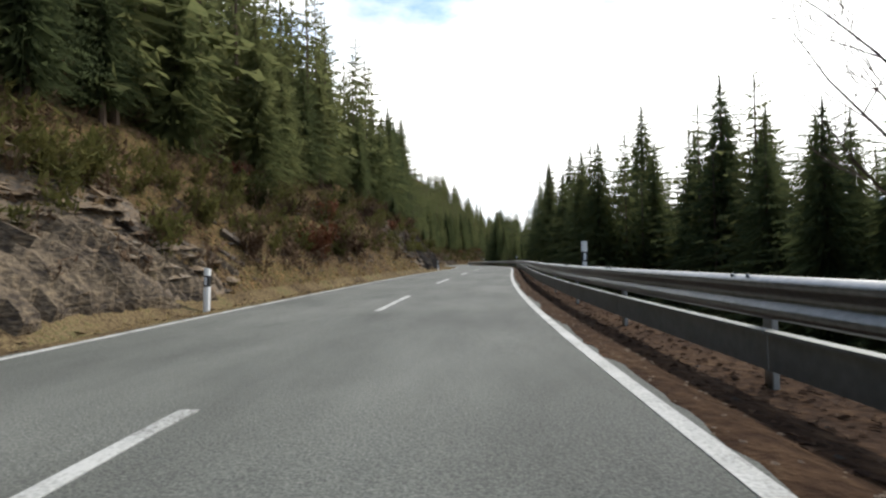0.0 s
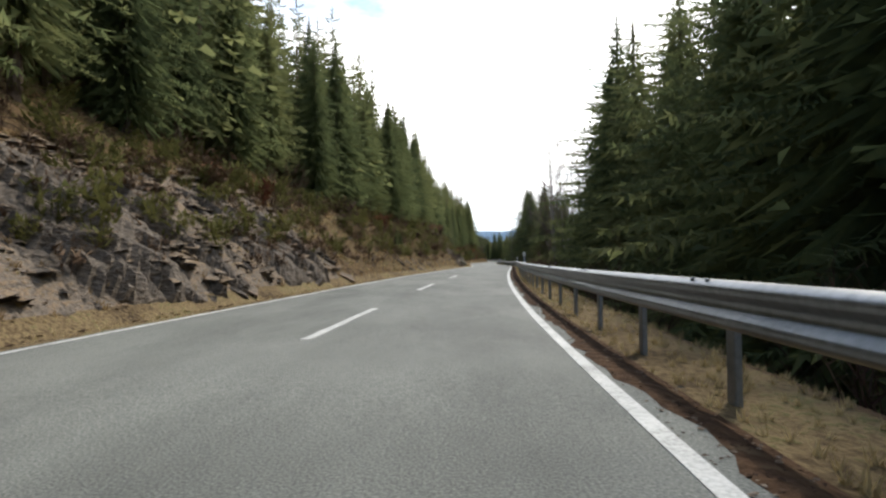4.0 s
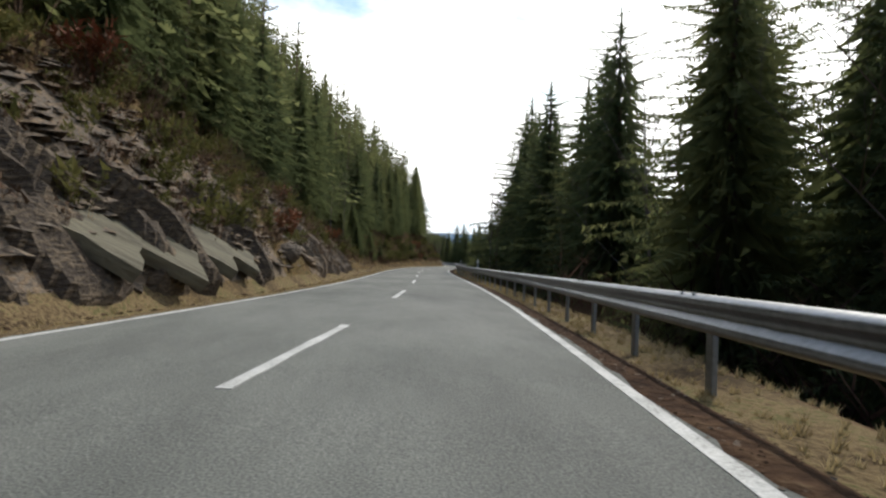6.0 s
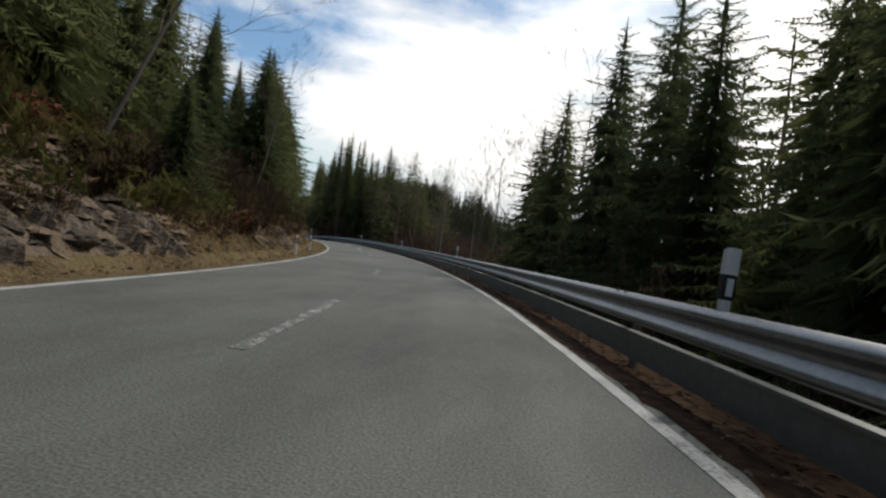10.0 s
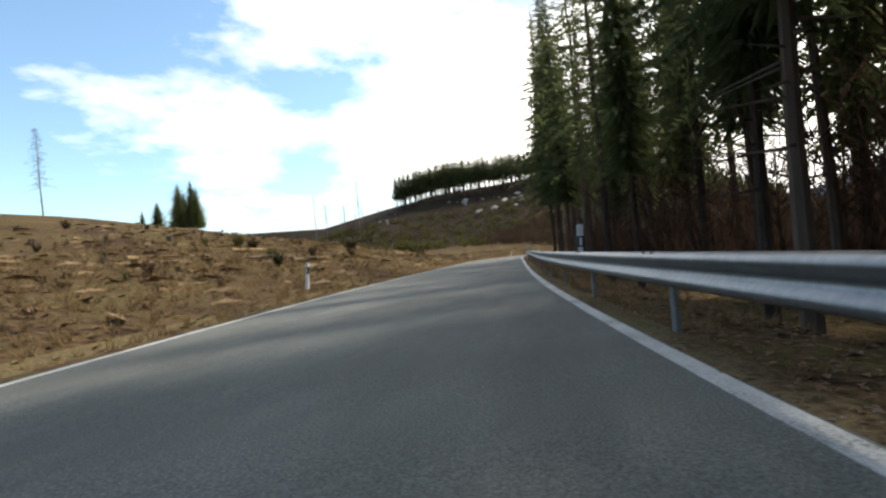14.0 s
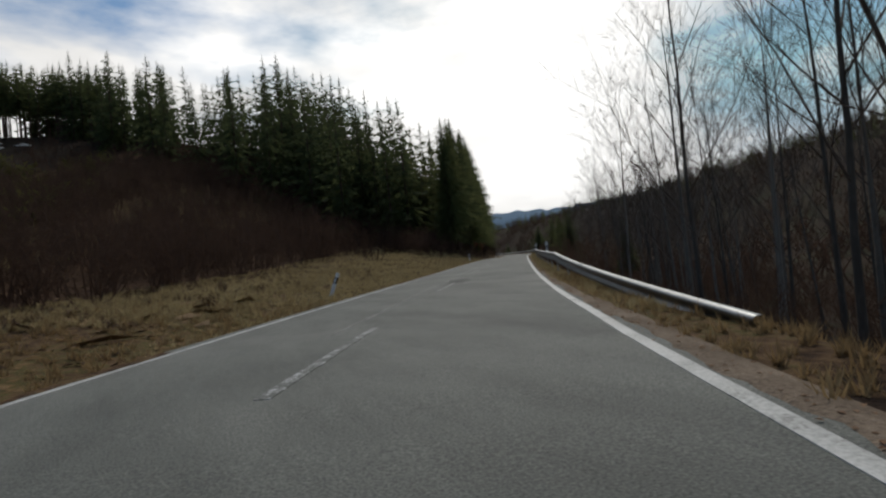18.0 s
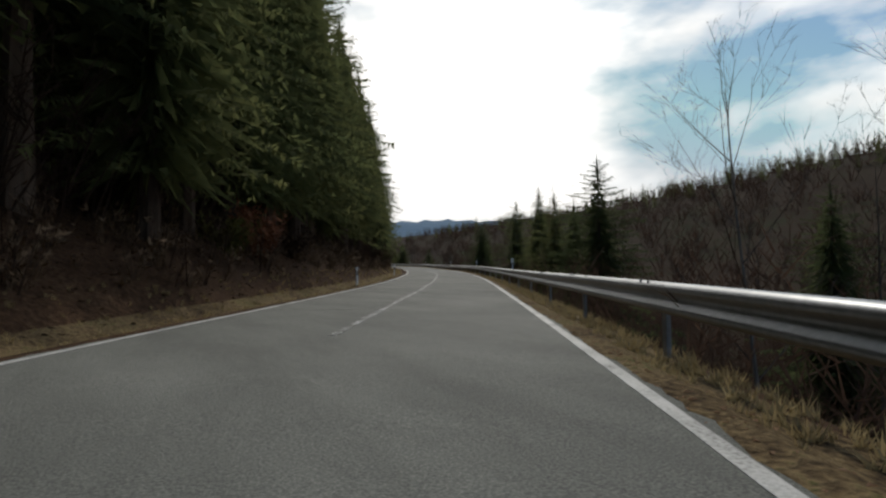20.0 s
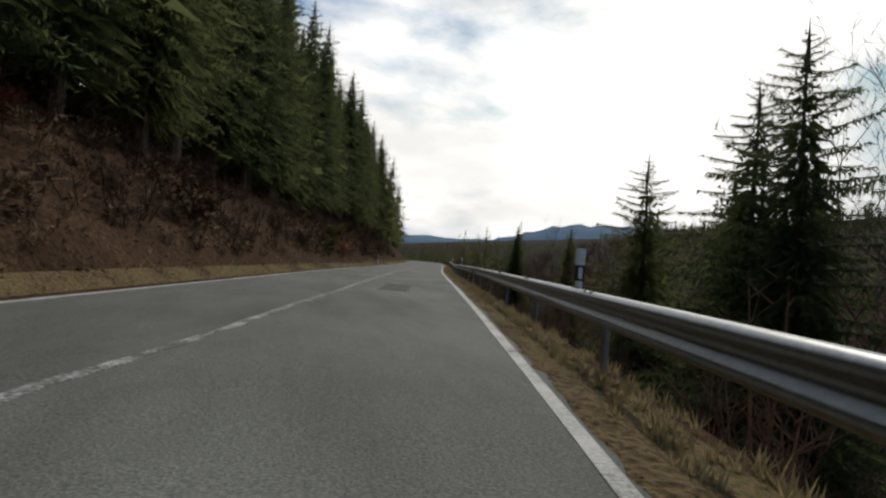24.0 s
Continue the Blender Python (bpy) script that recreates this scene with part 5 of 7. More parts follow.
# Spruces on the valley side of the last stretch.
for s, o, top, i in ((795, 11, 8.3, 5), (803, 11.5, 6.4, 1), (807.5, 11, 7.6, 5), (813.5, 11, 9.1, 0), (816, 12, 7.0, 1), (826.5, 11.5, 9.1, 5), (850, 11, 8.4, 5), (853, 12.5, 6, 1), (900, 11, 4.9, 5), (924, 11, 7.7, 5), (926.6, 11.4, 7.2, 5), (933.5, 11, 6.2, 5), (929.5, 12.5, 5.2, 1), (937, 13, 4.6, 1), (958, 14, 5, 0), (1000, 15, 8, 0), (786, 20, 5, 1)):
    stand_top(s, o, top, label="young spruce standing below the guardrail", group="valley spruces", i=i)
for s, o, h in ((586, 8.2, 16), (604, 10, 15), (611, 9, 13), (620, 9.5, 16), (624, 14, 17), (631, 12, 17), (640, 14.5, 17), (646, 15, 18), (660, 6.0, 17), (677, 7.0, 15), (655, 11, 18), (661, 10, 19), (664, 15, 18), (669, 12, 17), (674, 9.5, 17), (679, 12.5, 18), (684, 9, 15), (689, 13, 17), (694, 10, 17), (700, 12, 17), (706, 9.5, 16), (712, 11, 16), (718, 12, 15), (724, 10, 15), (731, 13, 15), (739, 11, 14), (748, 12, 13), (757, 13, 13), (766, 12, 12), (778, 12, 13), (815, 13, 13), (818, 16, 12), (846, 13, 10), (866, 14, 11), (890, 13, 12.5), (901, 17, 9), (922, 13, 13), (926, 13.5, 12), (965, 14, 10), (207, 7.5, 15), (211, 9, 15), (215, 8, 16), (219, 10, 15), (212.5, 9.6, 14), (216.5, 11.4, 15), (223, 9, 13), (227, 10.4, 14), (231, 9, 12), (235, 10, 12), (243, 9.4, 12), (248, 10.4, 13), (284, 7.2, 11), (314, 8, 14), (330, 7.2, 14), (357, 8, 14), (398, 12, 13), (404, 10, 13), (410, 11, 13), (418, 10, 12), (426, 11, 12), (434, 10, 12), (441, 9, 12), (449, 10, 13), (415, 13, 14), (422, 14, 13), (430, 13, 15), (438, 12, 13), (446, 14, 14), (455, 11, 14), (460, 9, 13), (470.5, 5.4, 15)):
    stand(s, o, h + (2.5 if s < 470 or s > 690 else 0.5), BARES, "bare", (random.uniform(-3, 3), random.uniform(-3, 3)), "leafless broad-leaved tree with thin bare branches", "bare_tree", "bare trees", crown_name="branchwork")
for s, o, h, lean in ((274, -7.0, 7, (0, 0)), (270, -7.4, 5, (0, 0)), (297, -10, 11, (0, 8)), (232, -10.5, 6, (0, 5)), (409, -7.5, 9, (0, 10)), (342, -9.5, 9, (0, 0)), (12, -11, 9, (0, 2)), (8, -10.4, 8, (0, 0)), (75, -8.6, 6, (0, 4)), (147, -8, 6, (0, 0)), (690, -20, 15, (0, 0)), (370, -12, 13, (0, 0)), (952, -9, 9, (0, 4))):
    stand(s, o, h, BARES, "bare", lean, "leafless slender tree on the bank", "bare_tree", "bare trees", crown_name="branchwork")
stand(592, 7.4, 15, BARES, "bare", (0, 0), "spreading leafless broad-leaved tree at the end of the spruce stand", "bare_tree", "bare trees", i=2, crown_name="branchwork")
stand(9.6, 9.6, 15, BARES, "bare", (0, 0), "leafless broad-leaved tree with thin bare branches", "bare_tree", "bare trees", i=0, crown_name="branchwork")
stand(12.2, 12.2, 15, BARES, "bare", (0, 0), "leafless broad-leaved tree with thin bare branches", "bare_tree", "bare trees", i=2, crown_name="branchwork")
for s, o, h in ((412, -8.0, 10), (416, -7.6, 9.5), (419, -8.6, 11), (423, -7.4, 9.5), (427, -8.2, 10.5), (431, -7.4, 9), (434, -8.6, 10), (437, -7.4, 8.5), (440, -8.6, 9)):
    broad = stand(s, o, h, label="spruce growing close to the road on the bank", i=random.choice([0, 1, 5]))
    broad.scale = (broad.scale[0] * 1.4, broad.scale[1] * 1.4, broad.scale[2])
birch = stand(392.5, -8.6, 11, BARES, "bare", (0, 0), "pale birch leaning out over the bank", "bare_tree", "bare trees", i=1, crown_name="branchwork")
birch.rotation_euler = (0.05, radians(21), 0.4)
for s, o, h in ((571, 12, 19), (574, 7.4, 20), (577, 10.4, 21), (579.5, 15, 18), (582, 8.2, 20), (585, 12.4, 19), (588, 9.4, 18), (593, 13, 19), (598, 15, 18)):
    stand(s, o, h, PINES, "tall", i=3 if s < 580 else 4, label="tall spruce with a bare lower trunk in an open stand", name="tall_spruce", group="tall spruces")
stand(273.5, 6.9, 8.5, BARES, "bare", (0, 0), "low leafless tree spreading behind the guardrail", "bare_tree", "bare trees", i=2, crown_name="branchwork")
_b = random.Random(17)
for k in range(96):
    s = _b.uniform(592, 775) if k < 54 else _b.uniform(696, 778)
    stand(s, _b.uniform(10, 24) if s > 610 else _b.uniform(9, 14), _b.uniform(11, 17), BARES, "bare", (_b.uniform(-4, 4), _b.uniform(-4, 4)), "slender leafless tree in a thicket below the road", "bare_tree", "bare trees", i=_b.choice([1, 3, 3, 0]), crown_name="branchwork")
# Dead standing trunks over the clearing.
for x, y, h in ((-105, 584, 17), (-79, 543, 19), (-112, 565, 16), (-104, 545, 19), (-83.4, 525.6, 20), (-92, 527.7, 20), (-90, 531, 19), (-78, 518, 17), (-81.4, 517, 17), (-84, 520, 18), (-75.4, 512, 17), (-66, 503, 16), (-69, 506, 17), (-60, 498, 17), (-72, 497, 15), (-150, 777, 17), (-150, 799, 13), (-156, 803, 12), (-190, 790, 15), (-194, 786, 14), (-172, 783, 10), (-148, 743, 22), (-144, 746, 17), (-139, 750, 9.5), (-131, 754, 25), (-123, 759, 13.5), (-122, 761, 9)):
    plant_at("dead", DEADS, x, y, h, "dead standing spruce with a bare pale trunk", "dead_tree", "dead trees")
for s, o, h in ((510, -6.1, 2.9), (511.2, -6.6, 2.0)):
    lone = stand(s, o, h, label="round bushy spruce standing alone beside the farm track", group="clearing spruces", i=3)
    lone.scale = (lone.scale[0] * 1.9, lone.scale[1] * 1.9, lone.scale[2])
for u, v, h in ((-10, 0, 13), (-6, 3, 15), (-3.5, -2, 14), (2.5, 5, 17), (4, -1, 20), (7.5, 2, 21), (10, -2, 18), (-15, 0, 8), (-17.5, 3, 11), (-20, 1, 9), (-22.5, 2, 10), (-25, 0, 7)):
    x, y = -167.5 + 0.957 * u - 0.28 * v, 676.5 + 0.28 * u + 0.957 * v
    grown = plant_at("spruce", SPRUCES, x, y, h, "spruce standing in a small group on the bare hillside", "spruce_tree", "clearing spruces", "crown")
    grown.scale = (grown.scale[0] * 1.35, grown.scale[1] * 1.35, grown.scale[2])


# ---- woods behind the edges, joined ----
def woods(name, spots, label, tall=False, seed=3, near=54):
    """Many small-meshed spruces in one object."""
    rng = random.Random(seed)
    if tall:
        v, f = spruce_crown(1.0, 0.15, 0.44, 40, rng, sprays=4, ragged=0.35, dense=False, inner=2.2, blade=1.0, wide=0.7, levels=8, wedges=9, fine=0.9)
    else:
        v, f = spruce_crown(1.0, 0.20, 0.06, near, rng, sprays=4, ragged=0.35, dense=False, inner=2.2, blade=1.0, wide=0.7, levels=14, wedges=9, fine=0.9)
    f = np.array(f)
    tv, tf = cone_mesh([(0, 0, -0.03), (0, 0, 0.95)], [0.009, 0.002], 4)
    tf = [q for q in tf if len(q) == 4]
    tf = np.array([(a, b, c) for a, b, c, d in tf] + [(a, c, d) for a, b, c, d in tf])
    unit = np.concatenate([v, np.array(tv)])
    faces = np.concatenate([f, tf + len(v)])
    kind = np.r_[np.zeros(len(f), int), np.ones(len(tf), int)]
    V, F, K = [], [], []
    for n, (p, h) in enumerate(spots):
        a = rng.uniform(0, 6.28)
        c, sn = math.cos(a), math.sin(a)
        q = unit * h
        w = rng.uniform(0.85, 1.2)
        V.append(np.stack([(q[:, 0] * c - q[:, 1] * sn) * w + p[0], (q[:, 0] * sn + q[:, 1] * c) * w + p[1], q[:, 2] + p[2]], -1))
        F.append(faces + n * len(unit))
        K.append(kind)
    ob = new(name, mesh_of(name, np.concatenate(V), np.concatenate(F), [M_SPRUCE, M_BARK], np.concatenate(K)))
    return tagged(ob, label, "forest", kind="stuff")


def spots_along(s0, s1, rows, gap, h0, h1, seed):
    rng = random.Random(seed)
    out = []
    for o in rows:
        s = s0
        while s < s1:
            p = ground_at(s, o + rng.uniform(-1.6, 1.6))
            out.append((p, rng.uniform(h0, h1)))
            s += gap * rng.uniform(0.7, 1.3)
    return out


woods("spruce_forest", spots_along(-30, 398, (-12.8, -15.8), 3.4, 13, 17, 1), "dark spruce forest rising above the cutting", near=62)
woods("spruce_forest", spots_along(-40, 398, (-19.5, -25.5, -33), 4.4, 14, 18, 11) + spots_along(240, 398, (-42, -50), 4.6, 15, 19, 13) + spots_along(398, 440, (-13, -17), 3.6, 7, 10, 17), "dark spruce forest high above the cutting")
woods("spruce_forest", [q for q in spots_along(54, 74, (12.8, 16), 3.6, 14.5, 20, 2) + spots_along(128, 206, (12.8, 16), 3.6, 14.5, 20, 2) + spots_along(206, 238, (17,), 5.2, 9, 12, 19) + spots_along(238, 414, (17,), 5.2, 14, 19, 2)], "dark spruce forest below the road", near=62)
woods("spruce_forest", spots_along(478, 552, (23.5, 28), 3.6, 14, 19, 16), "dark spruce forest behind the tall stand")
woods("spruce_forest", spots_along(12, 76, (25, 30, 36), 4.2, 12.5, 16, 15), "dark spruce forest below the bend")
woods("spruce_forest", spots_along(40, 72, (20,), 4.4, 17, 22, 12) + spots_along(132, 206, (20,), 4.4, 17, 22, 12) + spots_along(74, 130, (15, 21), 5, 7, 10, 12) + spots_along(330, 418, (21,), 6, 12, 16, 12) + spots_along(462, 478, (12, 16, 20), 3.4, 15, 19, 18), "dark spruce forest deep below the road")
woods("spruce_forest", spots_along(768, 1000, (-12.5,), 3.4, 16, 20, 4), "dark spruce forest on the slope above the road", near=62)
woods("spruce_forest", spots_along(768, 1200, (-18, -24, -31), 4.2, 15, 19, 14), "dark spruce forest high on the slope")
woods("spruce_forest", spots_along(1005, 1220, (-9, -13, 11, 17), 4.2, 13, 18, 5), "dark spruce forest further along the road")
woods("spruce_forest", spots_along(470, 532, (17.5,), 4.2, 17, 21, 6), "close stand of tall spruces behind the guardrail", tall=True)


_q = random.Random(8)
belt, dark = [], []
for k in range(230):
    u = k / 229
    x, y = -133 + 100 * u, 809 - 4 * math.sin(u * 3) - 8 * u
    for row in range(3):
        xx, yy = x + _q.uniform(-1.5, 1.5), y + row * 6 + _q.uniform(-2, 2)
        if _q.random() < 0.62:
            belt.append(((xx, yy, hill_z(xx, yy) - 0.4), _q.uniform(19, 24) * (1 - 0.36 * max(0.0, u - 0.5) / 0.5)))
for k in range(560):
    xx, yy = _q.uniform(-50, 40), _q.uniform(735, 870)
    edge = 806 - 1.15 * (xx + 40)
    i = int(np.argmin((ROAD_X - xx) ** 2 + (ROAD_Y - yy) ** 2))
    o = (xx - ROAD_X[i]) * math.cos(_turned[i]) + (yy - ROAD_Y[i]) * math.sin(_turned[i])
    if yy > edge - 14 and o < -12 and SS[i] < 800:
        dark.append(((xx, yy, hill_z(xx, yy) - 0.4), _q.uniform(15, 20) if xx < -5 else _q.uniform(19, 25)))
woods("hilltop_wood", belt, "row of tall thin spruces along the hilltop", tall=True, seed=9)
woods("spruce_forest", dark, "dark spruce forest on the far hillside", seed=10)


def ground_at_far(s, o):
    """The ground far to the right, as the sheet is laid."""
    i = int(np.clip(s - SS[0], 0, len(SS) - 1))
    calm = float(np.mean(_turned[max(0, i - 120): i + 121]))
    cx, cy, cz = centre(s)
    a, chord = float(heading(s)), radians(-6)
    near, mid, far = min(o, 40), min(max(o - 40, 0), 110), max(o - 150, 0)
    x = float(cx) + math.cos(a) * near + math.cos(calm) * mid + math.cos(chord) * far
    y = float(cy) + math.sin(a) * near + math.sin(calm) * mid + math.sin(chord) * far
    return np.array([x, y, float(cz) + float(ground_rise(s, o, x, y)) - 0.5])


_q = random.Random(21)
woods("ridge_forest", [(ground_at_far(_q.uniform(600, 1225), _q.uniform(165, 290)), _q.uniform(8, 13)) for k in range(600)], "mixed woods on the ridge beyond the valley", seed=22, near=24)


# ---- distant hills ----
def distant_hills(radius, low, high, az0, az1, seed, label):
    """A wooded ridge far beyond the valley, rounded to both sides; its material has the haze in its colour."""
    rng = random.Random(seed)
    ph = [rng.uniform(0, 6.28) for _ in range(5)]
    V, F, n = [], [], 90
    for i in range(n):
        a = radians(az0 + (az1 - az0) * i / (n - 1))
        u = 9.0 * i / n
        h = low + (high - low) * (0.5 + 0.3 * math.sin(u * 0.8 + ph[0]) + 0.15 * math.sin(u * 2.1 + ph[1]) + 0.05 * math.sin(u * 6.3 + ph[2]))
        h *= float(ease(min(i, n - 1 - i) / 24)) * 0.75 + 0.25 if radius < 1500 else 1.0
        for k, (dr, q) in enumerate(((-420, -0.35), (-260, 0.25), (-110, 0.78), (0, 1.0), (160, 0.8), (420, -0.3))):
            r = radius + dr
            V.append((r * math.sin(a), 700 + r * math.cos(a), h * q + 3 * math.sin(u * 40 + k) * (0 < k < 5)))
    for i in range(n - 1):
        for k in range(5):
            a = i * 6 + k
            F.append((a, a + 6, a + 7, a + 1))
    ob = new("distant_hills", mesh_of("distant_hills", np.array(V), F, M_HAZED_WOODS, smooth=True))
    return tagged(ob, label, "hills", kind="structure")


distant_hills(1900, 110, 160, -75, 80, 4, "wooded hills on the horizon, coloured pale blue for haze")
distant_hills(1350, 118, 150, 8, 80, 9, "wooded ridge beyond the valley, coloured blue for haze")


# ---- undergrowth ----
def shrub_unit(rng, stems, leaves, height=1.0, spread=0.5, leaf=1.0):
    """A bush of thin upright stems with small leaves or twigs along them."""
    V, F = [], []
    for k in range(stems):
        a, r = rng.uniform(0, 6.28), rng.uniform(0.02, 0.2)
        b = np.array([r * math.cos(a), r * math.sin(a), -0.05])
        t = np.array([math.cos(a) * spread * rng.uniform(0.2, 1.0), math.sin(a) * spread * rng.uniform(0.2, 1.0), height * rng.uniform(0.55, 1.0)])
        side = np.array([-math.sin(a), math.cos(a), 0]) * 0.012
        i = len(V)
        V += [b - side, b + side, t]
        F.append((i, i + 1, i + 2))
        for j in range(leaves):
            f = rng.uniform(0.25, 1.0)
            p = b + (t - b) * f
            d = np.array([rng.uniform(-1, 1), rng.uniform(-1, 1), rng.uniform(-0.1, 1.0)])
            d /= np.linalg.norm(d) + 1e-6
            L = rng.uniform(0.08, 0.22) * leaf
            w = np.cross(d, [0.3, 0.2, 1.0])
            w = w / (np.linalg.norm(w) + 1e-6) * L * rng.uniform(0.1, 0.25)
            i = len(V)
            V += [p - w, p + w, p + d * L]
            F.append((i, i + 1, i + 2))
    return np.array(V), F


def scatter(name, unit, spots, mats, label, category, seed=1, flat_turn=True):
    """Copies of a small triangle mesh joined into one object."""
    v, f = unit
    f = np.array(f)
    rng = np.random.RandomState(seed)
    n = len(spots)
    P, S = np.array([q[0] for q in spots]), np.array([q[1] for q in spots])
    a = rng.uniform(0, 6.28, n)
    c, sn = np.cos(a)[:, None], np.sin(a)[:, None]
    x, y, z = v[None, :, 0] * S[:, None], v[None, :, 1] * S[:, None], v[None, :, 2] * (S * rng.uniform(0.8, 1.25, n))[:, None]
    V = np.stack([x * c - y * sn + P[:, :1], x * sn + y * c + P[:, 1:2], z + P[:, 2:3]], -1).reshape(-1, 3)
    F = (f[None] + (np.arange(n) * len(v))[:, None, None]).reshape(-1, f.shape[1])
    ob = new(name, mesh_of(name, V, F, mats))
    return tagged(ob, label, category, kind="stuff")


def twig_unit(rng, stems, twigs, spread=0.35, thin=0.02):
    """Slender leafless saplings, forked twice."""
    V, F = [], []

    def blade(p, q, w):
        d = q - p
        s = np.cross(d, [rng.uniform(-1, 1), rng.uniform(-1, 1), 0.2])
        s = s / (np.linalg.norm(s) + 1e-6) * w
        i = len(V)
        V.extend([p - s, p + s, q])
        F.append((i, i + 1, i + 2))

    for k in range(stems):
        a, r = rng.uniform(0, 6.28), rng.uniform(0.0, 0.25)
        b = np.array([r * math.cos(a), r * math.sin(a), -0.05])
        t = b + np.array([math.cos(a) * spread * rng.uniform(0, 1), math.sin(a) * spread * rng.uniform(0, 1), rng.uniform(0.55, 1.05)])
        blade(b, t, thin * 0.5)
        for j in range(twigs):
            p = b + (t - b) * rng.uniform(0.15, 0.97)
            c = rng.uniform(0, 6.28)
            L = rng.uniform(0.12, 0.34)
            q = p + np.array([math.cos(c) * L * 0.7, math.sin(c) * L * 0.7, L * rng.uniform(0.4, 1.0)])
            blade(p, q, thin * 0.28)
            m = p + (q - p) * rng.uniform(0.3, 0.7)
            blade(m, m + np.array([rng.uniform(-0.1, 0.1), rng.uniform(-0.1, 0.1), rng.uniform(0.03, 0.14)]), thin * 0.2)
    return np.array(V), F


_u = random.Random(31)
BROOM_UNIT, BRUSH_UNIT = shrub_unit(_u, 17, 5, 1.0, 0.75, 1.8), shrub_unit(_u, 13, 4, 1.0, 0.65, 1.5)
BROOM_FINE = shrub_unit(_u, 30, 8, 1.0, 0.75, 1.05)
TWIGS, FAR_TWIGS = twig_unit(_u, 6, 7, 0.4, 0.018), twig_unit(_u, 6, 6, 0.5, 0.06)
SHRUBS = {}
for kind, unit, mat in (("broom", shrub_unit(_u, 60, 12, 1.0, 0.7), M_BROOM), ("brush", shrub_unit(_u, 55, 8, 1.0, 0.65), M_BRUSH), ("russet", shrub_unit(_u, 50, 10, 1.0, 0.6), material("russet_leaves", [(0.3, (0.10, 0.03, 0.015)), (0.7, (0.26, 0.10, 0.045))], 2, 8, 0.9, bump=0, vary=0.3))):
    SHRUBS[kind] = [mesh_of("shrub_foliage", *unit, mat)]


def shrub(kind, s, o, size, label):
    p = ground_at(s, o)
    m = Matrix.Translation(Vector(p)) @ Matrix.Rotation(random.uniform(0, 6.28), 4, "Z")
    ob = new({"broom": "broom_shrub", "brush": "brown_bush", "russet": "russet_bush"}[kind], SHRUBS[kind][0])
    ob.matrix_basis = m
    ob.scale = (size * random.uniform(0.9, 1.3), size * random.uniform(0.9, 1.3), size)
    return tagged(ob, label, "shrub", "bank shrubs")


random.seed(77)
# Shrubs on the bank, each by itself where the camera passes close.
for k in range(150):
    s = random.uniform(2, 492)
    rocky = any(a - 3 < s < b for a, b in ((40, 60), (150, 176), (227, 248), (344, 364)))
    o = -random.uniform(7.4, 10.2) if rocky else -random.uniform(5.4, 9.8)
    kind = random.choice(["broom", "broom", "brush", "brush", "brush", "russet"])
    shrub(kind, s, o, random.uniform(0.7, 1.7), {"broom": "olive green broom bush on the bank", "brush": "brown leafless bush on the bank", "russet": "russet bush with dead leaves on the bank"}[kind])
for s, o, h in ((279, -6.6, 3.6), (282, -7.6, 5.2), (286, -6.2, 3.0), (288.5, -6.8, 3.4), (291, -6.0, 2.4), (277, -7.8, 4.0), (195.5, -6.4, 1.7), (197, -7.0, 1.5), (193, -6.2, 1.6), (206, -6.0, 1.4), (95, -7, 4), (101, -6.8, 3.2), (140, -8, 5), (146.5, -7.4, 4.2), (310, -6.6, 2.2), (316, -6.9, 2.6), (61, -6.6, 2.2), (52, -8.6, 3.0), (395, -7.0, 4.5), (412, -7.4, 4.4)):
    young = stand(s, o, h, label="small young spruce growing on the bank", group="young spruces", i=3, name="young_spruce")
    young.scale = (young.scale[0] * 1.5, young.scale[1] * 1.5, young.scale[2])
for k in range(14):
    shrub("broom", random.uniform(294, 338), -random.uniform(5.4, 8.2), random.uniform(0.8, 1.5), "olive green broom bush on the bank")
for k in range(46):
    s = random.uniform(772, 985)
    kind = random.choice(["brush", "russet", "brush", "broom"])
    shrub(kind, s, -random.uniform(5.0, 8.5), random.uniform(0.8, 2.0), {"broom": "dark green bush on the forest bank", "brush": "brown leafless bush on the forest bank", "russet": "russet bush with dead leaves on the forest bank"}[kind])
for k in range(34):
    s = random.uniform(522, 640)
    shrub(random.choice(["broom", "brush"]), s, -random.uniform(9, 40), random.uniform(0.4, 1.1), "low dark bush in the clearing")
for s, o, z in ((493, -9.5, 1.8), (492, -8, 2.2), (496, -6.3, 1.8), (511.5, -7.2, 1.5), (499.6, -8.2, 1.9), (498.4, -7.6, 1.7), (515, -6.6, 1.2), (517, -7.0, 1.3), (600, -13, 2.2), (603, -14.5, 2.4), (606, -13.5, 2.0), (611, -17, 2.0)):
    shrub("broom", s, o, z, "dark green broom thicket beside the clearing")


def spread(n, s0, s1, o0, o1, lo, hi, seed, far=False):
    """Places on the ground, with a size for each."""
    rng = np.random.RandomState(seed)
    s, o, size = rng.uniform(s0, s1, n), rng.uniform(o0, o1, n), rng.uniform(lo, hi, n)
    keep = ~on_track(s, o)
    s, o, size = s[keep], o[keep], size[keep]
    if far:
        return [(ground_at_far(a, b) + np.array([0, 0, 0.4]), c) for a, b, c in zip(s, o, size)]
    return list(zip(ground_at(s, o), size))


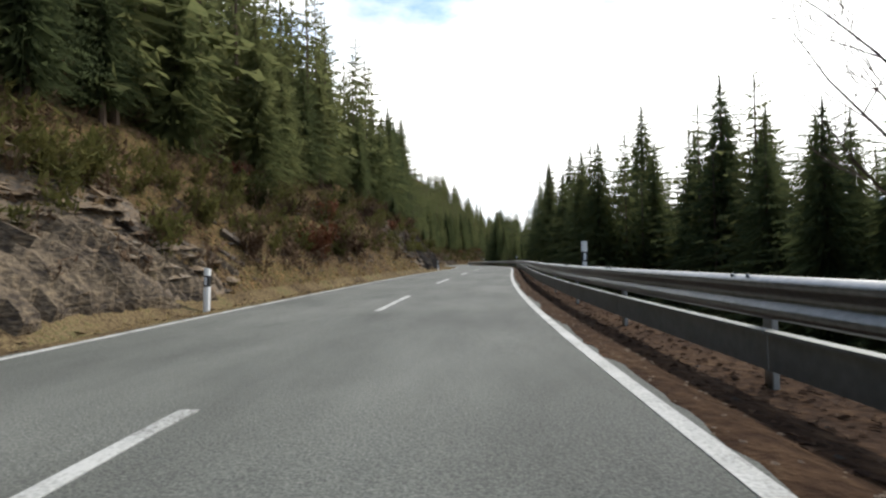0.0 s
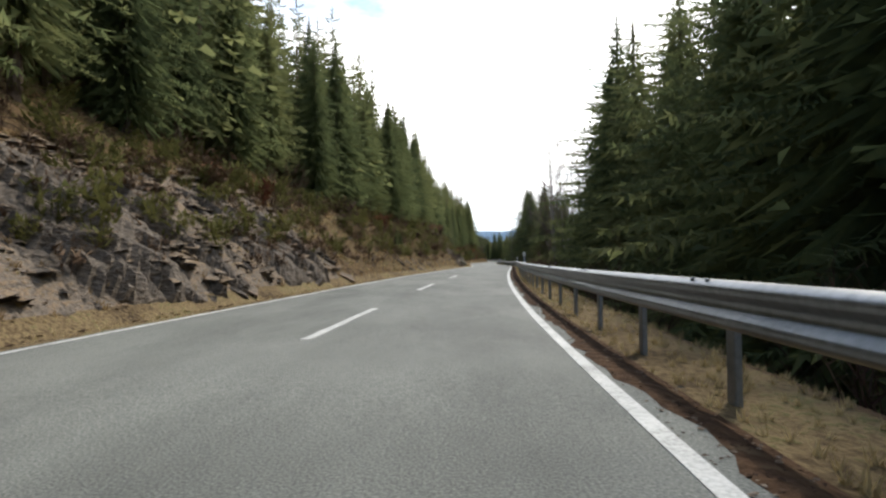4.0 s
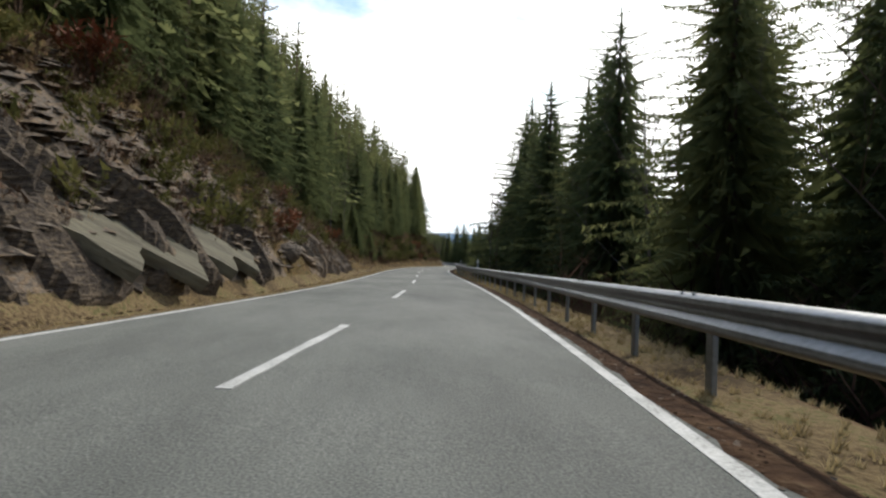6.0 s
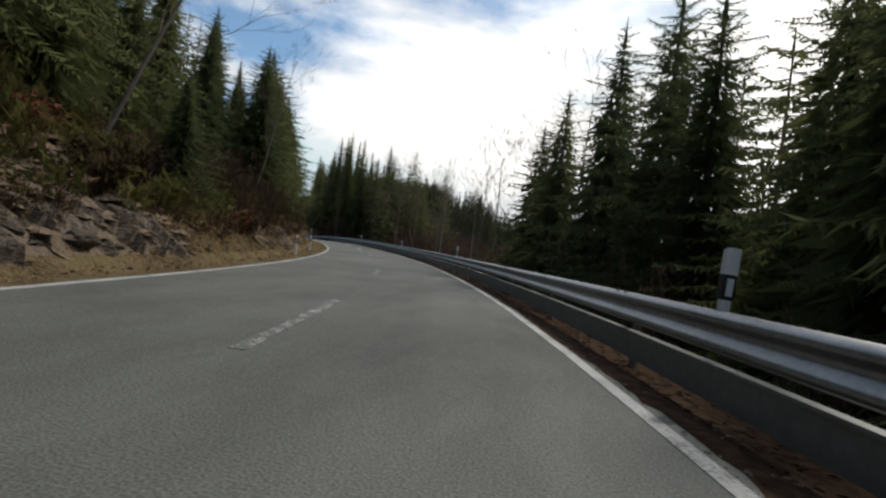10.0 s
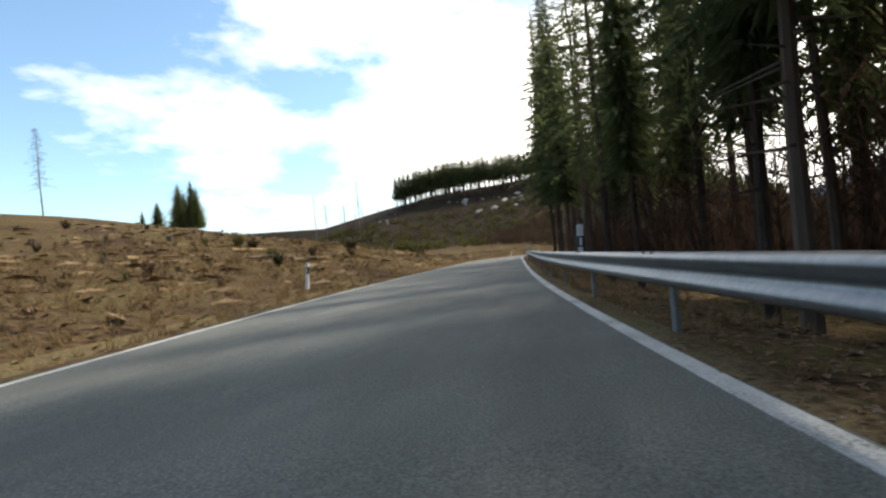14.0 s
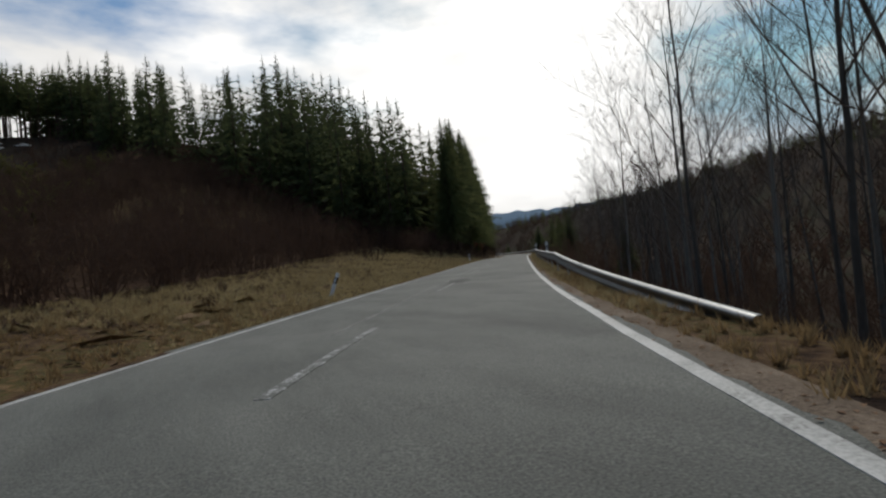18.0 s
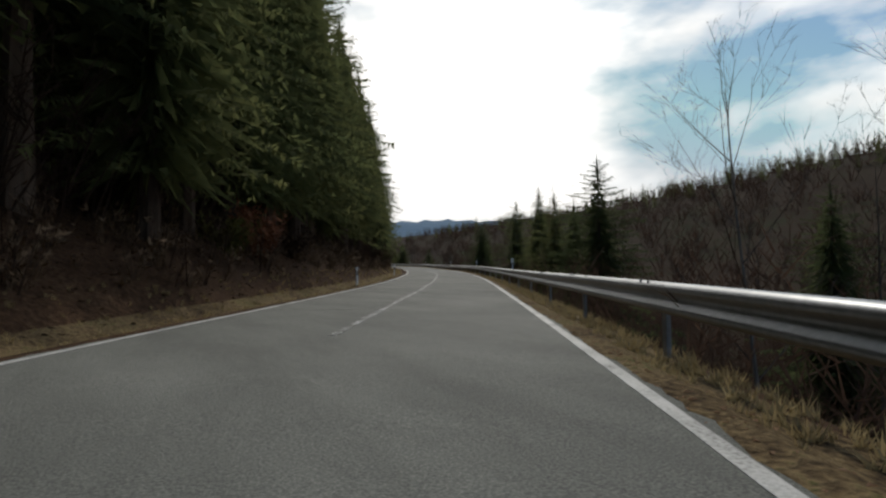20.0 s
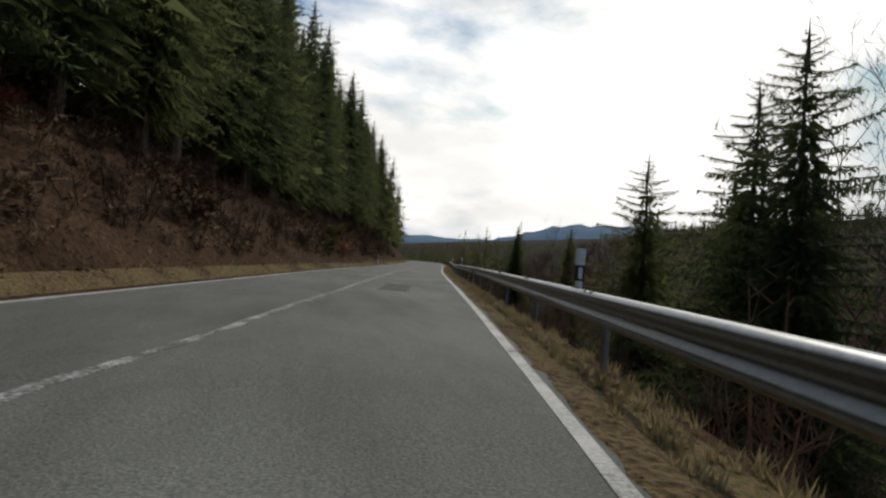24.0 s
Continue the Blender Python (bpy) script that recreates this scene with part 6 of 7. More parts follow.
_k = random.Random(58)
BROOM_HILL = []
while len(BROOM_HILL) < 800:
    s, o = _k.uniform(490, 520), -_k.uniform(6.5, 34)
    if o < -(6.6 + 0.62 * (s - 498)) and not on_track(s, o, 3.2):
        BROOM_HILL.append((ground_at(s, o), _k.uniform(0.6, 1.9) * (1.25 if s < 503 else 0.8)))
scatter("undergrowth", BRUSH_UNIT, spread(3600, -10, 492, -10.5, -5.0, 0.3, 0.9, 41), M_BRUSH, "low brown undergrowth on the bank", "undergrowth", 1)
scatter("undergrowth", BROOM_UNIT, spread(3000, -10, 492, -11, -5.4, 0.3, 1.1, 42), M_BROOM, "low olive undergrowth on the bank", "undergrowth", 2)
scatter("undergrowth", TWIGS, spread(700, -10, 492, -11, -5.8, 0.8, 2.2, 52), M_BRUSH, "thin brown saplings on the bank", "undergrowth", 24)
scatter("undergrowth", BRUSH_UNIT, spread(2200, 756, 1000, -10.5, -4.8, 0.3, 0.9, 43), M_BRUSH, "low brown undergrowth on the forest bank", "undergrowth", 3)
scatter("undergrowth", TWIGS, spread(800, 756, 1000, -11, -5.0, 0.8, 2.4, 53), M_BRUSH, "thin brown saplings on the forest bank", "undergrowth", 25)
scatter("undergrowth", BRUSH_UNIT, spread(1300, 516, 720, -34, -6, 0.2, 0.6, 56), M_BRUSH, "low brown bracken over the felled clearing", "undergrowth", 28)
scatter("undergrowth", BROOM_UNIT, spread(350, 516, 700, -45, -8, 0.2, 0.5, 57), M_BROOM, "low green plants over the felled clearing", "undergrowth", 29)
scatter("thicket", TWIGS, spread(1100, 556, 645, 8.5, 26, 2.0, 5.0, 59), M_BARE, "brown brush behind the end of the guardrail", "thicket", 36)
scatter("thicket", TWIGS, spread(2400, 690, 778, -62, -15.5, 2.0, 5.0, 44), M_BARE, "brown leafless thicket at the foot of the hill", "thicket", 4)
scatter("thicket", TWIGS, spread(360, 745, 785, -16, -7.5, 1.6, 4.0, 54), M_BARE, "brown leafless thicket beside the road", "thicket", 26)
scatter("thicket", TWIGS, spread(1300, 590, 800, 9, 34, 2.0, 5.0, 45), M_BARE, "brown leafless thicket below the road", "thicket", 5)
scatter("thicket", TWIGS, spread(1700, 700, 1010, 4.8, 10, 1.0, 2.6, 55), M_BARE, "dark brush right behind the guardrail", "thicket", 27)
scatter("thicket", TWIGS, spread(2400, 760, 1010, 8, 36, 2.0, 5.0, 46), M_BARE, "brown leafless thicket on the valley slope", "thicket", 6)
scatter("thicket", BROOM_FINE, spread(900, 470, 497, -19, -5.2, 0.8, 1.8, 47), M_BROOM, "dense dark green broom on the slope", "thicket", 7)
scatter("thicket", BROOM_FINE, [q for q in BROOM_HILL], M_BROOM, "green broom on the slope beside the farm track", "thicket", 30)
scatter("thicket", TWIGS, spread(420, 396, 444, -8.6, -5.6, 0.8, 2.6, 90), M_BRUSH, "reddish brown brush at the foot of the bank in the bend", "thicket", 48)
scatter("thicket", TWIGS, spread(700, 206, 330, 9, 22, 3.0, 7.5, 92), M_BARE, "dark leafless brush among the spruces below the road", "thicket", 50)
scatter("thicket", TWIGS, spread(900, 478, 562, 9, 27, 2.5, 7.0, 89), M_BARE, "brown leafless brush between the tall trunks", "thicket", 43)
scatter("thicket", TWIGS, spread(620, 412, 470, 12, 26, 4.0, 8.5, 88), M_BARE, "brown leafless trees and brush in the hollow below the bend", "thicket", 42)
scatter("thicket", TWIGS, spread(500, 60, 470, 5.6, 9.0, 0.8, 2.6, 48), M_BARE, "brown brush below the guardrail", "thicket", 8)
scatter("hillside_scrub", FAR_TWIGS, spread(2400, 560, 1225, 36, 260, 4.0, 9.0, 49, True), M_BARE, "brown bare woods on the slope across the valley", "woods", 9)


def hill_spots(n, x0, x1, y0, y1, lo, hi, seed):
    rng = random.Random(seed)
    out = []
    for k in range(n):
        x, y = rng.uniform(x0, x1), rng.uniform(y0, y1)
        out.append((np.array([x, y, hill_z(x, y) - 0.1]), rng.uniform(lo, hi)))
    return out


scatter("hillside_scrub", BROOM_UNIT, hill_spots(1300, -200, -30, 705, 775, 1.0, 2.8, 50), M_BROOM, "dark green scrub across the foot of the far hill", "scrub", 10)
scatter("hillside_scrub", BRUSH_UNIT, hill_spots(2200, -195, -80, 655, 745, 0.5, 1.3, 91), M_TUSSOCK, "dead brown grass and bracken beyond the clearing", "scrub", 49)
scatter("hillside_scrub", FAR_TWIGS, hill_spots(800, -170, 0, 720, 802, 1.5, 3.5, 51), M_BARE, "brown scrub across the far hill", "scrub", 11)

# ---- grass and litter ----
def grass_unit(rng, blades):
    """A tuft of bent dry blades."""
    V, F = [], []
    for k in range(blades):
        a, r = rng.uniform(0, 6.28), rng.uniform(0, 0.35)
        c = rng.uniform(0, 6.28)
        b = np.array([r * math.cos(a), r * math.sin(a), -0.04])
        t = b + np.array([math.cos(c) * rng.uniform(0.2, 0.9), math.sin(c) * rng.uniform(0.2, 0.9), rng.uniform(0.35, 1.0)])
        w = np.array([-math.sin(c), math.cos(c), 0]) * 0.06
        i = len(V)
        V += [b - w, b + w, t]
        F.append((i, i + 1, i + 2))
    return np.array(V), F



TUFT = grass_unit(random.Random(61), 12)
scatter("verge_grass", TUFT, spread(8000, 60, 330, 3.45, 5.1, 0.05, 0.16, 62), M_GRASS, "dry yellow grass under the guardrail", "grass", 12)
scatter("verge_grass", TUFT, spread(8000, -8, 500, -5.6, -3.45, 0.05, 0.16, 63), M_GRASS, "dry yellow grass along the verge", "grass", 13)
scatter("verge_grass", TUFT, spread(6500, 690, 985, 3.35, 4.2, 0.06, 0.22, 64), M_GRASS, "dry yellow grass along the edge of the slope", "grass", 14)
scatter("verge_grass", TUFT, spread(5000, 690, 985, -5.2, -3.35, 0.05, 0.18, 65), M_GRASS, "dry yellow grass along the verge", "grass", 15)
scatter("clearing_grass", TUFT, spread(20000, 514, 700, -26, -3.6, 0.10, 0.36, 66), M_TUSSOCK, "dead grass tufts over the clearing", "grass", 16)
scatter("clearing_grass", TUFT, spread(3200, 488, 520, -18, -4.2, 0.12, 0.36, 74), M_TUSSOCK, "dead grass over the slope beside the track", "grass", 33)
scatter("clearing_grass", TUFT, spread(11000, 694, 765, -17, -3.8, 0.12, 0.36, 78), M_GRASS, "tall dead grass of the small meadow", "grass", 34)
scatter("clearing_grass", TUFT, spread(5000, 600, 702, 3.45, 8, 0.08, 0.26, 79), M_TUSSOCK, "dead grass on the wide verge", "grass", 35)
scatter("clearing_grass", TUFT, spread(5000, 470, 700, 3.6, 9, 0.06, 0.22, 67), M_TUSSOCK, "dead grass tufts beside the road", "grass", 17)
CHIP = (np.array([(-0.5, -0.3, 0.02), (0.45, -0.4, 0.10), (0.55, 0.35, 0.04), (-0.4, 0.45, 0.14), (0.0, 0.0, 0.3)]), [(0, 1, 4), (1, 2, 4), (2, 3, 4), (3, 0, 4)])
LEAF = (np.array([(-0.5, 0, 0.1), (0, -0.3, 0.25), (0.5, 0.05, 0.12), (0, 0.3, 0.3)]), [(0, 1, 2), (0, 2, 3)])
scatter("loose_stones", CHIP, spread(9000, -8, 470, -9.6, -4.7, 0.06, 0.30, 68), M_SLATE, "loose slate stones on the bank", "stones", 18)
scatter("loose_stones", CHIP, spread(1400, -8, 1000, 3.2, 3.9, 0.02, 0.07, 69), M_SLATE, "loose gravel beside the asphalt", "stones", 19)
for r0, r1 in ROCKY:
    scatter("broken_rock", CHIP, spread(int(26 * (r1 - r0)), r0 - 1, r1 + 1, -9.0, -4.8, 0.2, 0.65, int(r0) + 80), M_SLATE, "broken slate in the rock face of the cutting", "stones", int(r0))
scatter("fallen_leaves", LEAF, spread(9000, 200, 500, -9.6, -4.6, 0.06, 0.16, 70), M_BRUSH, "fallen brown leaves on the bank", "leaves", 20)
scatter("fallen_leaves", LEAF, spread(7000, -10, 64, 3.2, 4.6, 0.04, 0.10, 75) + spread(9000, 326, 468, 3.2, 4.6, 0.04, 0.10, 76), M_BRUSH, "brown leaves and needles under the guardrail", "leaves", 31)
scatter("fallen_leaves", LEAF, spread(16000, 466, 590, 3.3, 7.0, 0.05, 0.13, 77), M_NEEDLES, "reddish brown dead needles and leaves on the verge", "leaves", 32)
scatter("fallen_leaves", LEAF, spread(34000, -10, 496, -9.6, -4.0, 0.05, 0.17, 83), M_BRUSH, "brown leaves and bark litter on the bank", "leaves", 37)
scatter("fallen_leaves", LEAF, spread(16000, -10, 496, -9.4, -3.8, 0.05, 0.15, 84), M_TUSSOCK, "pale dry leaves on the bank", "leaves", 38)
scatter("fallen_leaves", LEAF, spread(30000, 514, 700, -30, -3.8, 0.06, 0.26, 85), M_TUSSOCK, "straw and bark litter over the clearing", "leaves", 39)
scatter("fallen_leaves", LEAF, spread(18000, 514, 760, -30, -4.0, 0.06, 0.26, 86), M_BRUSH, "brown litter over the clearing", "leaves", 40)
scatter("bank_grass", TUFT, spread(9000, -10, 496, -9.4, -4.6, 0.10, 0.30, 87), M_TUSSOCK, "dead grass tufts on the bank", "grass", 41)
scatter("fallen_leaves", LEAF, spread(16000, 765, 985, -9, -4.2, 0.06, 0.16, 71), M_BRUSH, "fallen brown leaves on the forest bank", "leaves", 21)
scatter("fallen_leaves", LEAF, spread(6000, 470, 580, 4.2, 14, 0.06, 0.15, 72), M_BRUSH, "fallen brown leaves under the tall spruces", "leaves", 22)
scatter("branch_litter", (np.array([(-1.0, -0.03, 0.05), (1.0, 0.0, 0.12), (-1.0, 0.03, 0.1), (0.1, 0.5, 0.3)]), [(0, 1, 2), (0, 1, 3)]), spread(2600, 505, 700, -40, -5, 0.15, 0.7, 73), M_WOOD, "broken branches left on the felled clearing", "branches", 23)



def edge_crumbs(n, s0, s1, side, lo, hi, inner, outer, seed):
    """Places on the margin of the asphalt, thinning out towards the edge line."""
    rng = np.random.RandomState(seed)
    s = rng.uniform(s0, s1, n)
    edge = w_right(s) if side > 0 else w_left(s)
    return list(zip(at(s, side * (edge + outer - (outer - inner) * rng.uniform(0, 1, n) ** 1.7), 0.004), rng.uniform(lo, hi, n)))


scatter("edge_litter", LEAF, edge_crumbs(22000, 60, 470, 1, 0.012, 0.04, 0.07, 0.42, 101), M_BRUSH, "brown needles and crumbs of soil on the asphalt's margin", "litter", 44)
scatter("edge_litter", CHIP, edge_crumbs(9000, -8, 600, 1, 0.012, 0.04, 0.07, 0.42, 102), M_GRAVEL, "fine grit on the asphalt's margin", "litter", 45)
scatter("edge_litter", LEAF, edge_crumbs(9000, -8, 496, -1, 0.02, 0.06, 0.06, 0.40, 103), M_TUSSOCK, "dry straw and grit on the asphalt's margin", "litter", 46)
scatter("edge_litter", LEAF, edge_crumbs(9000, 466, 990, 1, 0.02, 0.06, 0.07, 0.40, 104), M_NEEDLES, "dead needles and grit on the asphalt's margin", "litter", 47)

# ---- rock faces in the cutting ----
_v = random.Random(91)
SLABS = []
for k in range(7):
    L, T, H = _v.uniform(0.8, 1.7), _v.uniform(0.06, 0.18), _v.uniform(0.25, 0.6)
    bm = bmesh.new()
    bmesh.ops.create_cube(bm, size=1.0)
    bmesh.ops.scale(bm, vec=(L, H, T), verts=bm.verts)
    bmesh.ops.subdivide_edges(bm, edges=[e for e in bm.edges if e.calc_length() > 0.5], cuts=1)
    for q in bm.verts:
        q.co += Vector((_v.uniform(-0.13, 0.13), _v.uniform(-0.1, 0.1), _v.uniform(-0.05, 0.05)))
    bmesh.ops.triangulate(bm, faces=bm.faces[:])
    me = bpy.data.meshes.new("slab")
    bm.to_mesh(me)
    bm.free()
    me.materials.append(M_SLATE)
    SLABS.append(me)


def bedding(s, tip, swing):
    """Turn that lays a slab on the bank, dipping forward and down to the road."""
    h = float(heading(s))
    ahead, right, up = Vector((-math.sin(h), math.cos(h), 0)), Vector((math.cos(h), math.sin(h), 0)), Vector((0, 0, 1))
    normal = (right * 0.6 + up * 0.8).normalized()
    x = (ahead * 0.62 + (right * 0.8 - up * 0.6) * 0.78).normalized()
    y = normal.cross(x)
    m = Matrix((x, y, normal)).transposed().to_4x4()
    return m @ Matrix.Rotation(radians(swing), 4, "Z") @ Matrix.Rotation(radians(tip), 4, "Y")


def hashed(i, j):
    return np.modf(np.abs(np.sin(i * 127.1 + j * 311.7 + 4.7) * 43758.5453))[0]


def rock_face(s0, s1, high, layer, length, base, mat):
    """Bare bedded rock: long slabs that run down and forward across the bank, each proud or sunk against its neighbours."""
    S, A = np.meshgrid(np.arange(s0, s1, 0.15), np.arange(1.2, high, 0.14), indexing="ij")
    o = -(w_left(S) + 0.25 + A)
    P = ground_at(S, o)
    h = heading(S)
    normal = np.stack([np.cos(h) * 0.7, np.sin(h) * 0.7, np.full(h.shape, 0.71)], -1)
    D = (high - A) * 1.25
    u, v = 0.6 * S + 0.8 * D, -0.8 * S + 0.6 * D
    v = v + 0.22 * wobble(u * 0.7, v * 0.5) + 0.12 * np.sin(v * 2.3)
    i = np.floor(v / layer)
    j = np.floor(u / length + hashed(i, 3.0) * 5 + 0.15 * np.sin(v * 9))
    d = 1.15 * layer ** 0.7 * (hashed(i, j) ** 1.4 - 0.25) + 0.3 * layer * (v / layer - i) + 0.05 * wobble(u * 3.1, v * 5.3) + 0.22 * wobble(S * 0.8, D * 0.9)
    ends = ease((S - s0) / 2.2 + 0.5 * wobble(S, D * 2) - 0.2) * ease((s1 - S) / 2.2 + 0.5 * wobble(S, D * 2) - 0.2) * ease((high - A) / 1.4 + 0.6 * wobble(S * 0.9, 3.0) - 0.3)
    ends = ends * ease((A - 1.1 + 0.2 * wobble(S * 1.7, 8.0)) / 0.4)
    d = np.maximum(d, -0.1) * ends - 0.32 * (1 - ends)
    n, k = S.shape
    q = (np.arange(n - 1)[:, None] * k + np.arange(k - 1)[None]).ravel()
    verts = (P + normal * d[..., None]).reshape(-1, 3) - base
    return mesh_of("rock_face", verts, np.stack([q, q + k, q + k + 1, q + 1], -1), mat)


def outcrop(s0, s1, top, n, size, label, layer=0.22, length=1.3, mat=M_SLATE):
    """Tilted slate slabs standing out of the bank, dipping forward and toward the road."""
    thing = new("rock_outcrop")
    base = ground_at((s0 + s1) / 2, -float(w_left(s0)) - 2.0)
    thing.location = base
    if top > 2.2:
        part("rock_face", rock_face(s0, s1, 1.6 + 0.95 * top, layer, length, base, mat), thing, "bedded slate face")
        n = int(n * 0.22)
    for k in range(n):
        s = _v.uniform(s0, s1)
        a = 1.5 + 4.2 * _v.random() ** 1.2
        o = -float(w_left(s)) - 0.25 - a
        p = ground_at(s, o)
        if float(p[2] - at(s, 0)[2]) > top:
            continue
        z = _v.uniform(0.4, 1.0) * size
        turn = bedding(s, _v.uniform(-7, 10), _v.uniform(-12, 12))
        m = Matrix.Translation(Vector(p - base) + Vector((0, 0, _v.uniform(-0.10, 0.02)))) @ turn @ Matrix.Diagonal((z, z * _v.uniform(0.7, 1.2), z, 1))
        part("slab", SLABS[k % len(SLABS)], thing, m=m)
    return tagged(thing, label, "rock", "rock outcrops")


outcrop(3, 17, 3.0, 161, 0.85, "brown grey slate rocks breaking out of the bank", mat=M_RUST)
outcrop(41, 59, 4.4, 276, 0.9, "dark slate rock face in the cutting")
outcrop(64, 80, 2.0, 92, 0.7, "low slate rocks at the foot of the bank")
outcrop(156.5, 175, 4.4, 290, 0.9, "dark grey layered slate face in the cutting")
outcrop(188, 203, 1.3, 114, 0.7, "low row of slate stones at the foot of the bank")
outcrop(226, 246, 3.6, 252, 0.9, "large smooth slate slabs in the cutting", 0.36, 2.6, M_RUST)
outcrop(249, 266, 3.6, 184, 1.0, "broken slate rocks in the cutting")
outcrop(343, 364, 4.6, 252, 0.9, "shaded dark slate face in the bend")
outcrop(380, 392, 2.6, 114, 0.8, "slate rocks at the foot of the bank in the bend")
outcrop(398, 408, 3.0, 82, 0.7, "brown slate rocks on the bank")

# Two broad smooth slabs in the highest face.
for s, o, lx, ly in ((234.6, -5.7, 3.8, 1.9), (236.4, -5.6, 4.0, 2.1), (238.6, -5.5, 3.6, 1.8), (241.0, -5.4, 2.8, 1.5)):
    bm = bmesh.new()
    bmesh.ops.create_grid(bm, x_segments=7, y_segments=5, size=0.5)
    for q in bm.verts:
        q.co.z = 0.06 * noise.noise(Vector((q.co.x * 4 + s, q.co.y * 9, 0)))
        edge = max(abs(q.co.x), abs(q.co.y)) > 0.49
        q.co.x += 0.07 * noise.noise(Vector((q.co.y * 6, s, 3))) * (1 if edge else 0.3)
        q.co.y += 0.12 * noise.noise(Vector((q.co.x * 5, s, 7))) * (1 if edge else 0.3)
    rim = bmesh.ops.extrude_face_region(bm, geom=bm.faces[:])
    bmesh.ops.translate(bm, vec=(0, 0, -0.28), verts=[q for q in rim["geom"] if isinstance(q, bmesh.types.BMVert)])
    bmesh.ops.recalc_face_normals(bm, faces=bm.faces[:])
    me = bpy.data.meshes.new("rock_slab")
    bm.to_mesh(me)
    bm.free()
    me.materials.append(M_SLAB)
    ob = new("rock_slab", me)
    ob.matrix_basis = Matrix.Translation(Vector(ground_at(s, o)) + Vector((0.04, 0, -0.04))) @ bedding(s, 0, 0) @ Matrix.Diagonal((lx, ly, 1, 1))
    tagged(ob, "broad smooth olive grey slate slab in the cutting", "rock", "rock slabs")

# ---- felled clearing: track, stumps, logs, rubble ----
def dirt_track():
    """A stony farm track that leaves the road and climbs over the clearing's edge."""
    V, F = [], []
    n, w = 60, 11
    for i in range(n):
        f = i / (n - 1)
        c = np.array([500.5 + 19 * f + 4 * f * f, -3.4 - 9 * f - 6 * f * f])
        d = np.array([19 + 8 * f, -9 - 12 * f])
        side = np.array([-d[1], d[0]]) / np.linalg.norm(d)
        wide = 3.0 + 4.6 * max(0.0, 1 - 4.5 * f) ** 1.6
        for k in range(w):
            s, o = c + side * (k / (w - 1) - 0.5) * wide
            o = min(o, -float(w_left(s)) - 0.36)
            edge = (0.22 if k in (0, w - 1) or i == 0 else 0.0) + (0.05 if k in (1, w - 2) else 0.0)
            V.append(ground_at(s, o) + np.array([0, 0, 0.02 - edge - 0.05 * math.exp(-((abs(k - 5) - 2.5) / 1.0) ** 2) * (f > 0.1)]))
    for i in range(n - 1):
        for k in range(w - 1):
            a = i * w + k
            F.append((a, a + 1, a + w + 1, a + w))
    ob = new("dirt_track", mesh_of("dirt_track", np.array(V), F, M_TRACK, smooth=True))
    return tagged(ob, "pale stony farm track joining the road", "track", kind="structure")


dirt_track()


def stump(s, o, r, h):
    thing = new("tree_stump")
    p = ground_at(s, o)
    thing.location = p
    n = 10
    ring = [(_v.uniform(0.85, 1.15)) for _ in range(n)]
    V = []
    for z, q in ((-0.15, 1.5), (0.08, 1.15), (h, 1.0)):
        V += [(r * q * ring[k] * math.cos(6.283 * k / n), r * q * ring[k] * math.sin(6.283 * k / n), z + (0.06 * r * math.cos(k) if z == h else 0)) for k in range(n)]
    F = [(i * n + k, i * n + (k + 1) % n, (i + 1) * n + (k + 1) % n, (i + 1) * n + k) for i in range(2) for k in range(n)]
    part("bark", mesh_of("bark", np.array(V), F, M_BARK), thing)
    part("cut_face", mesh_of("cut_face", np.array(V[2 * n:]) - np.array([0, 0, 0.004]), [tuple(range(n))], M_WOOD), thing, "pale sawn face")
    return tagged(thing, "sawn tree stump in the felled clearing", "tree stump", "tree stumps")


random.seed(12)
for k in range(46):
    s, o = random.uniform(515, 690), -random.uniform(6.5, 34)
    if not on_track(s, o):
        stump(s, o, random.uniform(0.14, 0.3), random.uniform(0.15, 0.45))


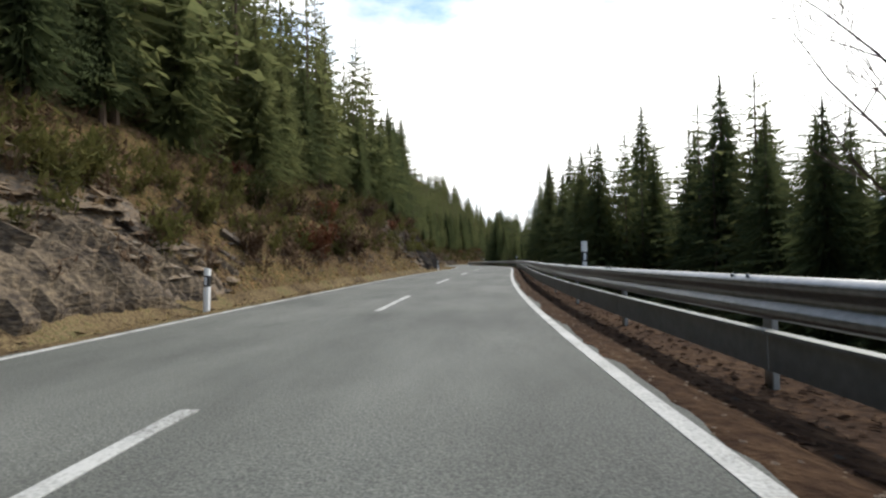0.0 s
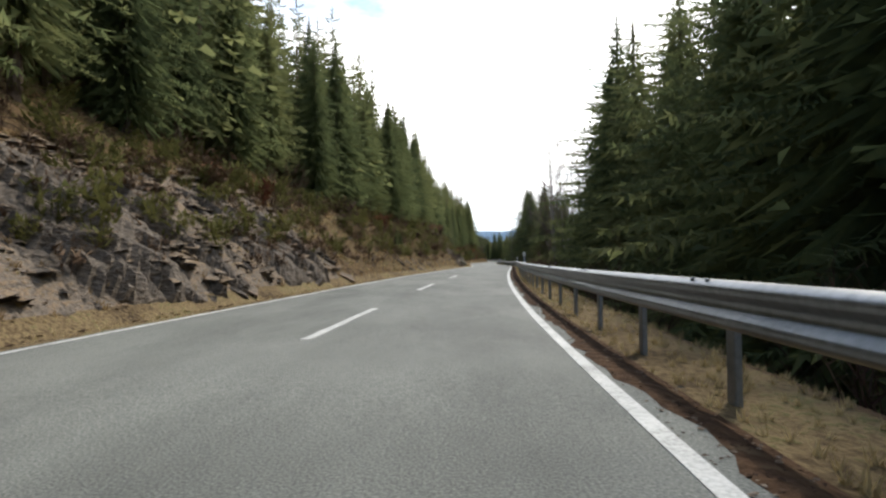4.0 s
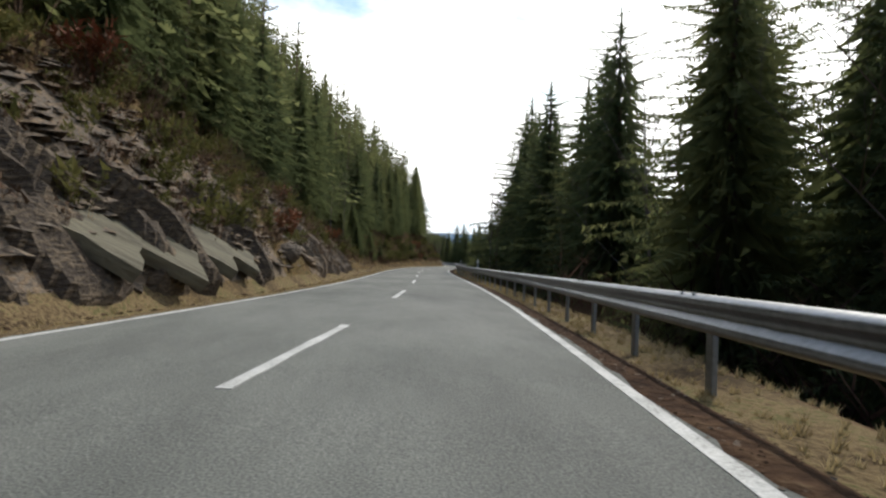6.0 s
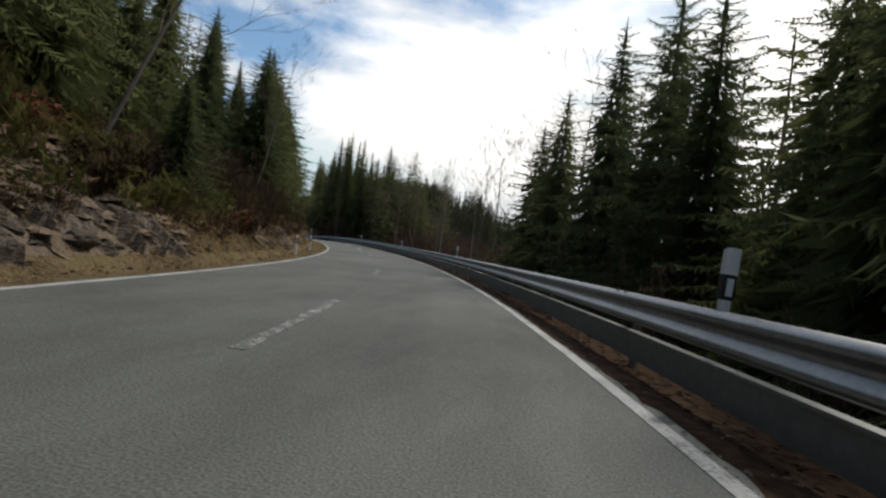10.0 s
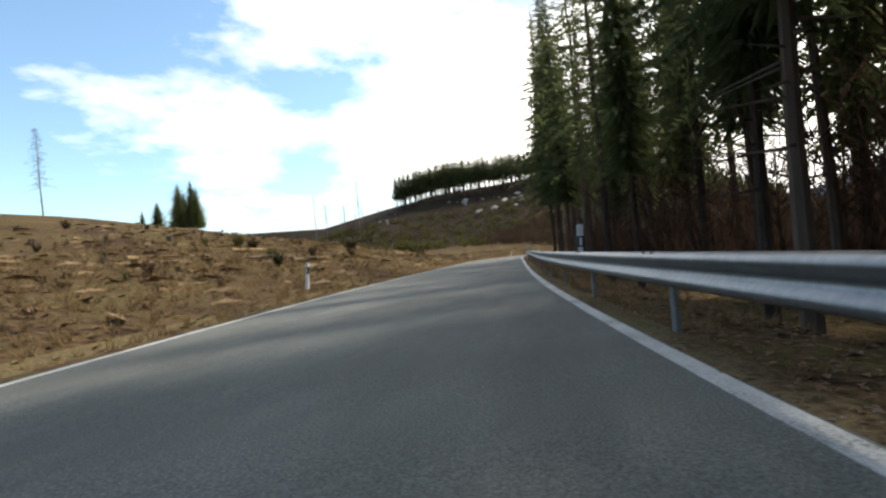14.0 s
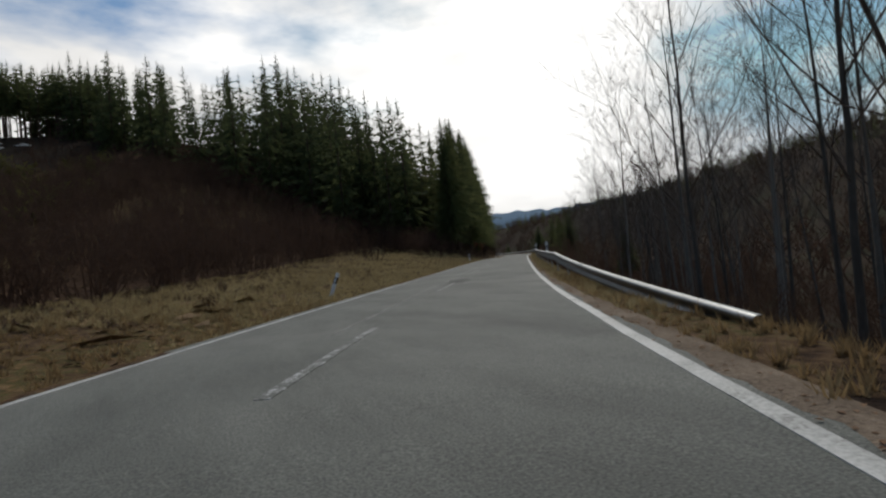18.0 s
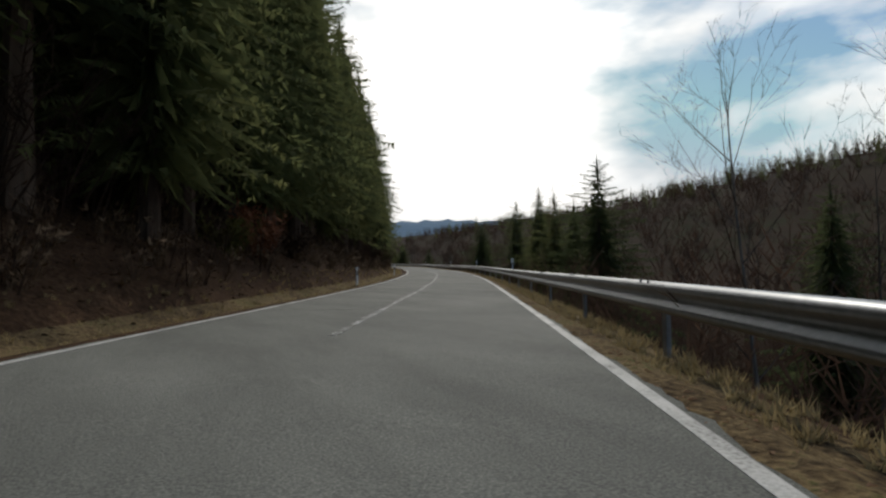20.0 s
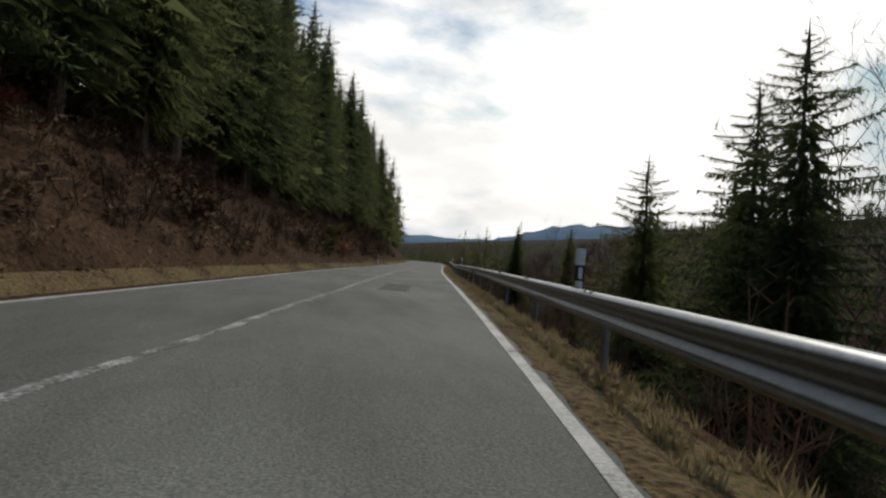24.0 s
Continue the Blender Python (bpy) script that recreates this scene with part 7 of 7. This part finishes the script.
def log(s, o, length, r, turn):
    p = ground_at(s, o) + np.array([0, 0, r * 0.8])
    me = tube("log", [(-length / 2, 0, 0), (-length / 6, 0.05, 0.02), (length / 5, -0.04, 0), (length / 2, 0, 0.03)], [r, r * 0.95, r * 0.85, r * 0.75], M_WOOD, 8)
    ob = new("log", me)
    ob.matrix_basis = Matrix.Translation(Vector(p)) @ Matrix.Rotation(turn, 4, "Z")
    return tagged(ob, "felled log lying in the clearing", "log", "logs")


for k in range(40):
    s, o = random.uniform(512, 690), -random.uniform(7, 36)
    if not on_track(s, o, 4.5, 6.0):
        log(s, o, random.uniform(1.2, 4.5), random.uniform(0.06, 0.17), random.uniform(0, 3.14))
for s, o, n in ((612, -14, 8), (618, -17, 10), (627, -13, 7), (634, -18, 8), (642, -15, 6), (560, -12, 6)):
    for k in range(n):
        log(s + random.uniform(-0.6, 0.6), o + random.uniform(-1.6, 1.6), random.uniform(2, 3.6), random.uniform(0.08, 0.16), random.uniform(-0.4, 0.5))


def boulder(p, size, mat, label, group):
    bm = bmesh.new()
    bmesh.ops.create_icosphere(bm, subdivisions=2, radius=1.0)
    for q in bm.verts:
        q.co *= 1 + 0.35 * noise.noise(q.co * 1.3 + Vector((p[0], p[1], 0)))
    bmesh.ops.scale(bm, vec=(size, size * random.uniform(0.6, 1.0), size * random.uniform(0.4, 0.7)), verts=bm.verts)
    me = bpy.data.meshes.new("boulder")
    bm.to_mesh(me)
    bm.free()
    me.materials.append(mat)
    ob = new("boulder", me)
    ob.location = Vector(p)
    ob.rotation_euler = (0, 0, random.uniform(0, 6))
    return tagged(ob, label, "rock", group)


for k in range(70):
    x, y = random.uniform(-135, -40), random.choice([random.uniform(784, 796), random.uniform(768, 790)])
    boulder((x, y, hill_z(x, y)), random.uniform(0.8, 2.6), M_RUBBLE, "pale rock on the bare hillside", "hillside rocks")
for s, o, z in ((60.5, -5.2, 0.55), (61.6, -5.0, 0.4), (232, -5.0, 0.5), (247.5, -5.1, 0.7), (251, -5.0, 0.45), (361, -4.9, 0.4), (386, -4.9, 0.4)):
    boulder(ground_at(s, o), z, M_SLATE, "slate boulder at the foot of the bank", "boulders")
